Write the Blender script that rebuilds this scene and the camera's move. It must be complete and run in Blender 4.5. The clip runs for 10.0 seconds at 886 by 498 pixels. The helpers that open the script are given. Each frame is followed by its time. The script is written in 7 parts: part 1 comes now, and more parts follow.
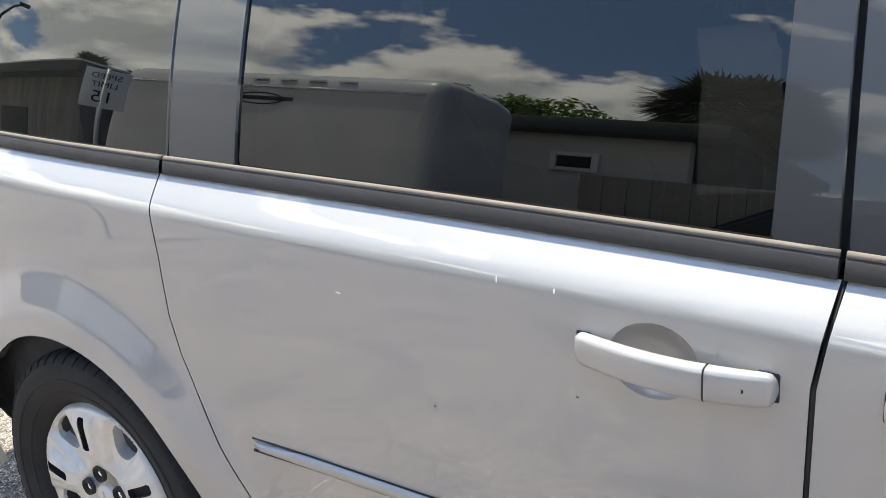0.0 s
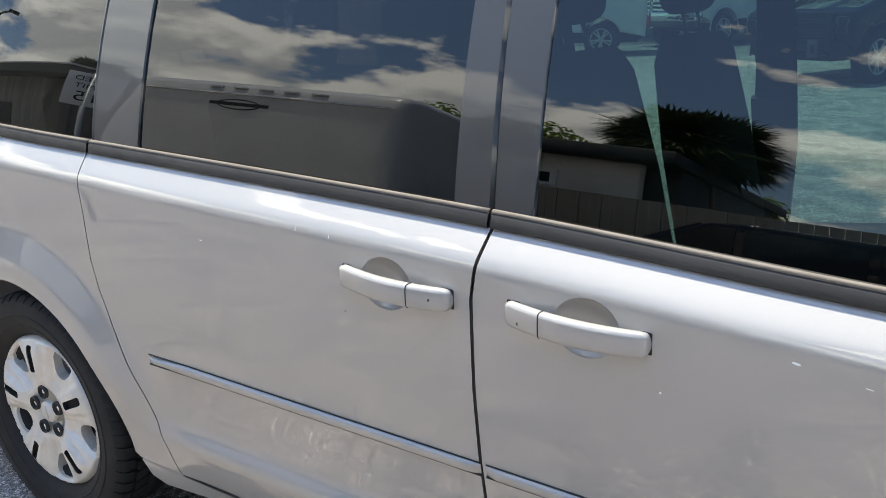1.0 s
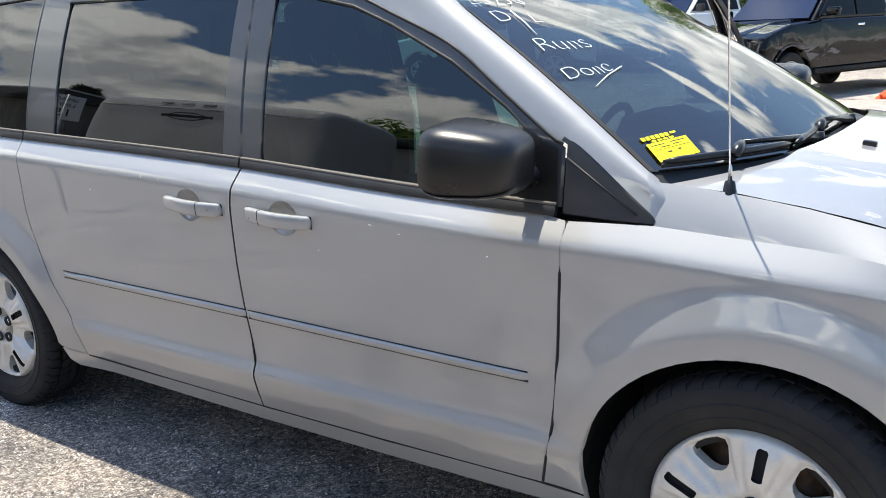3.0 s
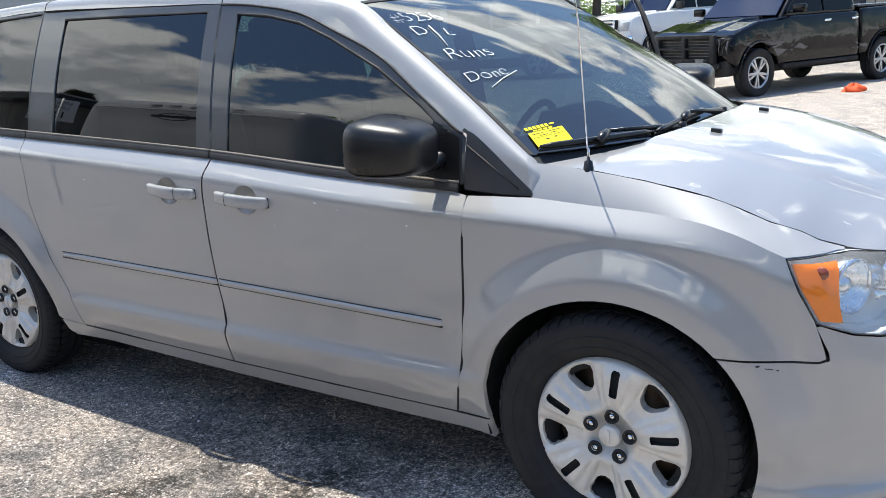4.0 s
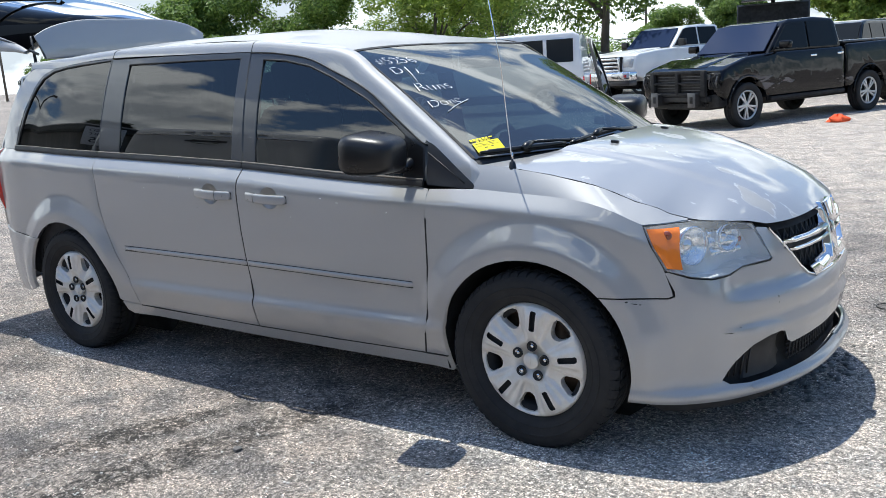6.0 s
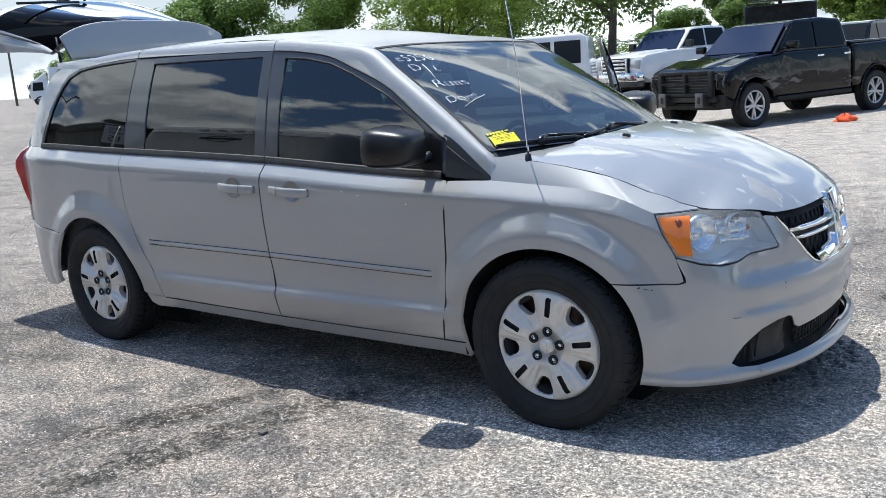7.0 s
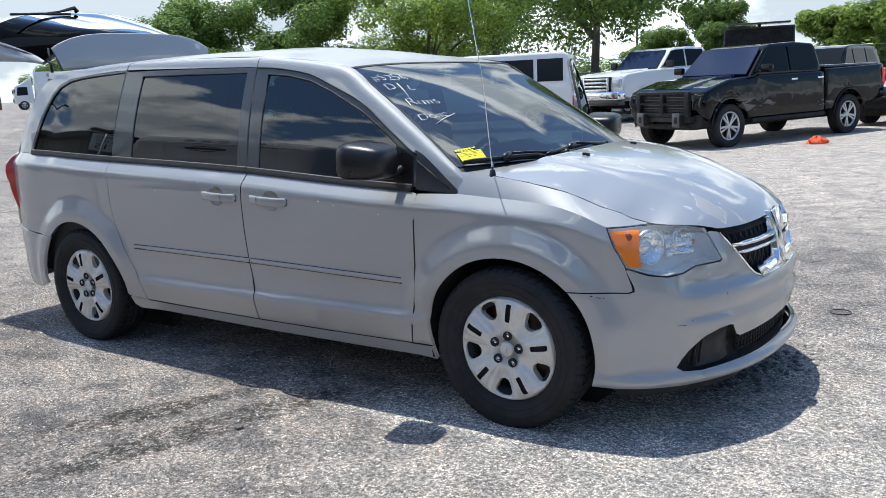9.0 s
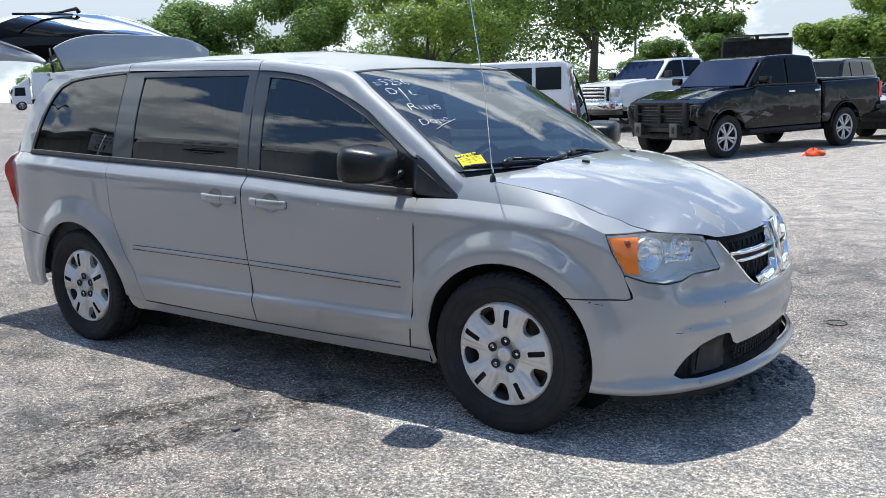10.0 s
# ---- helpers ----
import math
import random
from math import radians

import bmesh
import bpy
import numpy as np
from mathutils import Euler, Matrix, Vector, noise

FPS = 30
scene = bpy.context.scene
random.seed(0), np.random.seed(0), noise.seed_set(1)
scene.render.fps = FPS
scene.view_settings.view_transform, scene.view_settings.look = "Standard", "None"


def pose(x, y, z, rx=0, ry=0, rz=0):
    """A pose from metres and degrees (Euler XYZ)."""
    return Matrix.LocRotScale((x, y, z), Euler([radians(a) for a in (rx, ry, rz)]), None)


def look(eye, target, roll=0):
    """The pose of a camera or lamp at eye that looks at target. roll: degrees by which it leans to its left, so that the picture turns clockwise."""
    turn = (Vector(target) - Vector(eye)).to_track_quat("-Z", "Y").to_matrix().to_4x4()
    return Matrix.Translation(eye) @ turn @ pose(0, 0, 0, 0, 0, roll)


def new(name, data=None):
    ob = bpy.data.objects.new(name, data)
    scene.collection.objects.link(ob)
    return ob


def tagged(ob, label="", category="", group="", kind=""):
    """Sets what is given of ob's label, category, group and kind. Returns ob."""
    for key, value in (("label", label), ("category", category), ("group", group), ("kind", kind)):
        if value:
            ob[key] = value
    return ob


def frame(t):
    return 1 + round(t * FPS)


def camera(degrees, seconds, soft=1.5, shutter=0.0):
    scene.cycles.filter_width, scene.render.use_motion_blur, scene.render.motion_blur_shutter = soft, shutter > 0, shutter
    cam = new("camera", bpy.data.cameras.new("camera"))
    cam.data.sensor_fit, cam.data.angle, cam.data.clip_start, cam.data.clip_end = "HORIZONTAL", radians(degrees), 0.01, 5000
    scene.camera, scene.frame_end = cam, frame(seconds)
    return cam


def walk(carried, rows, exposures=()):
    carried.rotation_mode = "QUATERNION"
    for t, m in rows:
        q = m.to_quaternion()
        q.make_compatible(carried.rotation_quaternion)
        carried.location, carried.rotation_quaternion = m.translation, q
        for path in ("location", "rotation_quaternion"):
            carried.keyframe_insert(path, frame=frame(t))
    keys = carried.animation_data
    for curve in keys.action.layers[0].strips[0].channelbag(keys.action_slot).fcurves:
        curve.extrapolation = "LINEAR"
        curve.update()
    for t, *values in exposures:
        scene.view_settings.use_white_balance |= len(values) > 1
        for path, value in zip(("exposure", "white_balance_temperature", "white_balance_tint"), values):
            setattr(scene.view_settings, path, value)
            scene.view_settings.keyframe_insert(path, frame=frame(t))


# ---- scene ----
cam = camera(53.9, 10.0, 0.85)
PATH = [
    (0, (0.161, -1.949, 1.442), (-0.936, -0.38, 0.862), -4.0),
    (0.5, (0.438, -2.118, 1.461), (-0.664, -0.547, 0.899), -2.5),
    (1, (0.776, -2.177, 1.482), (-0.337, -0.611, 0.926), -2.1),
    (1.5, (1.085, -2.376, 1.476), (-0.034, -0.784, 1.014), -2.4),
    (2, (1.394, -2.521, 1.477), (0.274, -0.933, 1.006), -2.3),
    (2.5, (1.706, -2.623, 1.477), (0.591, -1.035, 0.991), -2.4),
    (4, (2.462, -3.066, 1.517), (1.363, -1.472, 1.017), -3.5),
    (4.5, (2.635, -3.228, 1.534), (1.526, -1.634, 1.054), -3.3),
    (5, (2.813, -3.441, 1.519), (1.698, -1.848, 1.048), -3.1),
    (6.5, (3.263, -3.864, 1.519), (2.109, -2.28, 1.118), -4.4),
    (7, (3.231, -3.917, 1.496), (2.073, -2.339, 1.087), -4.3),
    (7.5, (3.243, -4.008, 1.499), (2.092, -2.424, 1.088), -3.9),
    (8, (3.321, -4.13, 1.512), (2.181, -2.538, 1.101), -3.6),
    (8.5, (3.384, -4.121, 1.521), (2.251, -2.523, 1.12), -3.3),
    (9, (3.428, -4.079, 1.522), (2.299, -2.473, 1.14), -3.0),
    (9.5, (3.433, -4.085, 1.519), (2.308, -2.473, 1.149), -2.5),
    (10, (3.422, -4.1, 1.515), (2.3, -2.485, 1.148), -2.1),
]
walk(cam, [(t, look(eye, target, roll)) for t, eye, target, roll in PATH],
     [(0.0, 1.12, 7250, 5), (1.0, 1.00, 7200, 5), (1.5, 0.70, 7100, 6), (2.5, 0.78, 6950, 5), (4.0, 0.53, 6600, 5), (5.0, 0.45, 6480, 5), (6.5, 0.14, 6230, 4), (10.0, 0.11, 6150, 4)])


# ---- world, sun ----
SUN_WAY = Vector((-0.238, 0.11, 1.0)).normalized()          # towards the sun
world = bpy.data.worlds.new("world")
scene.world = world
world.use_nodes = True
wn, wl = world.node_tree.nodes, world.node_tree.links
wn.clear()
w_out, w_bg = wn.new("ShaderNodeOutputWorld"), wn.new("ShaderNodeBackground")
w_sky = wn.new("ShaderNodeTexSky")
w_sky.sky_type, w_sky.sun_disc = 'NISHITA', False
w_sky.sun_elevation = math.asin(SUN_WAY.z)
w_sky.sun_rotation = math.atan2(SUN_WAY.x, SUN_WAY.y)
w_sky.air_density, w_sky.dust_density, w_sky.ozone_density = 1.0, 0.6, 2.0
w_tc = wn.new("ShaderNodeTexCoord")
w_sep = wn.new("ShaderNodeSeparateXYZ")
wl.new(w_tc.outputs["Generated"], w_sep.inputs[0])


def w_math(op, a, b=None, clamp=False):
    n = wn.new("ShaderNodeMath")
    n.operation, n.use_clamp = op, clamp
    for i, v in enumerate((a, b)):
        if v is None:
            continue
        if isinstance(v, (int, float)):
            n.inputs[i].default_value = v
        else:
            wl.new(v, n.inputs[i])
    return n.outputs[0]


# cumulus: heaped noise over the dome of the sky, flattened towards the horizon
w_z = w_math('MAXIMUM', w_sep.outputs[2], 0.0)
w_xyz = wn.new("ShaderNodeCombineXYZ")
wl.new(w_sep.outputs[0], w_xyz.inputs[0])
wl.new(w_sep.outputs[1], w_xyz.inputs[1])
wl.new(w_math('MULTIPLY', w_z, 1.9), w_xyz.inputs[2])


def heaps(lift):
    """Cloud density, looked up a little higher and nearer to the sun by lift."""
    v = wn.new("ShaderNodeVectorMath")
    v.operation = 'ADD'
    v.inputs[1].default_value = (3.7 - 0.25 * lift, 1.2 + 0.1 * lift, 0.4 + lift)
    wl.new(w_xyz.outputs[0], v.inputs[0])
    t = wn.new("ShaderNodeTexNoise")
    t.inputs["Scale"].default_value, t.inputs["Detail"].default_value, t.inputs["Roughness"].default_value = 3.4, 11.0, 0.53
    wl.new(v.outputs[0], t.inputs["Vector"])
    return t.outputs["Fac"]


w_n1, w_n2 = heaps(0.0), heaps(0.055)
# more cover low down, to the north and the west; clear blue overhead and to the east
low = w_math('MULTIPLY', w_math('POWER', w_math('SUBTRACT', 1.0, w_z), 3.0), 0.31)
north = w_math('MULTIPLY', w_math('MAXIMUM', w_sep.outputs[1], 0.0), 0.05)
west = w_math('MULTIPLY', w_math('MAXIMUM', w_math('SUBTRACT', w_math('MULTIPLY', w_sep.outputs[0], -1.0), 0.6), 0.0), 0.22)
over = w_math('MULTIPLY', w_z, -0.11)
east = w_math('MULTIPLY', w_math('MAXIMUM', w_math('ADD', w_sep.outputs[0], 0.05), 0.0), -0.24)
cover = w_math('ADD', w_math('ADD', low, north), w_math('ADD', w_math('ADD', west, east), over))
w_r1 = wn.new("ShaderNodeValToRGB")
w_r1.color_ramp.elements[0].position, w_r1.color_ramp.elements[1].position = 0.555, 0.60
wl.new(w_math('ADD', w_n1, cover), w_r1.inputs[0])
# the tops of the heaps are sunlit, their bases grey
w_r2 = wn.new("ShaderNodeValToRGB")
w_r2.color_ramp.elements[0].position, w_r2.color_ramp.elements[1].position = 0.40, 0.64
w_r2.color_ramp.elements[0].color, w_r2.color_ramp.elements[1].color = (5.6, 6.0, 6.6, 1), (10.8, 11.0, 11.3, 1)
wl.new(w_math('ADD', w_math('MULTIPLY', w_math('SUBTRACT', w_n1, w_n2), 2.6), 0.5), w_r2.inputs[0])
w_mix = wn.new("ShaderNodeMix")
w_mix.data_type = 'RGBA'
wl.new(w_r1.outputs[0], w_mix.inputs["Factor"])
w_blue = wn.new("ShaderNodeMix")
w_blue.data_type, w_blue.blend_type = 'RGBA', 'MULTIPLY'
w_blue.inputs["Factor"].default_value = 1.0
w_blue.inputs["B"].default_value = (0.78, 0.85, 0.95, 1)
wl.new(w_sky.outputs[0], w_blue.inputs["A"])
wl.new(w_blue.outputs["Result"], w_mix.inputs["A"])
wl.new(w_r2.outputs[0], w_mix.inputs["B"])
wl.new(w_mix.outputs["Result"], w_bg.inputs["Color"])
# the air is dimmer low down than overhead
wl.new(w_math('MULTIPLY', w_math('ADD', w_math('MULTIPLY', w_math('MAXIMUM', w_sep.outputs[2], 0.0), 0.55), 0.60), 0.190), w_bg.inputs["Strength"])
wl.new(w_bg.outputs[0], w_out.inputs[0])

sun = new("sun", bpy.data.lights.new("sun", 'SUN'))
sun.data.energy, sun.data.angle, sun.data.color = 4.7, radians(0.6), (1.0, 0.95, 0.88)
sun.matrix_world = look(SUN_WAY * 60, (0, 0, 0))

# ---- materials ----
class Mat:
    """A node material round one Principled shader, with short calls for textures."""

    def __init__(self, name, base=(0.5, 0.5, 0.5), rough=0.5, metal=0.0, **more):
        self.m = bpy.data.materials.new(name)
        self.m.use_nodes = True
        self.n, self.l = self.m.node_tree.nodes, self.m.node_tree.links
        self.p = self.n["Principled BSDF"]
        self.p.inputs["Base Color"].default_value = (*base, 1)
        self.p.inputs["Roughness"].default_value, self.p.inputs["Metallic"].default_value = rough, metal
        for k, v in more.items():
            self.p.inputs[k.replace("_", " ")].default_value = v
        self.tc = self.n.new("ShaderNodeTexCoord")

    def noise(self, scale, detail=5, rough=0.55, stretch=(1, 1, 1)):
        mp = self.n.new("ShaderNodeMapping")
        mp.inputs["Scale"].default_value = stretch
        self.l.new(self.tc.outputs["Object"], mp.inputs[0])
        t = self.n.new("ShaderNodeTexNoise")
        t.inputs["Scale"].default_value, t.inputs["Detail"].default_value, t.inputs["Roughness"].default_value = scale, detail, rough
        self.l.new(mp.outputs[0], t.inputs["Vector"])
        return t.outputs["Fac"]

    def cells(self, scale, out="Color"):
        t = self.n.new("ShaderNodeTexVoronoi")
        t.inputs["Scale"].default_value = scale
        self.l.new(self.tc.outputs["Object"], t.inputs["Vector"])
        return t.outputs[out]

    def ramp(self, fac, *stops):
        r = self.n.new("ShaderNodeValToRGB")
        e = r.color_ramp.elements
        while len(e) < len(stops):
            e.new(0.5)
        for el, (pos, col) in zip(e, stops):
            el.position = pos
            el.color = (*col, 1) if isinstance(col, tuple) else (col, col, col, 1)
        self.l.new(fac, r.inputs[0])
        return r.outputs[0]

    def mix(self, fac, a, b, mode='MIX'):
        x = self.n.new("ShaderNodeMix")
        x.data_type, x.blend_type = 'RGBA', mode
        for key, v in (("Factor", fac), ("A", a), ("B", b)):
            if isinstance(v, (int, float)):
                x.inputs[key].default_value = v if key == "Factor" else (v, v, v, 1)
            elif isinstance(v, tuple):
                x.inputs[key].default_value = (*v, 1)
            else:
                self.l.new(v, x.inputs[key])
        return x.outputs["Result"]

    def rand(self, island=False):
        if island:
            return self.n.new("ShaderNodeNewGeometry").outputs["Random Per Island"]
        return self.n.new("ShaderNodeObjectInfo").outputs["Random"]

    def to(self, key, socket):
        self.l.new(socket, self.p.inputs[key])
        return self

    def bump(self, height, strength=0.3, distance=0.01):
        b = self.n.new("ShaderNodeBump")
        b.inputs["Strength"].default_value, b.inputs["Distance"].default_value = strength, distance
        self.l.new(height, b.inputs["Height"])
        self.l.new(b.outputs[0], self.p.inputs["Normal"])
        return self


def paint(name, base, metal=0.0, rough=0.35, coat=1.0, flake=0.0, dirt=0.15, ior=1.5):
    k = Mat(name, base, rough, metal, Coat_Weight=coat, Coat_Roughness=0.025, Coat_IOR=ior)
    a = k.noise(2.2, 6)
    dusty = tuple(c * 0.8 + 0.07 for c in base)
    col = k.mix(k.ramp(a, (0.42, 0.0), (0.75, dirt * 2)), base, dusty)
    if flake:
        col = k.mix(flake, col, k.ramp(k.cells(2600), (0.1, 0.35), (0.9, 1.0)), 'MULTIPLY')
    k.to("Base Color", col)
    k.to("Coat Roughness", k.ramp(k.noise(9, 7), (0.35, 0.0), (0.75, 0.008)))
    return k.m


def plastic(name, base, rough=0.5, grain=160.0, bump=0.12, dust=0.3):
    k = Mat(name, base, rough)
    col = k.mix(k.ramp(k.noise(5, 8, 0.65), (0.45, 0.0), (0.8, dust)), base, tuple(0.6 * c + 0.06 for c in base))
    k.to("Base Color", col).bump(k.noise(grain, 3), bump, 0.002)
    k.to("Roughness", k.ramp(k.noise(12, 5), (0.3, rough * 0.85), (0.7, min(1.0, rough * 1.25))))
    return k.m


def metal_mat(name, base, rough, scale=30):
    k = Mat(name, base, rough, 1.0)
    k.to("Roughness", k.ramp(k.noise(scale, 6), (0.3, rough * 0.6), (0.75, min(1, rough * 1.7))))
    return k.m


def glass(name, tint, ior=1.5, haze=0.0, film=0.0):
    """Clear or tinted glazing: what comes through is tinted, the gloss follows Fresnel."""
    m = bpy.data.materials.new(name)
    m.use_nodes = True
    n, l = m.node_tree.nodes, m.node_tree.links
    n.clear()
    out, mx, tr, gl, fr = (n.new("ShaderNode" + k) for k in ("OutputMaterial", "MixShader", "BsdfTransparent", "BsdfGlossy", "Fresnel"))
    tr.inputs[0].default_value = (*tint, 1)
    gl.inputs["Roughness"].default_value = haze
    fr.inputs["IOR"].default_value = ior
    l.new(fr.outputs[0], mx.inputs[0])
    l.new(tr.outputs[0], mx.inputs[1])
    l.new(gl.outputs[0], mx.inputs[2])
    if film:      # a thin weathered film on the outside scatters some light
        df, m2 = n.new("ShaderNodeBsdfDiffuse"), n.new("ShaderNodeMixShader")
        df.inputs[0].default_value = (0.82, 0.83, 0.82, 1)
        m2.inputs[0].default_value = film
        l.new(mx.outputs[0], m2.inputs[1])
        l.new(df.outputs[0], m2.inputs[2])
        l.new(m2.outputs[0], out.inputs[0])
    else:
        l.new(mx.outputs[0], out.inputs[0])
    return m


M = {}
M["silver"] = paint("silver_paint", (0.435, 0.428, 0.420), metal=0.40, rough=0.62, flake=0.35, dirt=0.05, ior=1.82)
M["dull"] = paint("weathered_roof_paint", (0.40, 0.398, 0.40), metal=0.55, rough=0.5, coat=0.3, flake=0.35, dirt=0.12, ior=1.6)
M["white"] = paint("white_paint", (0.78, 0.78, 0.77), rough=0.4, dirt=0.2)
k = Mat("black_paint", (0.003, 0.003, 0.004), 0.05, 0.0, Specular_IOR_Level=0.42)
k.bump(k.noise(2.0, 3, 0.4), 0.25, 0.05)      # knocked-about panels
M["black"] = k.m
k = Mat("scraped_black_paint", (0.003, 0.003, 0.004), 0.05, 0.0, Specular_IOR_Level=0.3)
sep = k.n.new("ShaderNodeSeparateXYZ")
k.l.new(k.tc.outputs["Object"], sep.inputs[0])
band = k.ramp(sep.outputs[2], (0.60, 0.0), (0.68, 0.9), (0.84, 0.9), (0.97, 0.0))      # where another car has scraped along
scrape = k.mix(1.0, band, k.ramp(k.noise(2.4, 10, 0.62, (0.45, 1, 1.6)), (0.57, 0.0), (0.60, 1.0)), 'MULTIPLY')
k.to("Base Color", k.mix(scrape, (0.003, 0.003, 0.004), (0.16, 0.145, 0.135)))
k.to("Roughness", k.ramp(scrape, (0.1, 0.05), (0.8, 0.55)))
k.bump(k.noise(2.0, 3, 0.4), 0.25, 0.05)
M["scraped"] = k.m
M["navy"] = paint("dark_grey_paint", (0.014, 0.016, 0.021), rough=0.35, metal=0.3)
M["trim"] = paint("satin_black_trim", (0.038, 0.039, 0.043), rough=0.4, coat=0.8, dirt=0.12, ior=1.48)
M["matt"] = plastic("matt_black_plastic", (0.014, 0.014, 0.015), 0.55, 180, 0.15, 0.2)
M["rubber_seal"] = plastic("black_rubber_seal", (0.012, 0.012, 0.012), 0.6)
M["strip"] = plastic("belt_strip", (0.03, 0.029, 0.029), 0.6, 120, 0.2, 0.3)
M["lip"] = plastic("dusty_rubber_lip", (0.16, 0.14, 0.12), 0.7, 120, 0.2, 0.6)
M["mirror_shell"] = plastic("mirror_plastic", (0.006, 0.006, 0.007), 0.30, 420, 0.2, 0.05)
M["dark"] = plastic("dark_underside", (0.012, 0.012, 0.012), 0.85, 40, 0.3, 0.4)
M["interior"] = plastic("grey_interior", (0.05, 0.05, 0.055), 0.7, 200, 0.2, 0.1)
M["fabric"] = plastic("seat_cloth", (0.03, 0.03, 0.034), 0.9, 600, 0.4, 0.1)
M["beige"] = plastic("beige_trim", (0.42, 0.37, 0.31), 0.7, 200, 0.2, 0.2)
M["chrome"] = metal_mat("chrome", (0.82, 0.83, 0.85), 0.07)
M["steel"] = metal_mat("rusty_steel", (0.10, 0.07, 0.05), 0.6)
M["privacy"] = glass("privacy_glass", (0.013, 0.015, 0.016), 1.85, 0.0, 0.002)
M["gate_glass"] = glass("gate_glass", (0.013, 0.015, 0.018), 1.04)
M["door_glass"] = glass("door_glass", (0.055, 0.125, 0.12), 1.9)
M["screen_glass"] = glass("windshield_glass", (0.045, 0.08, 0.085), 2.4, 0.0, 0.006)
M["lens"] = glass("lamp_lens", (0.97, 0.98, 0.98), 1.16, 0.0, 0.2)
M["mirror"] = metal_mat("mirror_glass", (0.85, 0.86, 0.87), 0.02)
k = Mat("wheel_cover_paint", (0.66, 0.65, 0.63), 0.38, 0.25)
k.to("Base Color", k.mix(k.ramp(k.noise(14, 8, 0.7), (0.4, 0.0), (0.75, 0.7)), (0.74, 0.71, 0.66), (0.58, 0.52, 0.44)))
M["cover"] = k.m
k = Mat("tyre_rubber", (0.018, 0.018, 0.018), 0.75, Specular_IOR_Level=0.28)
k.to("Base Color", k.mix(k.ramp(k.noise(7, 7, 0.65), (0.4, 0.0), (0.7, 0.8)), (0.018, 0.018, 0.019), (0.036, 0.035, 0.033))).bump(k.noise(90, 4), 0.15, 0.003)
M["tyre"] = k.m
M["amber"] = Mat("amber_lens", (0.90, 0.215, 0.012), 0.25, Coat_Weight=1.0).m
M["amber_dark"] = Mat("amber_bulb_seat", (0.22, 0.04, 0.01), 0.2, Coat_Weight=1.0).m
M["silvered"] = metal_mat("silvered_plastic", (0.93, 0.94, 0.95), 0.24)
M["red"] = Mat("red_lens", (0.95, 0.035, 0.03), 0.12, Coat_Weight=1.0).m
k = Mat("yellow_paper", (0.85, 0.72, 0.01), 0.6)
M["yellow"] = k.m
M["ink"] = Mat("black_ink", (0.02, 0.02, 0.02), 0.6).m
M["chalk"] = Mat("white_paint_pen", (0.85, 0.87, 0.87), 0.7).m
M["lamp_grey"] = plastic("lamp_housing", (0.88, 0.89, 0.89), 0.25, 60, 0.05, 0.05)
k = Mat("gravel_ground", (0.4, 0.39, 0.37), 0.95)
big, mid = k.noise(0.22, 5, 0.6), k.noise(1.1, 9, 0.72)


def patch(k, x, y, rx, ry, turn=0.0):
    """A soft-edged oval area of the ground, broken up by noise."""
    mp = k.n.new("ShaderNodeMapping")
    mp.vector_type = 'TEXTURE'
    mp.inputs["Location"].default_value, mp.inputs["Scale"].default_value, mp.inputs["Rotation"].default_value = (x, y, 0), (rx, ry, 1), (0, 0, radians(turn))
    k.l.new(k.tc.outputs["Object"], mp.inputs[0])
    g = k.n.new("ShaderNodeTexGradient")
    g.gradient_type = 'SPHERICAL'
    k.l.new(mp.outputs[0], g.inputs[0])
    return k.mix(1.0, g.outputs["Fac"], k.ramp(k.noise(3.5, 9, 0.75), (0.25, 0.2), (0.75, 1.6)), 'MULTIPLY')


col = k.mix(k.ramp(big, (0.38, 0.0), (0.62, 1.0)), (0.245, 0.22, 0.20), (0.34, 0.30, 0.265))
col = k.mix(k.ramp(mid, (0.36, 0.7), (0.48, 0.0)), col, (0.14, 0.13, 0.125))
col = k.mix(k.ramp(patch(k, 4.0, 12.0, 18.0, 9.5), (0.05, 0.0), (0.35, 0.8)), col, (0.47, 0.42, 0.37))
# worn pale limestone before the van's nose
col = k.mix(k.ramp(patch(k, 3.7, -0.6, 3.4, 2.6, 40), (0.06, 0.0), (0.38, 0.85)), col, (0.50, 0.455, 0.405))
# a paler oval on the ground round the front tyre
col = k.mix(k.ramp(patch(k, 1.55, -0.85, 1.15, 0.42, 12), (0.10, 0.0), (0.42, 0.9)), col, (0.56, 0.52, 0.47))
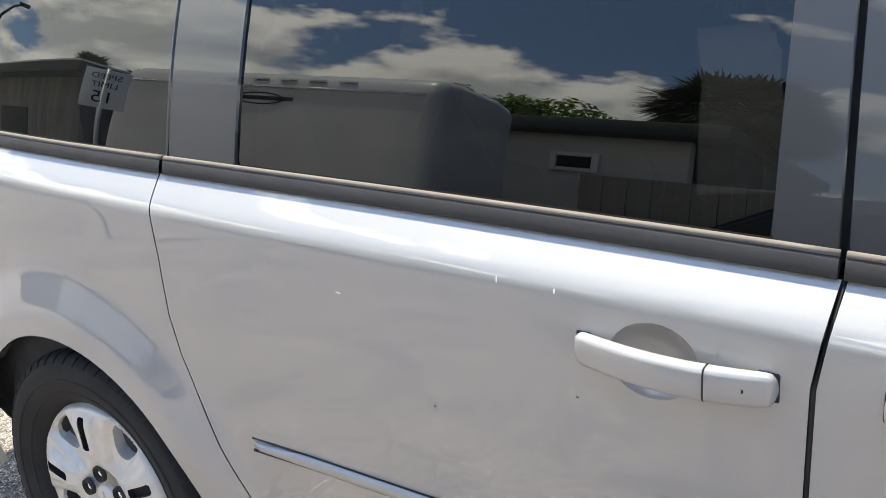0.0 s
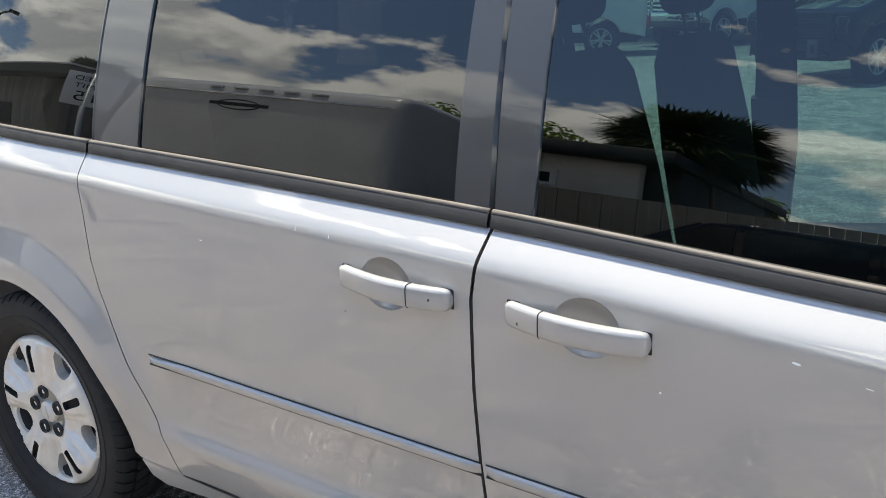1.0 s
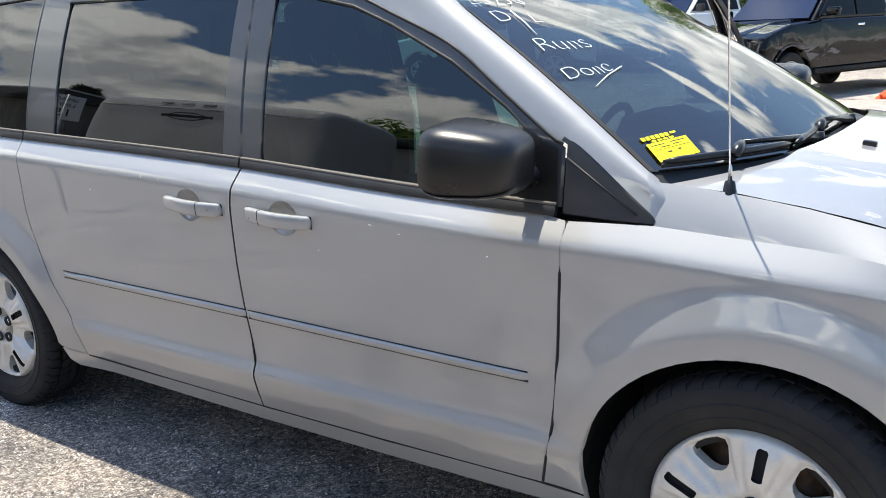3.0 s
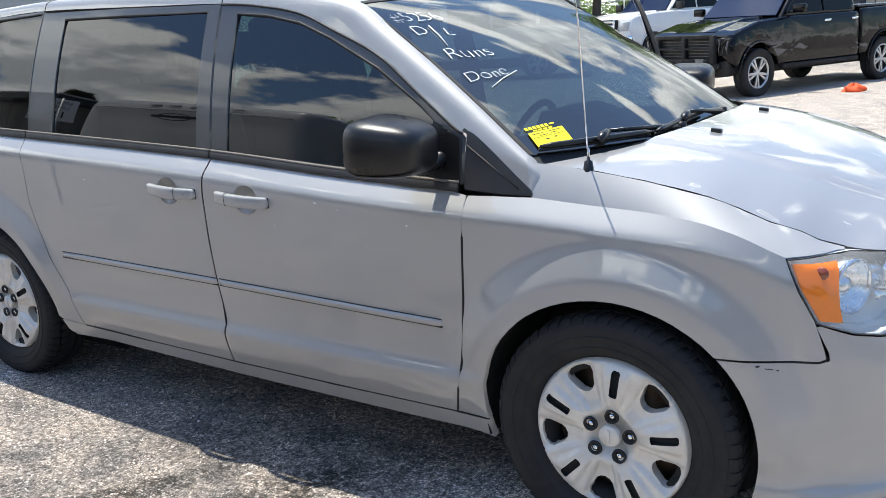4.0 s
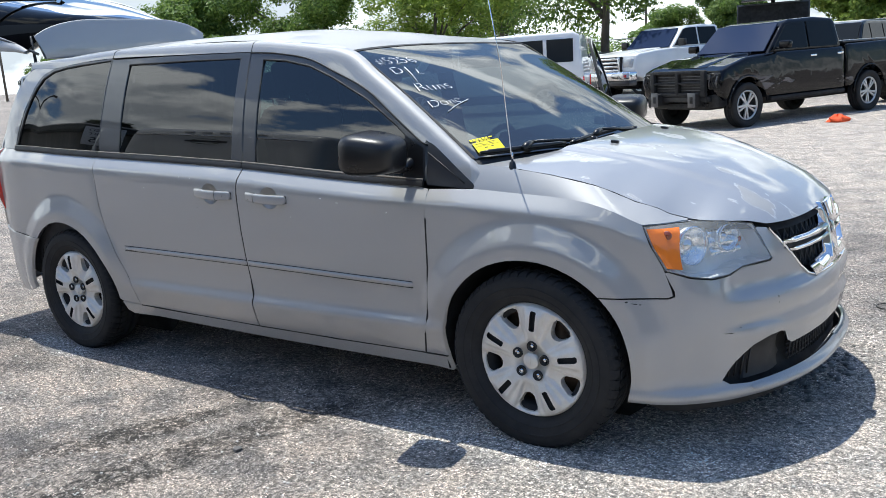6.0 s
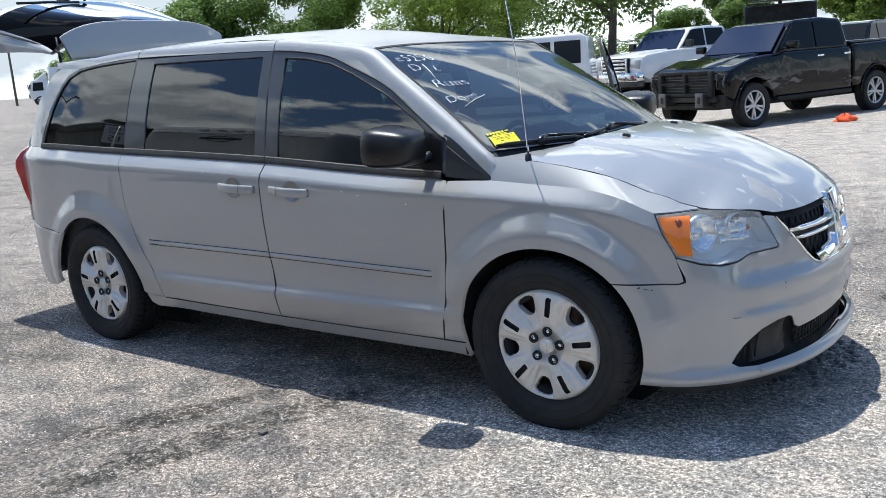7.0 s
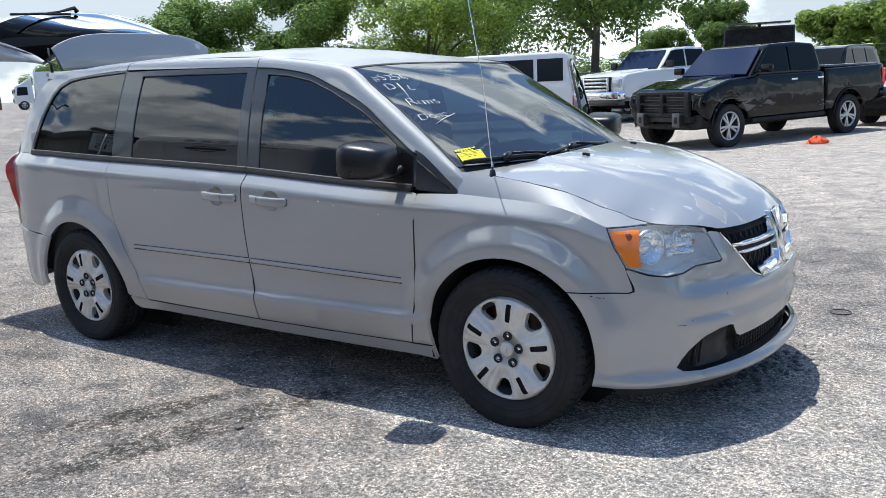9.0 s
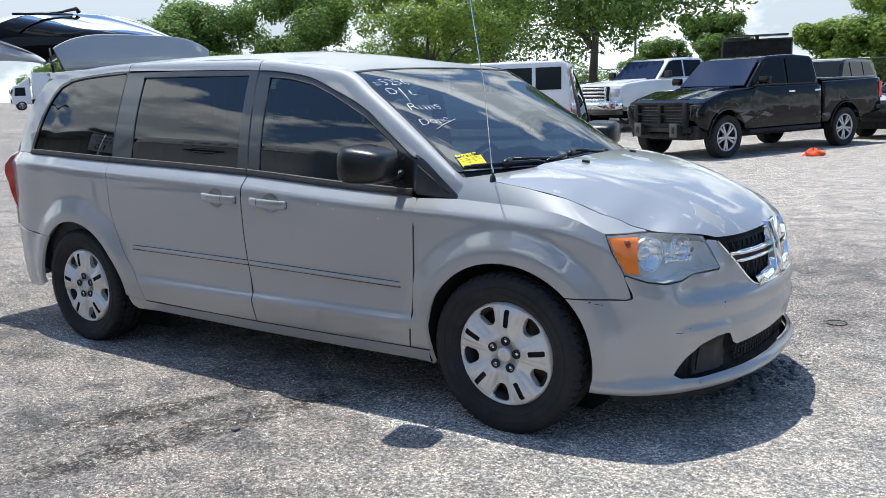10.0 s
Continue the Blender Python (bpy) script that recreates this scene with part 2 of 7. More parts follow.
# dried oil and tar creep along cracks: thin wandering lines where old spills lie
vein = k.ramp(k.noise(2.9, 10, 0.66), (0.470, 0.0), (0.490, 1.0), (0.498, 1.0), (0.518, 0.0))
spill = k.ramp(k.noise(17, 11, 0.82), (0.48, 0.0), (0.54, 1.0))
hair = k.ramp(k.noise(7.5, 9, 0.6), (0.478, 0.0), (0.492, 1.0), (0.498, 1.0), (0.512, 0.0))
marks = k.mix(1.0, k.mix(0.8, vein, spill, 'LIGHTEN'), hair, 'LIGHTEN')
for q, full in (((-0.10, -1.62, 0.62, 0.13, 61.7), 0.95), ((0.30, -1.65, 0.95, 0.17, 70.6), 0.95), ((-0.15, -2.1, 0.9, 0.5, 62), 0.45), ((2.3, 0.2, 0.8, 0.6, 40), 0.35), ((-2.2, -1.3, 1.0, 0.45, 0), 0.5), ((0.35, -0.95, 0.8, 0.3, 10), 0.6)):
    col = k.mix(k.mix(1.0, k.ramp(patch(k, *q), (0.06, 0.0), (0.30, full)), marks, 'MULTIPLY'), col, (0.028, 0.024, 0.019))
# pale limestone worn through the dark tar binder, in clustered patches a hand wide
worn = k.ramp(k.noise(4.5, 13, 0.70), (0.44, 0.0), (0.60, 0.75))
col = k.mix(worn, col, k.mix(1.0, col, (1.50, 1.41, 1.34), 'MULTIPLY'))
tarred = k.ramp(k.noise(2.6, 13, 0.72, (1.0, 1.5, 1)), (0.37, 0.8), (0.50, 0.0))
col = k.mix(tarred, col, k.mix(1.0, col, (0.48, 0.50, 0.54), 'MULTIPLY'))
# pits where single stones have come out
pits = k.ramp(k.noise(48, 8, 0.7), (0.34, 0.8), (0.45, 0.0))
col = k.mix(pits, col, k.mix(1.0, col, (0.38, 0.38, 0.40), 'MULTIPLY'))
# a pale bluish-grey patch by the rear tyre
col = k.mix(k.ramp(patch(k, -1.75, -1.0, 0.55, 0.16, -12), (0.15, 0.0), (0.6, 0.6)), col, (0.42, 0.43, 0.44))
hard = k.ramp(k.cells(185), (0.06, 0.10), (0.30, 0.55), (0.70, 1.15), (0.94, 3.2))
soft = k.ramp(k.cells(230), (0.05, 0.22), (0.35, 0.66), (0.75, 1.15), (0.95, 2.8))
grain = k.mix(k.ramp(k.noise(8, 8, 0.7), (0.40, 0.0), (0.56, 1.0)), soft, hard)
fine = k.ramp(k.noise(150, 4, 0.8), (0.34, 0.35), (0.66, 1.6))
sandy = k.ramp(patch(k, 3.9, -0.6, 2.6, 2.4, 20), (0.10, 0.0), (0.45, 0.3))      # dusty, finer before the nose
grain = k.mix(sandy, grain, 1.0)
col = k.mix(1.0, col, grain, 'MULTIPLY')
col = k.mix(1.0, col, fine, 'MULTIPLY')
chips = k.ramp(k.noise(44, 7, 0.72), (0.455, 0.58), (0.545, 1.34))
col = k.mix(1.0, col, chips, 'MULTIPLY')
k.to("Base Color", col).bump(k.noise(75, 7, 0.72), 0.9, 0.016)
M["ground"] = k.m
# hood paint: the clear coat has peeled off in scalloped patches with pale rims
k = Mat("peeling_hood_paint", (0.435, 0.430, 0.428), 0.50, 0.5, Coat_IOR=1.72, Coat_Roughness=0.06)
zone = k.ramp(patch(k, 1.85, 0.05, 1.1, 0.95), (0.10, 0.88), (0.40, 1.05))
area = k.mix(1.0, k.noise(4.6, 9, 0.54, (0.5, 1.3, 1)), zone, 'MULTIPLY')
k.to("Coat Weight", k.ramp(area, (0.530, 1.0), (0.534, 0.0)))
k.to("Base Color", k.mix(k.ramp(area, (0.527, 0.0), (0.530, 1.0), (0.534, 1.0), (0.539, 0.0)), k.mix(0.35, (0.45, 0.445, 0.445), k.ramp(k.cells(2600), (0.1, 0.35), (0.9, 1.0)), 'MULTIPLY'), (0.60, 0.60, 0.60)))
k.to("Roughness", k.ramp(area, (0.528, 0.42), (0.536, 0.58)))
M["hood"] = k.m

# ---- mesh tools ----
from mathutils.geometry import tessellate_polygon


def mesh_of(name, verts, faces, mat, smooth=True, normals=None):
    me = bpy.data.meshes.new(name)
    me.from_pydata([tuple(v) for v in verts], [], faces)
    if smooth:
        me.polygons.foreach_set("use_smooth", [True] * len(me.polygons))
    if normals:
        me.normals_split_custom_set_from_vertices(normals)
    for m in (mat if isinstance(mat, (list, tuple)) else [mat]):
        me.materials.append(m)
    me.update()
    return me


def part(name, me, parent=None, label="", at=None):
    """Links a mesh (or a bmesh) as one object under a thing or a part."""
    ob = new(name, me)
    if parent:
        ob.parent = parent
    if at is not None:
        ob.matrix_basis = at
    return tagged(ob, label)


def thing(name, label, category, at=None, group="", kind=""):
    ob = new(name)
    ob.empty_display_size = 0.2
    if at is not None:
        ob.matrix_basis = at
    return tagged(ob, label, category, group, kind)


def done(bm, name, mat, smooth=False, auto=None):
    bmesh.ops.recalc_face_normals(bm, faces=bm.faces[:])
    me = bpy.data.meshes.new(name)
    bm.to_mesh(me)
    bm.free()
    for m in (mat if isinstance(mat, (list, tuple)) else [mat]):
        me.materials.append(m)
    if smooth:
        me.polygons.foreach_set("use_smooth", [True] * len(me.polygons))
        me.set_sharp_from_angle(angle=radians(auto or 35))
    return me


def sheet(name, loops, place, mat, step=0.05, flange=0.02, flip=False):
    """A panel: a flat outline (with holes) cut into a fine net and laid on a curved surface, its rim turned inwards."""
    pts = [Vector((a, b, 0)) for lp in loops for a, b in lp]
    tris = tessellate_polygon([[Vector((a, b, 0)) for a, b in lp] for lp in loops])
    bm = bmesh.new()
    vs = [bm.verts.new(p) for p in pts]
    for t in tris:
        if len(set(t)) == 3:
            try:
                bm.faces.new([vs[i] for i in t])
            except ValueError:
                pass
    for ax in (0, 1):
        lo, hi = min(p[ax] for p in pts), max(p[ax] for p in pts)
        n = max(1, int((hi - lo) / step))
        for i in range(1, n):
            co, no = [0, 0, 0], [0, 0, 0]
            co[ax], no[ax] = lo + (hi - lo) * i / n, 1
            bmesh.ops.bisect_plane(bm, geom=bm.verts[:] + bm.edges[:] + bm.faces[:], plane_co=co, plane_no=no, dist=1e-5)
    bmesh.ops.remove_doubles(bm, verts=bm.verts[:], dist=1e-5)
    bm.verts.index_update()
    flat = [(v.co.x, v.co.y) for v in bm.verts]
    h = 0.006
    out, nrm = [], []
    for a, b in flat:
        p = Vector(place(a, b))
        da, db = Vector(place(a + h, b)) - Vector(place(a - h, b)), Vector(place(a, b + h)) - Vector(place(a, b - h))
        n = da.cross(db)
        n = n.normalized() if n.length > 1e-12 else Vector((0, 0, 1))
        out.append(p)
        nrm.append(-n if flip else n)
    faces = []
    for f in bm.faces:
        ix = [v.index for v in f.verts]
        c = Vector()
        for q in range(1, len(ix) - 1):
            c += (out[ix[q]] - out[ix[0]]).cross(out[ix[q + 1]] - out[ix[0]])
        faces.append(ix if c.dot(nrm[ix[0]]) >= 0 else ix[::-1])
    if flange:
        rim = {}
        for e in bm.edges:
            if len(e.link_faces) == 1:
                i, j = (v.index for v in e.verts)
                f = e.link_faces[0]
                for q in (i, j):
                    if q not in rim:
                        rim[q] = len(out)
                        out.append(out[q] - nrm[q] * flange)
                        nrm.append(nrm[q])
                faces.append([i, j, rim[j], rim[i]])
    bm.free()
    return mesh_of(name, out, faces, mat, True, nrm)


def grid(name, nu, nv, place, mat, closed_u=False, closed_v=False, smooth=True):
    """A net of nu x nv points; place takes 0..1, 0..1."""
    vs = [place(i / (nu - (0 if closed_u else 1)), j / (nv - (0 if closed_v else 1))) for i in range(nu) for j in range(nv)]
    fs = []
    for i in range(nu if closed_u else nu - 1):
        for j in range(nv if closed_v else nv - 1):
            a, b = i, (i + 1) % nu
            c, d = j, (j + 1) % nv
            fs.append((a * nv + c, b * nv + c, b * nv + d, a * nv + d))
    return mesh_of(name, vs, fs, mat, smooth)


def tube(name, pts, radius, mat, sides=8, caps=True):
    """A round bar along points; radius is one number or one for each point."""
    pts = [Vector(p) for p in pts]
    rad = radius if isinstance(radius, (list, tuple)) else [radius] * len(pts)
    vs, fs = [], []
    ref = Vector((0, 0, 1)) if abs((pts[-1] - pts[0]).normalized().z) < 0.9 else Vector((1, 0, 0))
    for i, p in enumerate(pts):
        d = (pts[min(i + 1, len(pts) - 1)] - pts[max(i - 1, 0)]).normalized()
        a = d.cross(ref).normalized()
        b = d.cross(a)
        for k in range(sides):
            w = 2 * math.pi * k / sides
            vs.append(p + (a * math.cos(w) + b * math.sin(w)) * rad[i])
    for i in range(len(pts) - 1):
        for k in range(sides):
            k2 = (k + 1) % sides
            fs.append((i * sides + k, i * sides + k2, (i + 1) * sides + k2, (i + 1) * sides + k))
    if caps:
        fs.append(tuple(range(sides))[::-1])
        fs.append(tuple((len(pts) - 1) * sides + k for k in range(sides)))
    return mesh_of(name, vs, fs, mat)


def box(name, lo, hi, mat, bevel=0.0, segs=2, place=None):
    """A block between two corners, edges rounded; place can bend it."""
    bm = bmesh.new()
    bmesh.ops.create_cube(bm, size=1.0)
    for v in bm.verts:
        v.co = Vector([lo[i] + (v.co[i] + 0.5) * (hi[i] - lo[i]) for i in range(3)])
    if bevel:
        bmesh.ops.bevel(bm, geom=bm.edges[:], offset=bevel, segments=segs, profile=0.5, affect='EDGES')
    if place:
        for v in bm.verts:
            v.co = Vector(place(v.co))
    return done(bm, name, mat, True, 40)


def slab(name, outline, lo, hi, mat, axis=1, bevel=0.0, segs=2, place=None, cuts=0):
    """An outline in two axes drawn out along the third (axis), with rounded rims."""
    bm = bmesh.new()
    other = [i for i in range(3) if i != axis]

    def co(p, d):
        v = [0, 0, 0]
        v[other[0]], v[other[1]], v[axis] = p[0], p[1], d
        return v
    tris = tessellate_polygon([[Vector((a, b, 0)) for a, b in outline]])
    low, high = [bm.verts.new(co(p, lo)) for p in outline], [bm.verts.new(co(p, hi)) for p in outline]
    if bevel:
        f0, f1 = bm.faces.new(low), bm.faces.new(high)
    else:
        for t in tris:
            if len(set(t)) == 3:
                bm.faces.new([low[i] for i in t])
                bm.faces.new([high[i] for i in t][::-1])
    n = len(outline)
    for i in range(n):
        bm.faces.new((low[i], low[(i + 1) % n], high[(i + 1) % n], high[i]))
    bmesh.ops.recalc_face_normals(bm, faces=bm.faces[:])
    if bevel:
        rim = [e for e in bm.edges if any(len(f.verts) == n and (f is f0 or f is f1) for f in e.link_faces)]
        bmesh.ops.bevel(bm, geom=rim, offset=bevel, segments=segs, profile=0.5, affect='EDGES')
        bmesh.ops.triangulate(bm, faces=[f for f in bm.faces if len(f.verts) > 4])
    if cuts:
        for ax in range(3):
            a, b = min(v.co[ax] for v in bm.verts), max(v.co[ax] for v in bm.verts)
            m = int((b - a) / cuts)
            for i in range(1, m):
                c, d = [0, 0, 0], [0, 0, 0]
                c[ax], d[ax] = a + (b - a) * i / m, 1
                bmesh.ops.bisect_plane(bm, geom=bm.verts[:] + bm.edges[:] + bm.faces[:], plane_co=c, plane_no=d, dist=1e-5)
    if place:
        for v in bm.verts:
            v.co = Vector(place(v.co))
    return done(bm, name, mat, True, 40)


def lathe(name, prof, mat, n=48, axis='y'):
    """A turned form: prof is (radius, along) pairs about the y axis."""
    vs, fs = [], []
    for r, a in prof:
        for k in range(n):
            w = 2 * math.pi * k / n
            vs.append((r * math.cos(w), a, r * math.sin(w)))
    for i in range(len(prof) - 1):
        for k in range(n):
            k2 = (k + 1) % n
            fs.append((i * n + k, i * n + k2, (i + 1) * n + k2, (i + 1) * n + k))
    return mesh_of(name, vs, fs, mat)


def arc(cx, cz, r, a0, a1, n):
    return [(cx + r * math.cos(radians(a0 + (a1 - a0) * i / n)), cz + r * math.sin(radians(a0 + (a1 - a0) * i / n))) for i in range(n + 1)]


def words(name, text, size, mat, parent, at, label="", thin=0.0):
    """Lettering as a thin mesh, in the built-in face."""
    cu = bpy.data.curves.new(name, 'FONT')
    cu.body, cu.size, cu.align_x, cu.align_y = text, size, 'CENTER', 'CENTER'
    cu.offset = thin
    tmp = bpy.data.objects.new(name, cu)
    me = bpy.data.meshes.new_from_object(tmp)
    bpy.data.objects.remove(tmp)
    bpy.data.curves.remove(cu)
    me.materials.clear()
    me.materials.append(mat)
    return part(name, me, parent, label, at)
def curve(pts):
    """A smooth curve through (v, value) pairs, held at its ends."""
    xs = [p[0] for p in pts]
    ys = [p[1] for p in pts]
    n = len(xs)
    sl = [(ys[i + 1] - ys[i]) / (xs[i + 1] - xs[i]) for i in range(n - 1)]
    tan = [sl[0]]
    for i in range(1, n - 1):
        h0, h1 = xs[i] - xs[i - 1], xs[i + 1] - xs[i]
        tan.append((sl[i - 1] * h1 + sl[i] * h0) / (h0 + h1))
    tan.append(sl[-1])

    def f(v):
        if v <= xs[0]:
            return ys[0]
        if v >= xs[-1]:
            return ys[-1]
        lo, hi = 0, n - 1
        while hi - lo > 1:
            m = (lo + hi) // 2
            if xs[m] <= v:
                lo = m
            else:
                hi = m
        h = xs[lo + 1] - xs[lo]
        u = (v - xs[lo]) / h
        return ((2 * u ** 3 - 3 * u * u + 1) * ys[lo] + (u ** 3 - 2 * u * u + u) * h * tan[lo]
                + (3 * u * u - 2 * u ** 3) * ys[lo + 1] + (u ** 3 - u * u) * h * tan[lo + 1])
    return f


def ease(a, b, v):
    u = min(1.0, max(0.0, (v - a) / (b - a)))
    return u * u * (3 - 2 * u)


# plan of the van: s runs along the flank (s = x between the axles), then round the nose or the tail to the middle line
PLAN = [(-3.3, -2.66, 0.0), (-2.85, -2.63, 0.45), (-2.6, -2.54, 0.70), (-2.45, -2.43, 0.83), (-2.25, -2.25, 0.912), (-1.8, -1.8, 0.96),
        (-1.0, -1.0, 0.98), (0.0, 0.0, 0.985), (1.0, 1.0, 0.972), (1.6, 1.6, 0.95), (1.9, 1.895, 0.912), (2.1, 2.085, 0.862),
        (2.3, 2.24, 0.735), (2.5, 2.355, 0.57), (2.7, 2.43, 0.385), (2.9, 2.468, 0.19), (3.1, 2.478, 0.0)]
plan_x, plan_y = curve([(s, x) for s, x, y in PLAN]), curve([(s, y) for s, x, y in PLAN])
belt = curve([(-2.6, 1.19), (-2.1, 1.182), (-1.17, 1.146), (-0.47, 1.12), (0.0, 1.098), (0.67, 1.052), (1.08, 1.031), (1.3, 1.0235), (1.48, 1.011), (1.65, 0.998), (1.79, 0.979), (1.88, 0.953), (1.995, 0.903), (2.2, 0.86)])
flank = curve([(0.12, 0.13), (0.25, 0.075), (0.31, 0.05), (0.40, 0.020), (0.435, 0.013), (0.475, 0.027), (0.52, 0.027), (0.66, 0.014), (0.82, 0.004), (0.95, 0.0), (1.2, 0.0)])
nose = curve([(0.15, 0.07), (0.225, 0.012), (0.243, -0.004), (0.262, -0.004), (0.282, 0.010), (0.31, 0.020), (0.36, 0.022), (0.43, 0.010), (0.478, 0.000), (0.490, 0.002), (0.506, 0.010), (0.55, 0.004), (0.60, 0.006), (0.635, 0.030),
              (0.70, 0.040), (0.78, 0.055), (0.86, 0.085), (0.92, 0.12)])
nose_low = curve([(0.15, 0.07), (0.225, 0.010), (0.243, -0.001), (0.262, 0.0), (0.282, 0.010), (0.31, 0.016), (0.36, 0.014), (0.45, 0.006), (0.55, 0.0), (0.63, 0.003), (0.70, 0.02), (0.78, 0.045), (0.86, 0.082), (0.92, 0.12)])
fender_top = curve([(1.2, 1.14), (1.466, 1.10), (1.784, 1.037), (1.948, 0.972), (2.04, 0.945), (2.12, 0.922), (2.212, 0.902), (2.3, 0.897)])
fender_in = curve([(1.2, 0.10), (1.466, 0.098), (1.784, 0.115), (1.948, 0.125), (2.04, 0.146), (2.12, 0.158), (2.212, 0.195), (2.3, 0.20)])
ARCH = ((1.535, 0.352, 0.412), (-1.545, 0.345, 0.425))


plain = curve([(0.12, 0.13), (0.25, 0.045), (0.31, 0.026), (0.40, 0.016), (0.52, 0.011), (0.66, 0.007), (0.82, 0.003), (0.95, 0.0), (1.2, 0.0)])


def inset(s, z, zone=0):
    """How far the painted body lies inside its plan at that height."""
    b, deep = belt(s), 0.05 * (1 - 0.6 * ease(1.6, 1.98, s))
    h = (z - b + 0.060) / 0.0065
    side = flank(z) + (plain(z) - flank(z)) * (ease(1.02, 1.22, s) if s > 0 else ease(0.80, 1.14, -s))      # the crease along the doors dies out at the wheels
    d = side + deep * 0.0065 * (math.log1p(math.exp(h)) if h < 30 else h) / 0.060      # a crisp shoulder under the windows
    if s > 1.1:
        t = fender_top(s)
        if (z > b or zone > 0) and zone >= 0:      # over the crease the fender rolls in to the hood
            u = min(1.4, (z - b) / max(0.03, t - b))
            f = side + deep + (fender_in(s) - deep) * (0.72 * u + 0.28 * u * abs(u))
            d += (f - d) * ease(1.1, 1.25, s)
        low = ease(0.62, 0.36, z)
        k = ease(1.95 - 0.3 * low, 2.35 - 0.45 * low, s)
        d = d * (1 - k) + (nose_low(z) + (nose(z) - nose_low(z)) * ease(2.26, 2.40, s)) * k
    for cx, cz, r in ARCH:
        q = (r + 0.15 - math.hypot(s - cx, z - cz)) / 0.007
        lip = 0.007 * (math.log1p(math.exp(min(q, 30.0))) - math.log1p(math.exp(min(q - 13.5, 30.0)))) if q < 30 else 0.0945
        d -= 0.34 * lip * (ease(0.34, 0.62, z) if abs(s) < abs(cx) else ease(0.15, 0.38, z))
    return d


def body(s, z, side=-1, out=0.0, zone=0):
    """Place on the painted body; side -1 is the van's right."""
    h = 0.01
    tx, ty = plan_x(s + h) - plan_x(s - h), plan_y(s + h) - plan_y(s - h)
    q = math.hypot(tx, ty)
    if q < 1e-9:
        tx, ty, q = 0.0, -1.0, 1.0
    d = out - inset(s, z, zone)
    return (plan_x(s) + d * -ty / q, side * (plan_y(s) + d * tx / q), z)


def green(s, z, side=-1, out=0.0):
    """Place on the side glass and pillars, which lean in above the belt."""
    k = z - belt(s)
    return (s, side * (plan_y(s) - 0.05 - 0.135 * k - 0.28 * k * abs(k) + out), z)

# ---- the silver minivan ----
van = thing("minivan", "silver minivan with black pillar trim and raised liftgate, on gravel", "minivan")
FRONT_ARCH, REAR_ARCH = ARCH


def both(name, loops, place, mat, label="", parent=van, step=0.05, flange=0.02, out=0.0, sides=(-1, 1), kids=None):
    """The same panel on the right and on the left flank."""
    made = []
    for sd in sides:
        me = sheet(name, loops, lambda a, b, sd=sd: place(a, b, sd, out), mat, step, flange, flip=sd > 0)
        made.append(part(name, me, parent, label))
    return made


GAP = 0.0035
HINGE = (1.075, 0.93, 0.0)
SWING = pose(*HINGE, 0, 0, -66) @ pose(-HINGE[0], -HINGE[1], 0)     # the driver's door stands open
a_gap = [(1.003, 0.306), (1.030, 0.40), (1.052, 0.50), (1.072, 0.70), (1.084, 0.90), (1.086, 1.02)]
b_gap = [(-0.012, 0.308), (0.0, 0.461), (-0.006, 0.56), (-0.010, 0.643), (-0.014, 0.80), (-0.012, 0.975), (0.006, 1.094)]
q_gap = [(-0.950, 0.322), (-0.968, 0.40), (-0.990, 0.46), (-1.020, 0.53), (-1.068, 0.62), (-1.118, 0.73), (-1.145, 0.80), (-1.160, 0.88), (-1.160, 1.0), (-1.165, 1.07), (-1.178, 1.142)]


def shift(line, d):
    return [(a + d, b) for a, b in line]


def belt_line(a, b, n, dz):
    return [(a + (b - a) * i / n, belt(a + (b - a) * i / n) + dz) for i in range(n + 1)]


def cup(cx, cz, n=28):
    """Outline of the finger recess behind a pull handle."""
    return [(cx + 0.059 * math.cos(2 * math.pi * i / n), cz + 0.052 * math.sin(2 * math.pi * i / n)) for i in range(n)]


# lower flanks
crease = [(1.32 + 0.66 * q / 22, belt(1.32 + 0.66 * q / 22)) for q in range(23)]
fender_low = shift(a_gap, GAP) + [(1.18, 1.022), (1.296, 1.0237)] + crease + [(1.992, 0.9035), (1.994, 0.896), (2.025, 0.82), (2.070, 0.742), (2.098, 0.665), (2.102, 0.645), (2.085, 0.638), (1.832, 0.6385)] \
    + arc(*FRONT_ARCH, 44, 180, 22) + [(1.128, 0.310), (1.012, 0.307)]
fender_high = [(1.296, 1.0237), (1.30, 1.034), (1.255, 1.10), (1.25, 1.118), (1.36, 1.112), (1.466, 1.098), (1.54, 1.087), (1.62, 1.073), (1.70, 1.055), (1.784, 1.035), (1.83, 1.020), (1.87, 1.004), (1.91, 0.987), (1.948, 0.970), (2.04, 0.943), (2.12, 0.920), (2.205, 0.901), (2.205, 0.8975), (2.12, 0.899), (1.992, 0.9035)] + crease[::-1]
fenders = both("fender", [fender_low], lambda a, b, sd, o: body(a, b, sd, o, -1), M["silver"], step=0.014)
for sd, fe in zip((-1, 1), fenders):
    part("fender_shoulder", sheet("fender_shoulder", [fender_high], lambda a, b, sd=sd: body(a, b, sd, 0.0, 1), M["silver"], 0.014, 0.004, flip=sd > 0), fe)
front_doors = both("front_door", [b_gap + belt_line(0.01, 1.083, 12, 0.002)[1:-1] + a_gap[::-1], cup(0.203, 0.963)], body, M["silver"], sides=(-1,), step=0.014)
slide_doors = both("sliding_door", [q_gap[::-1] + [(-0.5, 0.313)] + shift(b_gap, -2 * GAP) + belt_line(-0.01, -1.165, 14, 0.002)[1:-1], cup(-0.205, 0.973)], body, M["silver"], step=0.014)
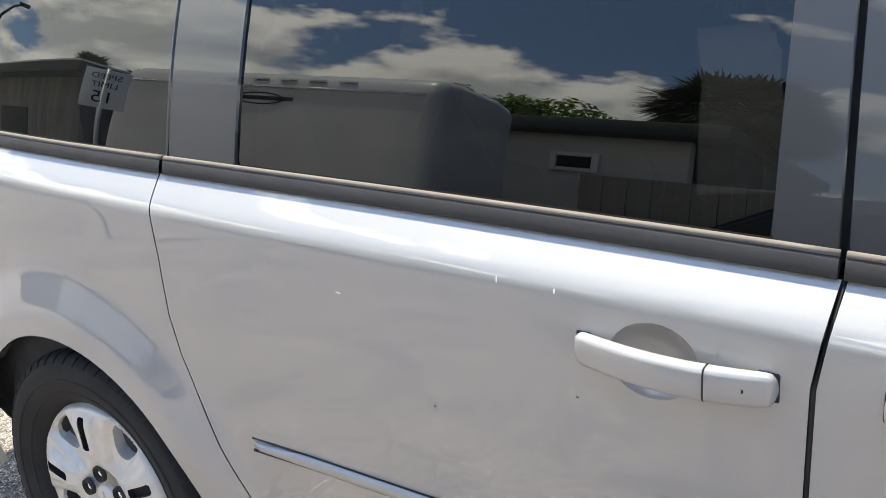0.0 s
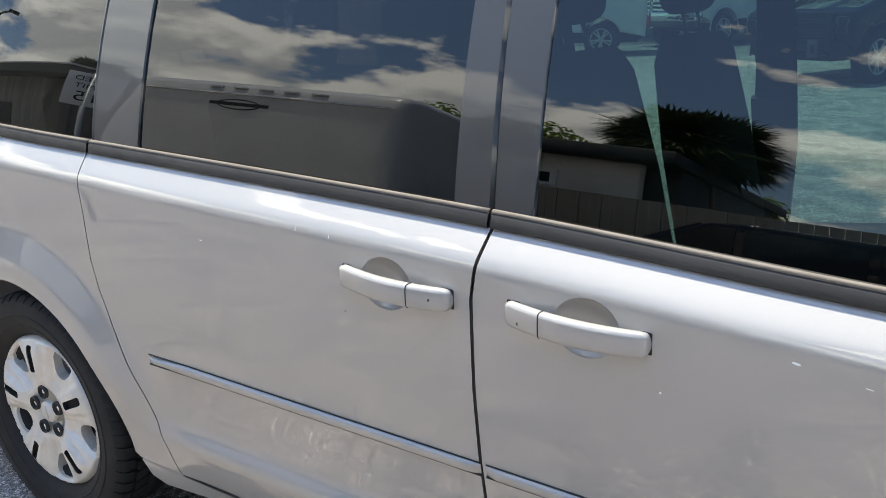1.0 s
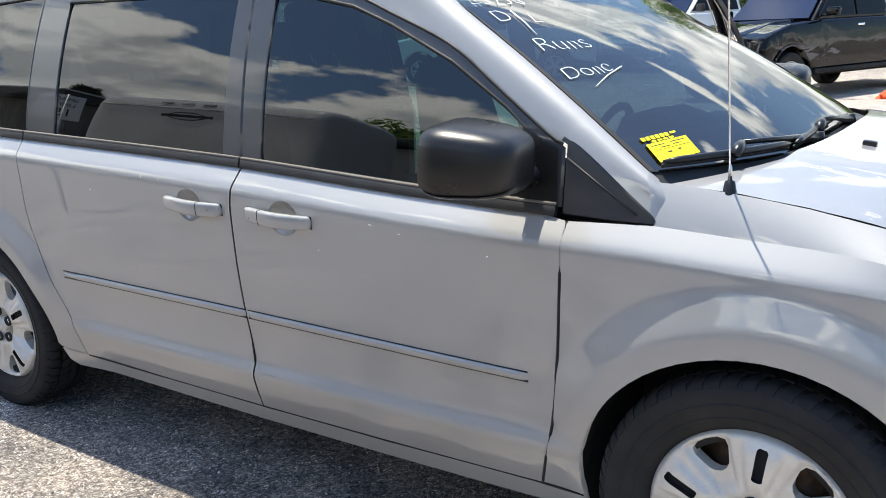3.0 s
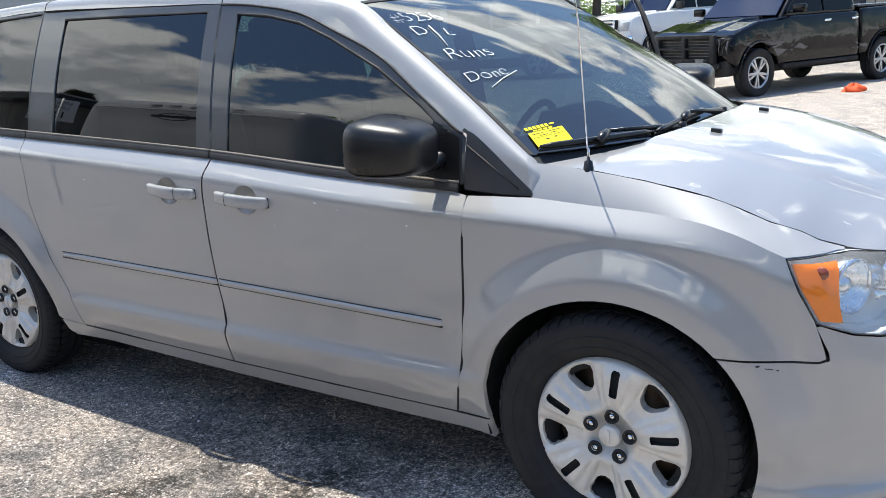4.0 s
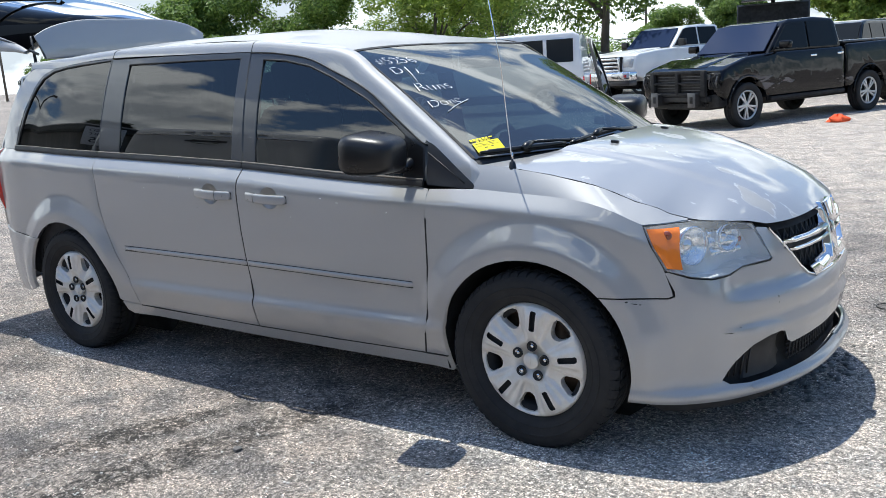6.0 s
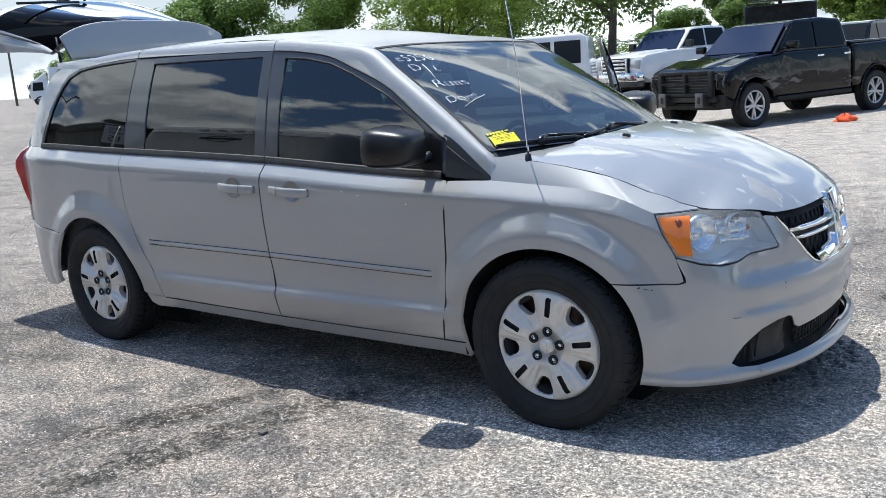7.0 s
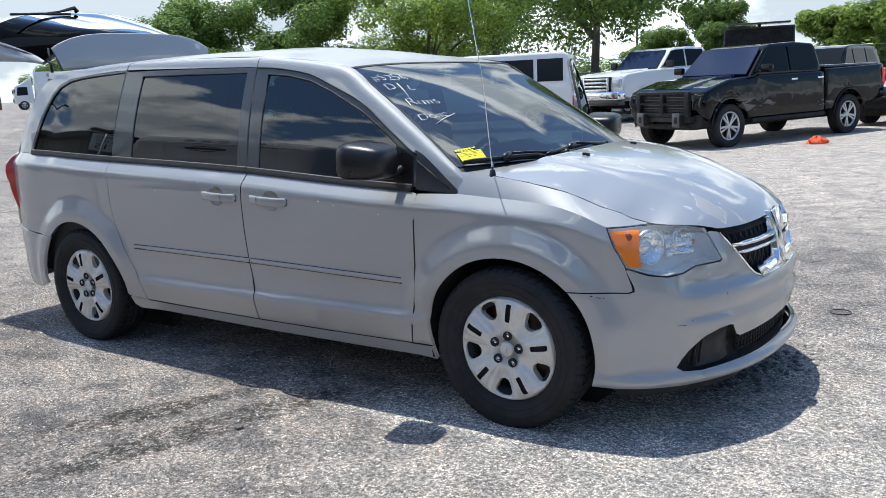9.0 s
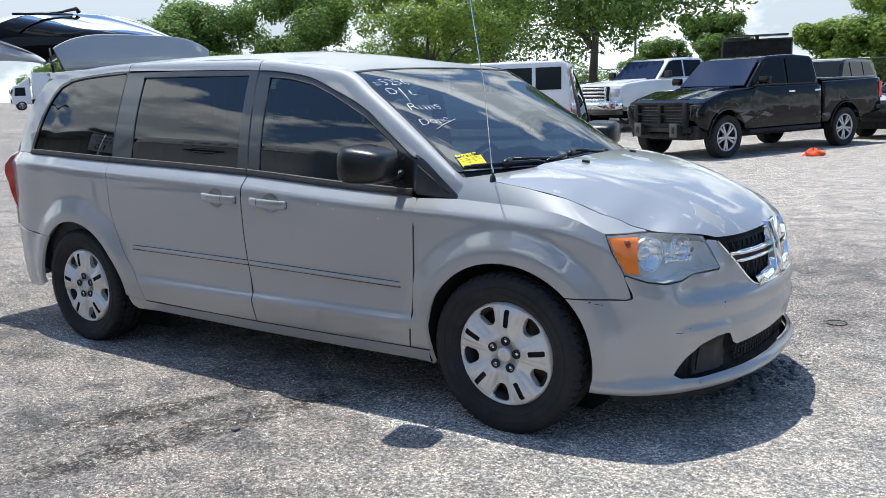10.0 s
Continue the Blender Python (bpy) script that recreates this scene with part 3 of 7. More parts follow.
quarter_loop = shift(q_gap, -0.003) + [(-1.6, 1.163), (-2.04, 1.180), (-2.30, 1.195)] + [(-2.36, 1.10), (-2.34, 0.80), (-2.355, 0.70), (-2.35, 0.685), (-2.2, 0.672), (-1.955, 0.662)] \
    + arc(*REAR_ARCH, 133, 0, 28) + [(-1.10, 0.335), (-0.965, 0.327)]
both("quarter_panel", [quarter_loop], body, M["silver"], step=0.016)
both("sill", [[(-1.10, 0.328), (-1.0, 0.319), (-0.5, 0.307), (0.0, 0.302), (0.5, 0.300), (1.0, 0.300), (1.126, 0.304), (1.128, 0.27), (1.132, 0.236), (1.0, 0.238), (0.0, 0.243), (-1.04, 0.258), (-1.08, 0.28)]], body, M["silver"], step=0.06)

# bumpers
bump_loop = [(2.085, 0.632), (1.836, 0.633)] + arc(*FRONT_ARCH, 42, -18, 14) + [(1.93, 0.232), (2.05, 0.228), (2.31, 0.225), (2.55, 0.230), (2.75, 0.236), (2.95, 0.240), (3.1, 0.242)]
bump_loop += [(3.1, 0.612), (2.95, 0.612), (2.84, 0.612), (2.79, 0.622), (2.75, 0.645), (2.67, 0.72), (2.575, 0.815), (2.555, 0.838), (2.505, 0.846), (2.49, 0.842), (2.52, 0.78), (2.552, 0.727), (2.54, 0.718), (2.40, 0.715), (2.335, 0.694), (2.25, 0.689), (2.17, 0.702), (2.085, 0.731), (2.075, 0.728), (2.11, 0.66), (2.112, 0.640)]
fog_hole = [(2.290, 0.303), (2.32, 0.340), (2.346, 0.365), (2.424, 0.421), (2.50, 0.446), (2.556, 0.452), (2.58, 0.445), (2.61, 0.40), (2.64, 0.385), (2.80, 0.392), (3.1, 0.400), (3.1, 0.300), (2.90, 0.294), (2.70, 0.288), (2.532, 0.284), (2.405, 0.279), (2.32, 0.285)]
cut = bump_loop.index((3.1, 0.242)) + 1      # the intake is open across the middle
half = []
for sd in (-1, 1):
    me = sheet("front_bumper", [bump_loop[:cut] + fog_hole[11:] + fog_hole[:11] + bump_loop[cut:]], lambda a, b, sd=sd: body(a, b, sd), M["silver"], 0.025, 0.010, flip=sd > 0)
    half.append(part("front_bumper", me, van))
rear_loop = [(-2.355, 0.678), (-2.2, 0.664), (-1.962, 0.654)] + arc(*REAR_ARCH, 134, 176, 8) + [(-1.96, 0.33), (-2.1, 0.29), (-2.4, 0.27), (-2.9, 0.27), (-3.29, 0.27), (-3.29, 0.69), (-2.8, 0.69), (-2.45, 0.688)]
both("rear_bumper", [rear_loop], body, M["silver"], step=0.07, out=0.008)
# black skirt under the nose
both("air_dam", [[(1.98, 0.24), (2.75, 0.245), (2.72, 0.165), (2.05, 0.170)]], lambda a, b, sd, o: body(a, b, sd, -0.03), M["dark"], step=0.08)

# dark lower intake with its honeycomb bars, and the fog recess
for sd in (-1, 1):
    part("lower_intake", sheet("lower_intake", [[(2.26, 0.25), (2.30, 0.40), (2.45, 0.47), (2.62, 0.47), (3.1, 0.44), (3.1, 0.26)]], lambda a, b, sd=sd: body(a, b, sd, -0.06), M["dark"], 0.08, 0.0, flip=sd > 0), van, "black intake behind the bumper")
    part("fog_panel", sheet("fog_panel", [[(2.40, 0.285), (2.44, 0.43), (2.56, 0.452), (2.60, 0.42), (2.62, 0.36), (2.69, 0.292)]], lambda a, b, sd=sd: body(a, b, sd, -0.030 - 0.03 * ease(2.52, 2.66, a) + 0.022 * ease(0.40, 0.45, b)), M["matt"], 0.04, 0.03, flip=sd > 0), van, "matt black blanking panel")
    for i in range(5):
        z = 0.307 + 0.018 * i
        part("intake_slat", tube("intake_slat", [body(2.66 + 0.44 * q / 8, z + 0.002 * q, sd, -0.035) for q in range(9)], 0.0045, M["matt"], 5), van)
    for i in range(16):
        a = 2.67 + 0.027 * i
        part("intake_rib", tube("intake_rib", [body(a, 0.30, sd, -0.036), body(a + 0.02, 0.395, sd, -0.036)], 0.004, M["matt"], 4), van)
    for i in range(4):
        part("side_vent_rib", tube("side_vent_rib", [body(2.33 + 0.03 * i, 0.30, sd, -0.03), body(2.35 + 0.03 * i, 0.36 + 0.018 * i, sd, -0.03)], 0.004, M["matt"], 4), van)
    part("lip_spoiler", sheet("lip_spoiler", [[(2.405, 0.272), (2.7, 0.284), (3.1, 0.296), (3.1, 0.272), (2.7, 0.262), (2.41, 0.256)]], lambda a, b, sd=sd: body(a, b, sd, 0.008), M["silver"], 0.06, 0.03, flip=sd > 0), van, "silver lower lip")

# ---- greenhouse ----
front_glass = [(0.075, 1.593), (0.222, 1.579), (0.374, 1.547), (0.516, 1.492), (0.728, 1.391), (0.90, 1.280), (0.955, 1.235), (0.955, 1.062), (0.64, 1.078), (0.078, 1.118)]
front_frame = [(-0.012, 1.628), (0.201, 1.608), (0.369, 1.576), (0.515, 1.519), (0.722, 1.429), (0.891, 1.311), (1.040, 1.203), (1.060, 1.190), (1.062, 1.050), (0.95, 1.047), (0.64, 1.066), (0.05, 1.107), (0.004, 1.112)]
rear_glass = [(-0.950, 1.626), (-0.52, 1.619), (-0.081, 1.608), (-0.081, 1.120), (-0.983, 1.156)]
rear_frame = [(-1.113, 1.660), (-0.6, 1.650), (-0.022, 1.632), (-0.008, 1.104), (-0.5, 1.124), (-1.158, 1.149)]
quarter_glass = [(-2.041, 1.202), (-2.003, 1.282), (-1.944, 1.403), (-1.900, 1.475), (-1.852, 1.538), (-1.79, 1.59), (-1.683, 1.626), (-1.56, 1.640), (-1.435, 1.647), (-1.129, 1.658), (-1.158, 1.170)]
quarter_frame = [(-2.062, 1.190), (-2.02, 1.285), (-1.96, 1.408), (-1.870, 1.555), (-1.805, 1.612), (-1.69, 1.642), (-1.435, 1.661), (-1.120, 1.669), (-1.165, 1.152)]


def window(name, glass_loop, frame_loop, glass_mat, trim_label, parents, sides=(-1, 1)):
    for sd, par in zip(sides, parents):
        part(name + "_frame", sheet(name + "_frame", [frame_loop, glass_loop], lambda a, b, sd=sd: green(a, b, sd), M["trim"], 0.05, 0.018, flip=sd > 0), par, trim_label)
        part(name + "_glass", sheet(name + "_glass", [glass_loop], lambda a, b, sd=sd: green(a, b, sd, -0.006), glass_mat, 0.06, 0.0, flip=sd > 0), par, "tinted glass")
        rim = [Vector(green(a, b, sd, -0.003)) for a, b in glass_loop]
        part(name + "_seal", tube(name + "_seal", rim + [rim[0]], 0.0055, M["rubber_seal"], 6, False), par)


window("front_door_window", front_glass, front_frame, M["door_glass"], "satin black window frame", front_doors, (-1,))
window("sliding_door_window", rear_glass, rear_frame, M["privacy"], "satin black pillar trim", slide_doors)
window("quarter_window", quarter_glass, quarter_frame, M["privacy"], "black glass edge", (van, van))
# belt strips: a dusty pale lip over a black rubber
for sd in (-1, 1):
    for name, x0, x1, par in (("belt_strip", 0.002, 1.055, front_doors[0] if sd < 0 else None), ("belt_strip", -1.163, -0.005, slide_doors[0 if sd < 0 else 1]), ("belt_strip", -2.06, -1.172, van)):
        if par is None:
            continue
        dz = 0.0 if x0 > -1.17 else 0.002

        def strip(u, v, sd=sd, x0=x0, x1=x1):
            x = x0 + (x1 - x0) * u
            w = 2 * math.pi * v
            z = belt(x) + 0.010 + 0.0135 * math.copysign(abs(math.sin(w)) ** 0.6, math.sin(w))
            y = plan_y(x) - 0.050 + 0.007 * math.copysign(abs(math.cos(w)) ** 0.4, math.cos(w)) + 0.002 - 0.25 * (z - belt(x) - 0.010)
            return (x, sd * y, z)
        st = part(name, grid(name, 24, 12, strip, M["strip"], False, True), par, "black rubber belt strip")
        part("strip_lip", tube("strip_lip", [(x0 + (x1 - x0) * q / 24, sd * (plan_y(x0 + (x1 - x0) * q / 24) - 0.050), belt(x0 + (x1 - x0) * q / 24) + 0.0250) for q in range(25)], 0.0050, M["lip"], 6), st, "dusty grey-brown lip")
# black corner panels ahead of the front doors
tri = [(1.072, 1.196), (1.055, 1.206), (1.062, 1.215), (1.10, 1.192), (1.300, 1.034), (1.296, 1.0275), (1.20, 1.0285), (1.072, 1.036)]
both("corner_panel", [tri], green, M["trim"], "satin black triangular panel")
for sd in (-1, 1):
    part("corner_crease", tube("corner_crease", [green(1.075, 1.165, sd, 0.001), green(1.255, 1.045, sd, 0.001)], 0.003, M["rubber_seal"], 5), van)

# rear pillar, painted
pillar = [(-2.068, 1.186), (-2.028, 1.285), (-1.968, 1.408), (-1.874, 1.55), (-1.808, 1.606), (-1.69, 1.643), (-1.88, 1.662), (-1.98, 1.63), (-2.07, 1.54), (-2.15, 1.42), (-2.22, 1.29), (-2.27, 1.19)]
both("rear_pillar", [pillar], green, M["silver"])

# roof rails run down into the windshield pillars
rail_out = [(-1.95, 1.655), (-1.69, 1.645), (-1.435, 1.662), (-1.115, 1.670), (-0.6, 1.655), (-0.016, 1.634), (0.201, 1.613), (0.369, 1.581), (0.515, 1.524), (0.722, 1.434), (0.891, 1.316), (1.045, 1.207), (1.10, 1.196), (1.285, 1.052)]
rail_in = [(-2.06, 0.70, 1.672), (-1.78, 0.70, 1.695), (-1.435, 0.70, 1.704), (-1.07, 0.70, 1.710), (-0.6, 0.70, 1.708), (-0.02, 0.70, 1.686), (0.21, 0.705, 1.664), (0.40, 0.715, 1.640), (0.595, 0.742, 1.600), (0.7405, 0.765, 1.507), (0.911, 0.795, 1.395), (1.068, 0.825, 1.284), (1.141, 0.838, 1.2305), (1.267, 0.862, 1.136)]


def rail(u, v, sd):
    t = u * (len(rail_out) - 1)
    o = Vector(green(RO[0](t), RO[1](t), 1))
    i = Vector((RI[0](t), RI[1](t), RI[2](t)))
    k = 0.62 * (i - o).length
    c1, c2 = o + Vector((0, -0.26, 0.96)) * k, i + Vector((0, 1.0, -0.12)) * k * 0.75
    p = o * (1 - v) ** 3 + c1 * 3 * v * (1 - v) ** 2 + c2 * 3 * v * v * (1 - v) + i * v ** 3
    return (p.x, sd * p.y, p.z)


RO = [curve([(n, q[c]) for n, q in enumerate(rail_out)]) for c in (0, 1)]
RI = [curve([(n, q[c]) for n, q in enumerate(rail_in)]) for c in (0, 1, 2)]
for sd in (-1, 1):
    part("roof_rail", grid("roof_rail", 70, 9, lambda u, v, sd=sd: rail(u, v, sd), M["silver"]), van)
    # the foot of the pillar runs down into the fender
    part("pillar_foot", grid("pillar_foot", 6, 9, lambda u, v, sd=sd: tuple(Vector(rail(1.0, v, sd)) + (Vector(rail(1.0, v, sd)) - Vector(rail(0.985, v, sd))).normalized() * (0.085 * u) - Vector((0, sd * 0.035, 0.012)) * u ** 1.5), M["silver"]), van)
    # painted seams across the rail
    for t in (3.0, 5.0):
        part("rail_seam", tube("rail_seam", [Vector(rail(t / 13, v, sd)) for v in (0.0, 0.2, 0.4, 0.6)], 0.0022, M["rubber_seal"], 5), van)
    part("door_seal", tube("door_seal", [Vector(green(RO[0](5 + 6.2 * q / 30), RO[1](5 + 6.2 * q / 30) - 0.003, sd, 0.001)) for q in range(31)], 0.0045, M["rubber_seal"], 5), van)
roof_edge = curve([(p[0], p[2]) for p in rail_in[:9]])


def roof(u, v):
    w = 2 * v - 1
    x = -2.06 + (0.50 + 0.095 * abs(w) ** 2.2 + 2.06) * u
    half_w = RI[1](0) if x < 0.2 else curve([(0.2, 0.70), (0.40, 0.715), (0.6, 0.742)])(x)
    y = half_w * w
    z = roof_edge(x) + 0.048 * (1 - 0.4 * ease(-0.35, 0.3, x)) * (1 - 0.9 * ease(0.0, 0.5, x)) * (1 - abs(w) ** 2.4) + 0.004 * math.cos(w * 9) * (1 - abs(w)) * ease(0.2, -0.4, x)
    return (x, y, z)


part("roof", grid("roof", 60, 41, roof, M["dull"]), van, "weathered silver roof")


# ---- windshield and hood ----
def screen(u, v, out=0.0):
    """u across (0 is the van's right), v from the cowl up to the roof."""
    w = 2 * u - 1
    b = Vector((1.50 - 0.234 * abs(w) ** 3.4, 0.866 * w, 1.126 + 0.010 * w * w))
    t = Vector((0.50 + 0.09 * abs(w) ** 2.2, 0.741 * w, 1.622 - 0.02 * abs(w) ** 2.4))
    p = b.lerp(t, v) + Vector((0.50, 0, 0.86)) * (0.045 * 4 * v * (1 - v) * (1 - 0.75 * w * w) + out)
    return (p.x, p.y, p.z)


part("windshield", grid("windshield", 41, 25, screen, M["screen_glass"]), van, "tinted windshield with white marker writing")
part("windshield_shade_band", grid("windshield_shade_band", 41, 3, lambda u, v: screen(u, 0.982 + 0.018 * v, 0.002), M["rubber_seal"]), van, "black ceramic edge")
for sd in (0.0, 1.0):
    part("windshield_edge", grid("windshield_edge", 3, 25, lambda u, v, sd=sd: screen(abs(sd - 0.006 * u), v, 0.002), M["rubber_seal"]), van)

hood_line = [body(a, b, 1, 0.0) for a, b in ((1.30, 1.118), (1.466, 1.100), (1.62, 1.075), (1.784, 1.037), (1.87, 1.006), (1.948, 0.972), (2.04, 0.945), (2.12, 0.922), (2.212, 0.902), (2.35, 0.890), (2.482, 0.868), (2.555, 0.846))]
hood_e = curve([(p[0], p[1] - 0.0018) for p in hood_line])
HOOD_END = hood_line[-1][0]
# the crown of the hood rolls over smoothly; the lamps and fenders only cut its rim
hood_side = curve([(p[0], p[1]) for p in hood_line[:8]] + [(2.10, 0.692), (2.19, 0.662), (2.27, 0.622), (2.308, 0.60), (2.40, 0.53)])
hood_ez = curve([(1.299, 1.118), (1.462, 1.100), (1.61, 1.075), (1.767, 1.037), (1.843, 1.006), (1.919, 0.973), (1.99, 0.944), (2.03, 0.923), (2.083, 0.904), (2.19, 0.874), (2.27, 0.834), (2.308, 0.80), (2.40, 0.70)])
hood_cz = curve([(1.35, 1.158), (1.64, 1.133), (1.9, 1.082), (2.1, 1.020), (2.25, 0.955), (2.35, 0.895), (2.40, 0.850)])


def hood(u, v):
    w = 2 * v - 1
    x0, x1 = 1.545 - 0.225 * abs(w) ** 3, 2.40 - (2.40 - HOOD_END) * abs(w) ** 2.5
    x = x0 + (x1 - x0) * u
    y = hood_e(x) * w
    r = min(1.0, abs(y) / hood_side(x))
    ridge = 0.010 * ease(0.64, 0.57, r) * ease(2.36, 2.0, x)
    return (x, y, hood_cz(x) - 0.002 * r ** 8 + ridge - (hood_cz(x) - hood_ez(x)) * r ** 2.6)


part("hood", grid("hood", 60, 101, hood, M["hood"]), van, "silver hood with peeling clear coat")
part("hood_liner", grid("hood_liner", 20, 21, lambda u, v: tuple(Vector(hood(u, v)) - Vector((0, 0, 0.03))), M["dark"]), van)
part("cowl", grid("cowl", 21, 5, lambda u, v: tuple(Vector(screen(u, 0.012, -0.004)).lerp(Vector(hood(0, u)) - Vector((0, 0, 0.022)), v)), M["matt"]), van, "black plastic cowl grille")
for y in (-0.325, 0.245):
    z = 1.128 - 0.02 * abs(y)
    part("washer_nozzle", box("washer_nozzle", (-0.018, -0.011, -0.002), (0.016, 0.011, 0.011), M["mirror_shell"], 0.004), van, at=pose(1.64, y, z + 0.017, 0, 8, 0))

# wipers: a blade along the foot of the glass, a humped clip and an arm to its pivot
for tip, end, clip, axis, rise in ((0.012, 0.235, 0.118, 0.36, 0.002), (0.252, 0.53, 0.40, 0.62, 0.026)):
    line = [Vector(screen(tip + (end - tip) * q / 12, 0.006 + rise * q / 12 + 0.006 * math.sin(q / 12 * 3.1), 0.012)) for q in range(13)]
    wip = part("wiper", tube("wiper", [p + Vector((0.004, 0, 0.010)) for p in line], [0.004] + [0.0095] * 11 + [0.004], M["mirror_shell"], 8), van, "black windshield wiper")
    part("wiper_blade", tube("wiper_blade", line, 0.0055, M["rubber_seal"], 6), wip)
    mid, far = Vector(screen(clip, 0.013 + rise * 0.4, 0.026)), Vector(screen(axis, 0.004, 0.008))
    part("wiper_clip", tube("wiper_clip", [mid + Vector((0.004, -0.045, -0.002)), mid + Vector((0.0, -0.01, 0.006)), mid + Vector((-0.004, 0.025, 0.012)), mid + Vector((-0.008, 0.055, 0.008))], [0.010, 0.016, 0.012, 0.007], M["mirror_shell"], 8), wip)
    part("wiper_arm", tube("wiper_arm", [mid + Vector((-0.006, 0.05, 0.014)), mid.lerp(far, 0.5) + Vector((0, 0, 0.016)), mid.lerp(far, 0.85) + Vector((0, 0, 0.008)), far], [0.006, 0.007, 0.014, 0.018], M["mirror_shell"], 8), wip)
    part("wiper_pivot", lathe("wiper_pivot", [(0.0, 0.024), (0.016, 0.022), (0.02, 0.0), (0.02, -0.03)], M["mirror_shell"], 16), wip, at=Matrix.Translation(far) @ pose(0, 0, 0, 90, 0, 0))

# mast antenna
ant = part("antenna_base", lathe("antenna_base", [(0.0, 0.036), (0.0045, 0.036), (0.005, 0.026), (0.011, 0.024), (0.015, 0.002), (0.017, -0.002), (0.016, -0.01)], M["mirror_shell"], 20), van, "black rubber antenna foot", pose(1.444, -0.852, 1.100, 90, 0, 0))
part("antenna_ferrule", lathe("antenna_ferrule", [(0.0, 0.062), (0.003, 0.06), (0.0045, 0.045), (0.0045, 0.030)], M["chrome"], 12), ant, "chrome ferrule")
part("antenna_mast", tube("antenna_mast", [(0, 0.02, 0), (0.0, 0.40, 0.05), (-0.02, 0.80, 0.12)], 0.0022, M["chrome"], 6), ant, "thin steel mast")

# ---- lamps and grille ----
lamp_loop = [(1.997, 0.897), (2.044, 0.897), (2.212, 0.893), (2.35, 0.884), (2.482, 0.862), (2.51, 0.80), (2.544, 0.731), (2.53, 0.724), (2.397, 0.719), (2.33, 0.699), (2.25, 0.695), (2.173, 0.708), (2.076, 0.738), (2.03, 0.82)]
for sd in (-1, 1):
    lamp = part("headlamp", sheet("headlamp", [lamp_loop], lambda a, b, sd=sd: body(a, b, sd, -0.095), M["lamp_grey"], 0.03, 0.0, flip=sd > 0), van, "clear headlamp with an amber corner")
    part("lens", sheet("lens", [lamp_loop], lambda a, b, sd=sd: body(a, b, sd, 0.004), M["lens"], 0.03, 0.004, flip=sd > 0), lamp, "hazy clear lens")
    nl = len(lamp_loop)
    part("lamp_wall", mesh_of("lamp_wall", [body(a, b, sd, 0.0) for a, b in lamp_loop] + [body(a, b, sd, -0.096) for a, b in lamp_loop], [(i, (i + 1) % nl, nl + (i + 1) % nl, nl + i) for i in range(nl)], M["lamp_grey"], False), lamp)
    rim = [Vector(body(a, b, sd, 0.001)) for a, b in lamp_loop]
    part("lamp_seal", tube("lamp_seal", rim + [rim[0]], 0.0022, M["rubber_seal"], 6, False), lamp)
    amber = part("turn_signal", sheet("turn_signal", [[(2.010, 0.889), (2.145, 0.884), (2.138, 0.86), (2.133, 0.82), (2.134, 0.78), (2.142, 0.738), (2.083, 0.746), (2.038, 0.82)]], lambda a, b, sd=sd: body(a, b, sd, 0.0055), M["amber"], 0.02, 0.02, flip=sd > 0), lamp, "amber reflector")
    part("signal_bulb", lathe("signal_bulb", [(0.0, 0.004), (0.015, 0.003), (0.017, -0.004)], M["amber_dark"], 16), amber, "dark bulb seat", Matrix.Translation(body(2.085, 0.862, sd, 0.006)) @ pose(0, 0, 0, 0, 0, 0 if sd > 0 else 180))
    # two silvered barrels face forward in the bowl, a glass eye in each
    for a, z, rad, deep in ((2.205, 0.806, 0.072, -0.040), (2.375, 0.820, 0.050, -0.032)):
        ahead = Vector((1.0, sd * 0.45, 0.0)).normalized()
        at = Matrix.Translation(Vector(body(a, z, sd, deep))) @ ahead.to_track_quat('Y', 'Z').to_matrix().to_4x4()
        barrel = part("lamp_barrel", lathe("lamp_barrel", [(rad * 1.02, -0.07), (rad, -0.02), (rad * 0.98, 0.0), (rad * 0.92, -0.004), (rad * 0.80, -0.022), (rad * 0.50, -0.040), (0.0, -0.046)], M["silvered"], 40), lamp, "silvered lamp barrel", at)
        part("lamp_ring", lathe("lamp_ring", [(rad * 0.99, -0.006), (rad * 1.03, -0.002), (rad * 1.02, 0.005), (rad * 0.95, 0.004), (rad * 0.92, -0.004)], M["chrome"], 40), barrel, "chrome ring")
        part("projector_glass", lathe("projector_glass", [(0.0, -0.008), (rad * 0.25, -0.012), (rad * 0.42, -0.024), (rad * 0.46, -0.036)], M["chrome"], 24), barrel)
    for i in range(3):
        z0 = 0.858 - 0.034 * i
        part("reflector_rib", sheet("reflector_rib", [[(2.285, z0), (2.44, z0 - 0.004), (2.44, z0 - 0.034), (2.285, z0 - 0.032)]], lambda a, b, sd=sd, z0=z0: body(a, b, sd, -0.060 + 0.014 * math.sin(max(0.0, min(1.0, (z0 - b) / 0.034)) * math.pi)), M["silvered"], 0.012, 0.0, flip=sd > 0), lamp)
    part("marker_bulb", lathe("marker_bulb", [(0.0, 0.012), (0.009, 0.008), (0.011, -0.01)], M["amber"], 12), lamp, "", Matrix.Translation(body(2.445, 0.806, sd, -0.05)))

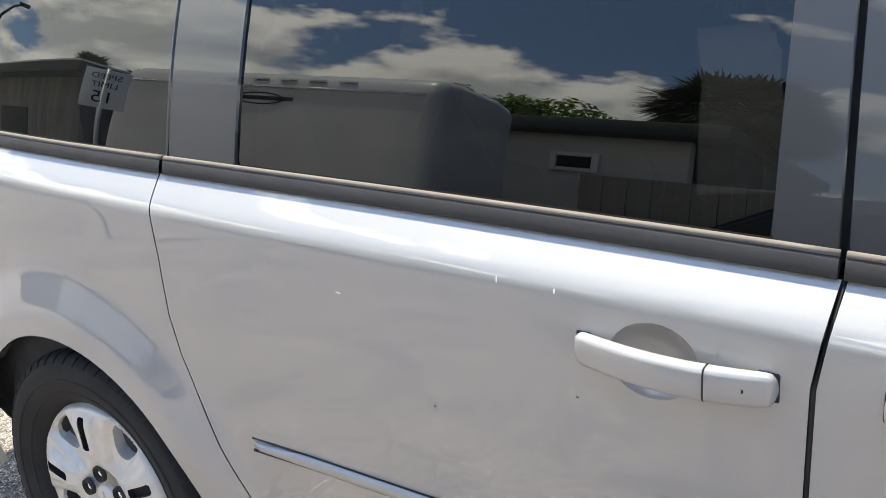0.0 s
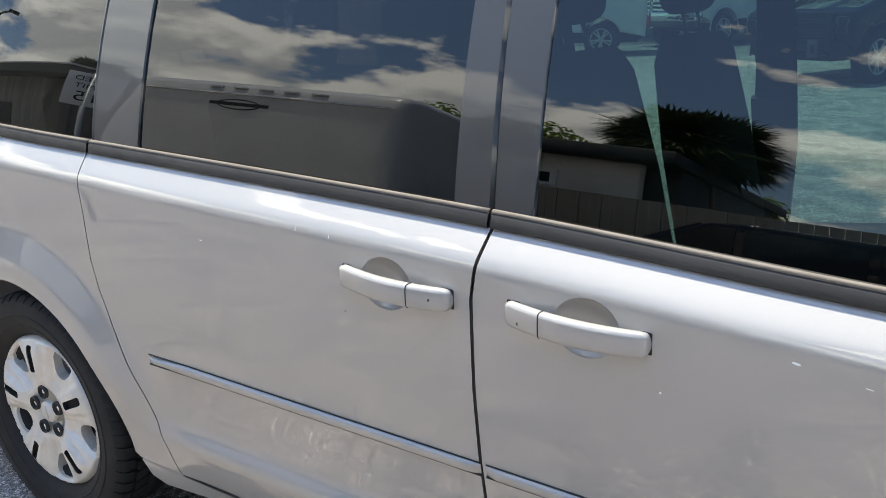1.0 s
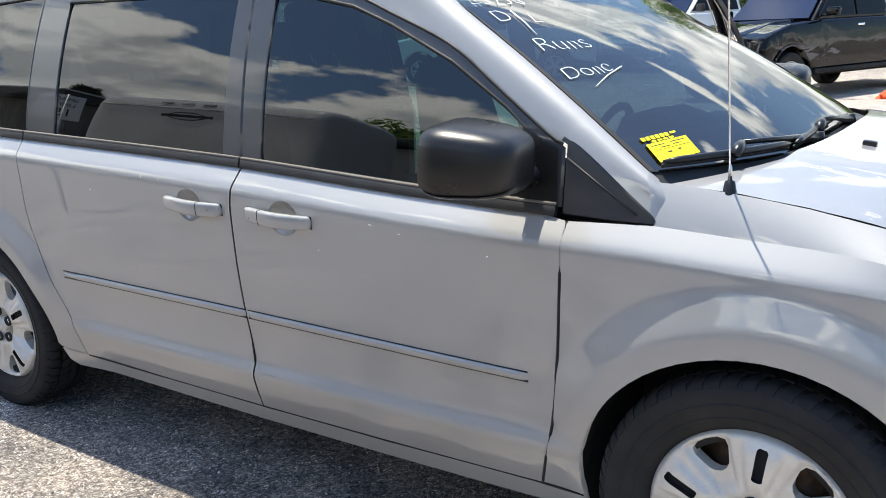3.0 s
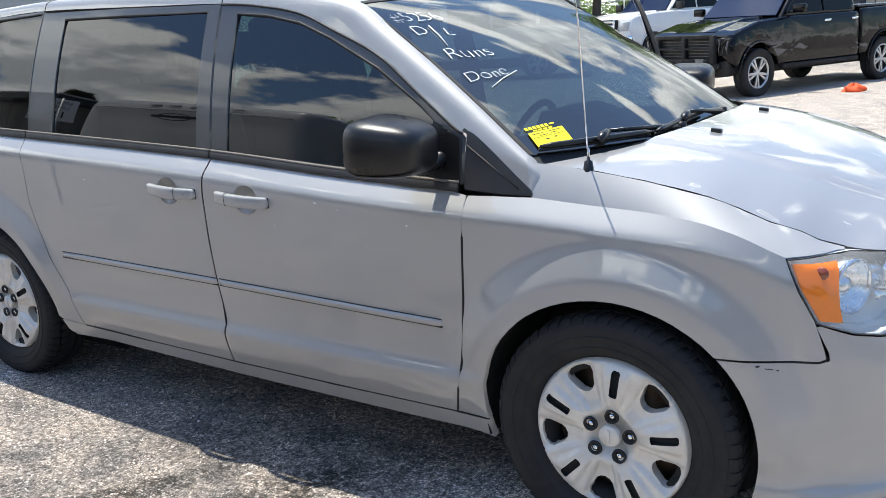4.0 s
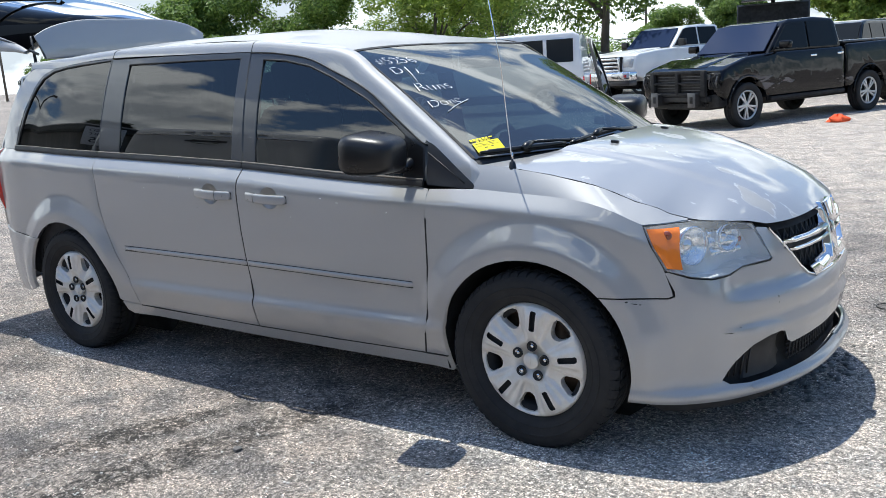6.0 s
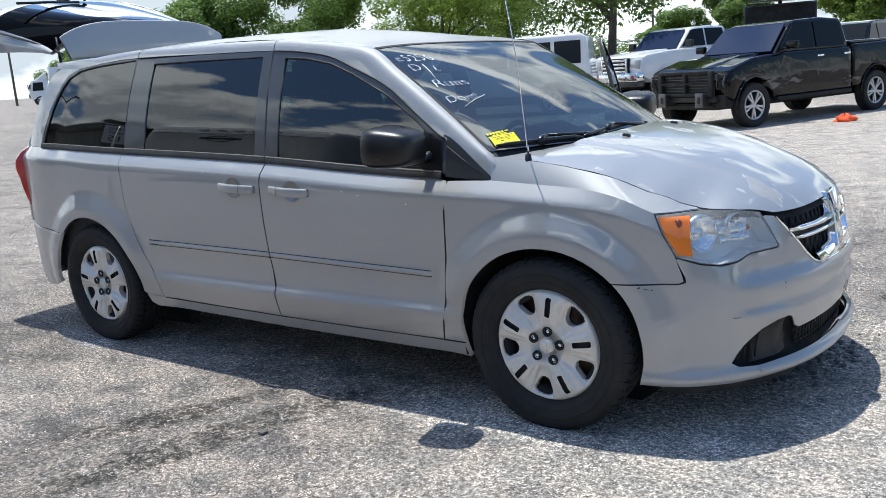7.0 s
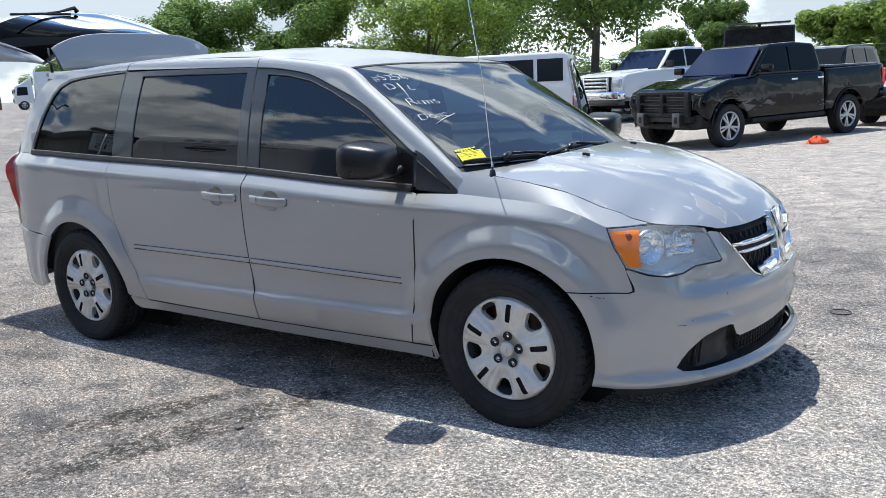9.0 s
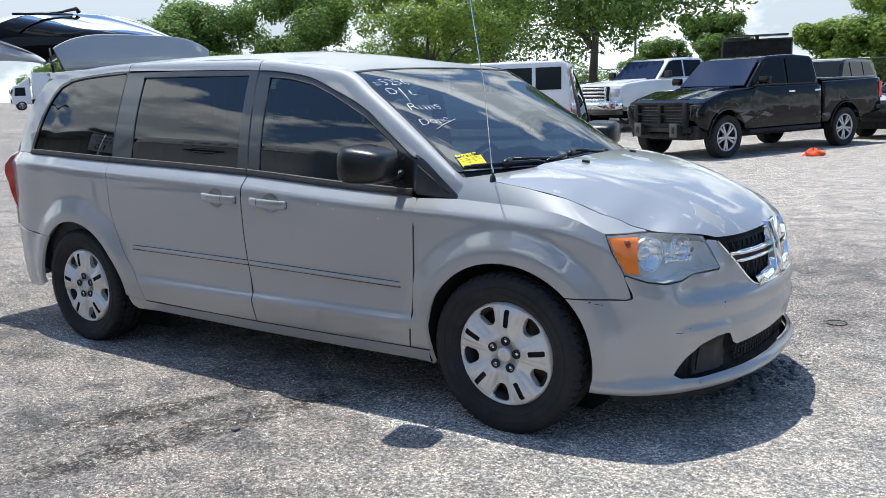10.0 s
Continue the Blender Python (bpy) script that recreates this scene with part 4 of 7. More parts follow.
grille = part("grille", sheet("grille", [[(2.56, 0.835), (2.60, 0.79), (2.72, 0.67), (2.79, 0.618), (3.1, 0.608), (3.1, 0.87), (2.8, 0.862)]], lambda a, b: body(a, b, -1, -0.045), M["dark"], 0.06, 0.0), van, "black grille with chrome cross bars")
part("grille_back", sheet("grille_back", [[(2.56, 0.835), (2.60, 0.79), (2.72, 0.67), (2.79, 0.618), (3.1, 0.608), (3.1, 0.87), (2.8, 0.862)]], lambda a, b: body(a, b, 1, -0.045), M["dark"], 0.06, 0.0, flip=True), grille)


def chrome_bar(name, pts, half_w, depth, mat=None, par=grille, sides=(-1, 1), label="chrome bar"):
    """A flat rounded bar along places (s, z) on the nose."""
    for sd in sides:
        vs, fs = [], []
        n = len(pts)
        for i, (a, z) in enumerate(pts):
            a2, z2 = pts[min(i + 1, n - 1)]
            a1, z1 = pts[max(i - 1, 0)]
            da, dz = a2 - a1, z2 - z1
            q = math.hypot(da, dz)
            na, nz = -dz / q, da / q
            for k, (w, d) in enumerate(((-1, -0.03), (-1, depth * 0.5), (-0.6, depth), (0.6, depth), (1, depth * 0.5), (1, -0.03))):
                vs.append(body(a + na * w * half_w, z + nz * w * half_w, sd, d))
        for i in range(n - 1):
            for k in range(5):
                fs.append((i * 6 + k, i * 6 + k + 1, i * 6 + 7 + k, i * 6 + 6 + k) if sd < 0 else (i * 6 + k, i * 6 + 6 + k, i * 6 + 7 + k, i * 6 + k + 1))
        fs += [tuple(range(6)), tuple((n - 1) * 6 + k for k in range(6))]
        part(name, mesh_of(name, vs, fs, mat or M["chrome"]), par, label)


chrome_bar("grille_surround", [(2.558, 0.836), (2.60, 0.79), (2.66, 0.73), (2.72, 0.67), (2.765, 0.634), (2.80, 0.622), (2.9, 0.618), (3.0, 0.616), (3.1, 0.616)], 0.0045, 0.008)
chrome_bar("grille_chin", [(2.80, 0.632), (2.9, 0.637), (3.0, 0.640), (3.1, 0.640)], 0.020, 0.010)
chrome_bar("cross_bar", [(2.615, 0.775), (2.7, 0.772), (2.8, 0.770), (2.9, 0.768), (3.1, 0.768)], 0.011, 0.012)
chrome_bar("cross_bar", [(2.65, 0.742), (2.7, 0.738), (2.8, 0.736), (2.9, 0.735), (3.1, 0.735)], 0.008, 0.010)
chrome_bar("cross_bar_insert", [(2.63, 0.758), (2.7, 0.756), (2.8, 0.754), (3.1, 0.752)], 0.010, 0.004, M["dark"], label="dark band between the chrome bars")
chrome_bar("cross_upright", [(3.045, 0.64), (3.052, 0.70), (3.056, 0.76), (3.05, 0.83), (3.045, 0.862)], 0.012, 0.014)
part("badge", slab("badge", [(-0.05, 0.04), (0.0, 0.055), (0.05, 0.04), (0.045, -0.02), (0.0, -0.05), (-0.045, -0.02)], -0.008, 0.012, M["chrome"], 0, 0.004), grille, "plain chrome badge", pose(2.43, 0, 0.825, 0, -20, 0))
for sd in (-1, 1):
    for i in range(9):
        a = 2.62 + 0.05 * i
        for da in (-0.10, 0.10):
            pts = [(a + da * q / 4, 0.855 - 0.05 * q) for q in range(5)]
            pts = [(s, z) for s, z in pts if 2.575 < s < 3.09 and z > 0.625 and z > 0.835 - (s - 2.56) * 0.98]
            if len(pts) > 1:
                part("grille_mesh_bar", tube("grille_mesh_bar", [body(s, z, sd, -0.028) for s, z in pts], 0.0042, M["matt"], 5), grille)

# tail lamps
for sd in (-1, 1):
    tl = part("tail_lamp", sheet("tail_lamp", [[(-2.30, 1.19), (-2.365, 1.16), (-2.372, 0.98), (-2.345, 0.80), (-2.52, 0.80), (-2.54, 1.0), (-2.50, 1.16), (-2.42, 1.19)]], lambda a, b, sd=sd: body(a, b, sd, 0.034 * math.sin((b - 0.79) * 7.8) + 0.022 * max(0.0, math.sin((b - 0.98) * 15.0))), M["red"], 0.04, 0.05, flip=sd > 0), van, "red tail lamp")

# ---- handles and mouldings ----
def handle(cx, cz, flipx, par):
    """Pull handle over a round recess, a lock cap at its rear or front end."""
    for sd, pr in zip((-1, 1), par):
        ox, oz = cx - 0.025 if flipx > 0 else cx + 0.017, cz - 0.003
        part("handle_recess", sheet("handle_recess", [cup(ox, oz)],
             lambda a, b, sd=sd: body(a, b, sd, -0.034 * max(0.0, 1 - ((a - ox) / 0.059) ** 2 - ((b - oz) / 0.052) ** 2) ** 0.8), M["silver"], 0.006, 0.0, flip=sd > 0), pr, "dished finger recess")
        vs, fs = [], []
        n, m = 40, 16
        for i in range(n):
            u = math.sin((i / (n - 1) * 2 - 1) * math.pi / 2)
            x = cx + flipx * u * 0.128
            bow = math.cos(u * math.pi / 2) ** 0.9
            endr = max(0.02, 1 - abs(u) ** 30) ** 0.5
            zc = cz - 0.002 - 0.006 * u * flipx
            tall = (0.0205 + 0.0010 * bow) * endr
            inner, outer = -0.004 + 0.022 * bow, (0.016 + 0.024 * bow) * endr + 0.002
            for k in range(m):
                w = 2 * math.pi * k / m
                cw, sw = math.cos(w), math.sin(w)
                cw = math.copysign(abs(cw) ** 0.45, cw)
                sw = math.copysign(abs(sw) ** 0.45, sw)
                d = (inner + outer) / 2 + cw * (outer - inner) / 2
                vs.append((x, body(x, zc, sd)[1] + sd * d, zc + sw * tall))
        for i in range(n - 1):
            for k in range(m):
                k2 = (k + 1) % m
                fs.append((i * m + k, i * m + k2, (i + 1) * m + k2, (i + 1) * m + k))
        fs += [tuple(range(m)), tuple(range((n - 1) * m, n * m))]
        bm = bmesh.new()
        pts = [bm.verts.new(v) for v in vs]
        for f in fs:
            bm.faces.new([pts[q] for q in f])
        h = part("door_handle", done(bm, "door_handle", M["silver"], True, 32), pr, "body-coloured pull handle")
        for u0, u1, up_ in ((0.80, 1.006, 0.0188), (-1.006, -0.84, 0.0188)):
            part("handle_gasket", box("handle_gasket", (min(u0 * flipx, u1 * flipx) * 0.128, -0.002, -up_), (max(u0 * flipx, u1 * flipx) * 0.128, 0.002, up_), M["rubber_seal"], 0.002, 1, lambda c, sd=sd: body(cx + c.x, cz - 0.002 - 0.006 * c.x / 0.128 + c.z, sd, c.y)), h, "black rubber gasket")
        xs = cx + flipx * 0.050
        ring = [(xs, body(xs, cz, sd)[1] + sd * (0.0262 + 0.0122 * math.copysign(abs(math.cos(w)) ** 0.45, math.cos(w))), cz - 0.002 - 0.0023 * flipx + 0.0216 * math.copysign(abs(math.sin(w)) ** 0.45, math.sin(w))) for w in [2 * math.pi * k / 32 for k in range(33)]]
        part("handle_seam", tube("handle_seam", ring, 0.0011, M["rubber_seal"], 4, False), h)
        xk = cx + flipx * 0.092
        part("lock_cap", lathe("lock_cap", [(0.0, 0.0), (0.003, 0.0), (0.0032, -0.004)], M["rubber_seal"], 10), h, "", Matrix.Translation((xk, body(xk, cz, sd)[1] + sd * 0.0290, cz - 0.006)) @ (Matrix.Identity(4) if sd > 0 else pose(0, 0, 0, 0, 0, 180)))


handle(-0.180, 0.976, 1, slide_doors)
handle(0.186, 0.966, -1, front_doors)

mould = curve([(-1.0, 0.647), (0.0, 0.636), (0.99, 0.612)])
for sd in (-1, 1):
    for x0, x1, par in ((-0.985, -0.014, slide_doors[0 if sd < 0 else 1]), (-0.002, 0.985, front_doors[0] if sd < 0 else None)):
        if par is None:
            continue

        def bead(u, v, sd=sd, x0=x0, x1=x1):
            x = x0 + (x1 - x0) * u
            prof = [(-0.002, 0.0120), (0.008, 0.0108), (0.0105, 0.006), (0.0105, -0.007), (0.007, -0.0108), (-0.002, -0.0120)]
            d, dz = prof[min(5, int(v * 5 + 0.5))]
            e = min(1.0, min(u, 1 - u) * 90)
            return body(x, mould(x) + dz * (0.55 + 0.45 * ease(0.0, 0.15, u if x0 < -0.5 else 1)), sd, d * e)
        part("side_moulding", grid("side_moulding", 40, 6, bead, M["silver"]), par, "thin silver rub moulding")
        # dark beads put in for the shadow lines along the moulding's edges
        part("moulding_shadow_gap", tube("moulding_shadow_gap", [body(x0 + (x1 - x0) * q / 20, mould(x0 + (x1 - x0) * q / 20) - 0.0130, sd, 0.0) for q in range(21)], 0.0034, M["rubber_seal"], 6), par)
        part("moulding_shadow_gap", tube("moulding_shadow_gap", [body(x0 + (x1 - x0) * q / 20, mould(x0 + (x1 - x0) * q / 20) + 0.0124, sd, 0.0) for q in range(21)], 0.0024, M["rubber_seal"], 4), par)

# ---- mirrors ----
def mirror_shell(sd, name="mirror_housing", v0=0.0, v1=1.0, swell=0.0):
    n, m = 22, 28

    def shell(u, v):
        th = 2 * math.pi * (v0 + (v1 - v0) * v)
        k = u * math.pi / 2
        e = 0.50
        c, s_ = math.cos(th), math.sin(th)
        yy = math.copysign(abs(c) ** e, c) * 0.122
        zz = math.copysign(abs(s_) ** e, s_) * 0.087
        grow = math.cos(k) ** 0.40 + swell
        depth = math.sin(k) * 0.220
        taper = 1 + 0.05 * (-yy / 0.118)
        grow *= 1 - 0.13 * max(0.0, 1 - u / 0.16) ** 2
        return (depth - 0.015, sd * yy * grow, zz * grow * taper)
    return grid(name, n, m, shell, M["mirror_shell"], False, v1 - v0 > 0.99)


for sd in (-1, 1):
    at = pose(0.856, sd * 1.095, 1.188, 0, 4, sd * -8)
    if sd > 0:
        at = SWING @ pose(0.862, 1.015, 1.188, 0, 4, -8) @ Matrix.Scale(0.92, 4)
    mr = part("side_mirror", mirror_shell(sd), van, "black plastic mirror housing on a stub arm", at)
    part("mirror_glass", slab("mirror_glass", [(0.098 * math.copysign(abs(math.cos(w * math.pi / 16)) ** 0.5, math.cos(w * math.pi / 16)), 0.070 * math.copysign(abs(math.sin(w * math.pi / 16)) ** 0.5, math.sin(w * math.pi / 16))) for w in range(32)], -0.008, -0.003, M["mirror"], 0), mr, "mirror glass")
    part("mirror_skirt", mirror_shell(sd, "mirror_skirt", 0.625, 0.875, 0.02), mr, "lower trim of the mirror housing")
    part("mirror_arm", tube("mirror_arm", [(0.10, -sd * 0.03, -0.074), (0.13, -sd * 0.09, -0.074), (0.148, -sd * 0.135, -0.068), (0.156, -sd * 0.165, -0.058), (0.158, -sd * 0.20, -0.052)], [0.014, 0.018, 0.022, 0.026, 0.028], M["mirror_shell"], 14), mr, "rounded stub arm")
    if sd > 0:
        continue
    part("mirror_sail", sheet("mirror_sail", [[(0.955, 1.235), (1.05, 1.185), (1.058, 1.052), (0.955, 1.062)]], lambda a, b, sd=sd: green(a, b, sd, 0.004), M["mirror_shell"], 0.04, 0.015, flip=sd > 0), van, "black mirror base")

# ---- wheels ----
cover_slots, cover_windows = [], []
for i in range(5):
    a0 = radians(82 + 72 * i)
    rot = lambda x, y, a: (x * math.cos(a) - y * math.sin(a), x * math.sin(a) + y * math.cos(a))
    cover_slots.append([rot(x, y, a0) for x, y in ((0.132, -0.0118), (0.204, -0.0125), (0.209, -0.008), (0.210, 0.008), (0.205, 0.0125), (0.133, 0.0118), (0.129, 0.006), (0.129, -0.006))])
    a1 = radians(82 + 36 + 72 * i)
    cover_windows.append([rot(x, y, a1) for x, y in ((0.142, -0.014), (0.152, -0.025), (0.190, -0.042), (0.206, -0.041), (0.217, -0.026), (0.220, 0.0), (0.217, 0.026), (0.206, 0.041), (0.190, 0.042), (0.152, 0.025), (0.142, 0.014), (0.138, 0.0))])


def cover_at(x, z):
    r = math.hypot(x, z)
    a = math.degrees(math.atan2(z, x))
    ds = abs((a - 82 + 36) % 72 - 36)      # from the slot's line
    y = 0.030 * ease(0.0, 0.10, r) - 0.012 * ease(0.085, 0.045, r)
    y += 0.014 * ease(15, 9, ds) * ease(0.08, 0.13, r) * ease(0.23, 0.19, r)
    y -= 0.016 * ease(19, 25, ds) * ease(0.07, 0.12, r) * ease(0.232, 0.216, r)
    y -= 0.030 * ease(0.224, 0.243, r)
    return (x, -y, z)


cover_loop = [(0.243 * math.cos(2 * math.pi * q / 72), 0.243 * math.sin(2 * math.pi * q / 72)) for q in range(72)]
cover_me = sheet("wheel_cover", [cover_loop] + cover_slots + cover_windows, cover_at, M["cover"], 0.007, 0.0)
lip_me = []
for lp in cover_slots + cover_windows:
    nl, narrow = len(lp), len(lp) == 8
    rim = [Vector(cover_at(*p)) for p in lp] + [Vector(cover_at(p[0] * 0.985, p[1] * 0.985)) + Vector((0, 0.014 if narrow else 0.034, 0)) for p in lp]
    lip_me.append(mesh_of("opening_wall", rim, [(i, (i + 1) % nl, nl + (i + 1) % nl, nl + i) for i in range(nl)] + ([tuple(range(nl, 2 * nl))] if narrow else []), M["dark" if narrow else "cover"], False))
tyre_prof = [(0.238, 0.075), (0.246, 0.088), (0.262, 0.098), (0.29, 0.108), (0.315, 0.109), (0.334, 0.104), (0.344, 0.094), (0.349, 0.085)]
for g in (0.045, 0.0, -0.045):
    tyre_prof += [(0.352, g + 0.008), (0.342, g + 0.006), (0.342, g - 0.006), (0.352, g - 0.008)]
tyre_prof += [(0.349, -0.085), (0.344, -0.094), (0.334, -0.104), (0.315, -0.109), (0.29, -0.108), (0.262, -0.098), (0.246, -0.088), (0.238, -0.075), (0.20, -0.06), (0.20, 0.06), (0.238, 0.075)]
tyre_prof = [(r if r < 0.25 else 0.25 + (r - 0.25) * (0.361 - 0.25) / (0.352 - 0.25), a) for r, a in tyre_prof]
tyre_me = lathe("tyre", tyre_prof, M["tyre"], 72)
ring_me = lathe("sidewall_ring", [(0.300, -0.1085), (0.302, -0.1115), (0.305, -0.1115), (0.307, -0.1085)], M["tyre"], 72)
ring_in = lathe("sidewall_ring", [(0.266, -0.0985), (0.268, -0.1025), (0.272, -0.1035), (0.275, -0.1015)], M["tyre"], 72)
rim_me = lathe("steel_rim", [(0.232, -0.07), (0.226, -0.03), (0.20, 0.0), (0.15, -0.02), (0.08, -0.035), (0.0, -0.035)], M["steel"], 48)
lug_prof = [(-0.058, 0.364), (-0.086, 0.3615), (-0.098, 0.3535), (-0.1055, 0.342), (-0.100, 0.338), (-0.06, 0.34)]
block_me = slab("tread_block", lug_prof, -0.0135, 0.0135, M["tyre"], 0, 0.0, 2, lambda c: (c.x + 0.25 * (c.y + 0.08), c.y, c.z))
rib_me = slab("tread_rib", [(-0.047, 0.3635), (-0.005, 0.3645), (-0.005, 0.35), (-0.047, 0.35)], -0.015, 0.015, M["tyre"], 0, 0.0, 2, lambda c: (c.x - 0.3 * (c.y + 0.025), c.y, c.z))
nut_ring = lathe("nut_collar", [(0.0215, 0.006), (0.0205, -0.003), (0.0165, -0.004), (0.013, 0.010), (0.0, 0.010)], M["rubber_seal"], 18)
nut_me = lathe("wheel_nut", [(0.0, -0.004), (0.0085, -0.0035), (0.0105, 0.002), (0.0105, 0.012)], M["chrome"], 6)
cap_me = lathe("centre_cap", [(0.0, -0.006), (0.028, -0.005), (0.033, 0.0), (0.034, 0.01)], M["cover"], 28)
bar_me = box("cap_mark", (-0.004, -0.002, -0.02), (0.004, 0.002, 0.02), M["cover"], 0.001, 1)


def wheel(x, side, turn, steer=0.0):
    wh = part("wheel", tyre_me, van, "black tyre with a silver ten-spoke plastic cover", pose(x, side * 0.865, 0.352, 0, 0, (0 if side < 0 else 180) + steer) @ pose(0, 0, 0, 0, -turn, 0))
    part("sidewall_ring", ring_me, wh)
    part("sidewall_ring", ring_in, wh)
    part("steel_rim", rim_me, wh, "rusty steel rim")
    cv = part("wheel_cover", cover_me, wh, "dusty silver plastic cover", pose(0, -0.060, 0))
    for me in lip_me:
        part("opening_wall", me, cv)
    part("centre_cap", cap_me, cv, "", pose(0, -0.026, 0))
    part("cap_mark", bar_me, cv, "", pose(0, -0.033, 0, 0, 0, 0))
    for i in range(5):
        a = radians(82 + 72 * i)
        at = (0.063 * math.cos(a), 0, 0.063 * math.sin(a))
        part("nut_collar", nut_ring, cv, "", pose(at[0], -0.030, at[2]))
        part("wheel_nut", nut_me, cv, "", pose(at[0], -0.026, at[2]))
    for i in range(56):
        a = 360 * i / 56
        part("tread_block", block_me, wh, "", pose(0, 0, 0, 0, a, 0))
        part("tread_rib", rib_me, wh, "", pose(0, 0, 0, 0, a + 2, 0))
    return wh


wheel(1.539, -1, 0)
wheel(-1.539, -1, 14)
wheel(1.539, 1, 30)
wheel(-1.539, 1, 50)

# wheel wells and floor
for cx, cz, r in ARCH:
    for sd in (-1, 1):
        part("wheel_well", grid("wheel_well", 26, 4, lambda u, v, sd=sd, cx=cx, cz=cz, r=r: (cx + (r + 0.012) * math.cos(radians(-6 + 200 * u)), sd * (plan_y(cx + r * math.cos(radians(-6 + 200 * u))) - 0.045 - 0.38 * v), cz + (r + 0.012) * math.sin(radians(-6 + 200 * u))), M["dark"]), van, "black wheel arch liner")
        part("well_wall", slab("well_wall", [(cx + (r + 0.01) * math.cos(radians(w * 15)), cz + (r + 0.01) * math.sin(radians(w * 15))) for w in range(24)], sd * 0.52, sd * 0.53, M["dark"], 1), van)
part("floor_pan", box("floor_pan", (-2.45, -0.50, 0.20), (2.2, 0.50, 0.34), M["dark"], 0.03), van)
part("side_floor", box("side_floor", (-1.08, -0.87, 0.24), (1.08, 0.87, 0.40), M["dark"], 0.02), van)
part("engine_block", box("engine_block", (1.2, -0.55, 0.34), (1.92, 0.55, 0.86), M["dark"], 0.05), van)

# dark shut lines between the panels
for sd in (-1, 1):
    lines = [(shift(b_gap, -GAP), 0.0036), (shift(q_gap, -0.0015), 0.0018), ([(a, b - 0.004) for a, b in ((-0.95, 0.322), (-0.5, 0.312), (0.0, 0.306), (0.5, 0.304), (1.0, 0.304), (1.125, 0.310))], 0.0032),
             ([(2.10, 0.637), (1.97, 0.6355), (1.835, 0.636)], 0.0022), ([(2.098, 0.66), (2.107, 0.645), (2.10, 0.637)], 0.0022), ([(-2.35, 0.681), (-2.2, 0.668), (-1.96, 0.658)], 0.002),
             ([(1.466, 1.099), (1.62, 1.074), (1.784, 1.036), (1.87, 1.005), (1.948, 0.971), (2.04, 0.944), (2.12, 0.921), (2.21, 0.902)], 0.0008)]
    if sd < 0:
        lines.append((shift(a_gap, GAP / 2), 0.0046))
    for ln, r in lines:
        part("shut_line", tube("shut_line", [body(a, b, sd, -0.0015 if r > 0.0045 else -0.003) for a, b in ln], r, M["dark"], 6), van)

# ---- driver's door, standing open ----
door_l = part("front_door", sheet("front_door", [b_gap + belt_line(0.01, 1.083, 12, 0.002)[1:-1] + a_gap[::-1]], lambda a, b: body(a, b, 1), M["silver"], 0.06, 0.03, flip=True), van, "open silver door", SWING)
window("front_door_window", front_glass, front_frame, M["door_glass"], "satin black window frame", (door_l,), (1,))
part("door_lining", sheet("door_lining", [b_gap + belt_line(0.01, 1.083, 6, 0.0)[1:-1] + a_gap[::-1]], lambda a, b: body(a, b, 1, -0.07), M["interior"], 0.1, 0.0), door_l, "grey door lining")
# the sunlit look of this frame is put into its pale colour
part("frame_lining", sheet("frame_lining", [front_frame, front_glass], lambda a, b: green(a, b, 1, -0.03), M["beige"], 0.1, 0.0), door_l, "inner window frame, coloured pale as if sunlit")

# ---- inside ----
for sd in (-1, 1):
    for name, lp in (("door_lining", [(-1.10, 0.36), (-1.10, 1.12), (-0.02, 1.08), (-0.02, 0.34)]), ("door_lining", [(0.0, 0.34), (0.0, 1.08), (1.06, 1.0), (1.06, 0.34)]), ("rear_lining", [(-2.25, 0.40), (-2.25, 1.16), (-1.12, 1.13), (-1.12, 0.40)])):
        if sd > 0 and lp[0][0] == 0.0:
            continue
        part(name, sheet(name, [lp], lambda a, b, sd=sd: body(a, b, sd, -0.07), M["interior"], 0.15, 0.0, flip=sd < 0), slide_doors[1] if sd > 0 and lp[0][0] == -1.10 and name == "door_lining" else van, "grey plastic lining")
    for x0, x1, x2, x3 in ((-0.075, 0.065, 0.045, -0.065), (-1.15, -0.97, -0.96, -1.12), (-2.22, -2.02, -1.86, -1.98)):
        part("pillar_lining", sheet("pillar_lining", [[(x0, 1.10), (x1, 1.10), (x2, 1.62), (x3, 1.62)]], lambda a, b, sd=sd: green(a, b, sd, -0.04), M["interior"], 0.12, 0.0, flip=sd < 0), van)
part("pillar_lining", sheet("pillar_lining", [[(-0.09, 0.40), (0.055, 0.40), (0.065, 1.11), (-0.085, 1.11)]], lambda a, b: body(a, b, 1, -0.05), M["interior"], 0.12, 0.02), van)
part("headliner", grid("headliner", 20, 15, lambda u, v: tuple(Vector(roof(u * 0.97, 0.03 + 0.94 * v)) - Vector((0, 0, 0.035))), M["interior"]), van, "grey headliner")
part("cabin_floor", box("cabin_floor", (-2.3, -0.86, 0.40), (1.1, 0.86, 0.44), M["interior"], 0.01), van)
part("firewall", box("firewall", (1.02, -0.84, 0.42), (1.10, 0.84, 1.0), M["interior"], 0.01), van)
part("dashboard", slab("dashboard", [(0.72, 0.62), (0.70, 0.95), (0.76, 1.06), (0.90, 1.10), (1.12, 1.10), (1.34, 1.085), (1.34, 0.98), (1.05, 0.6)], -0.80, 0.80, M["interior"], 1, 0.03, 3), van, "dark grey dashboard")
part("gauge_hood", slab("gauge_hood", [(0.70, 1.04), (0.74, 1.135), (0.86, 1.15), (1.0, 1.10)], 0.20, 0.56, M["interior"], 1, 0.02), van)
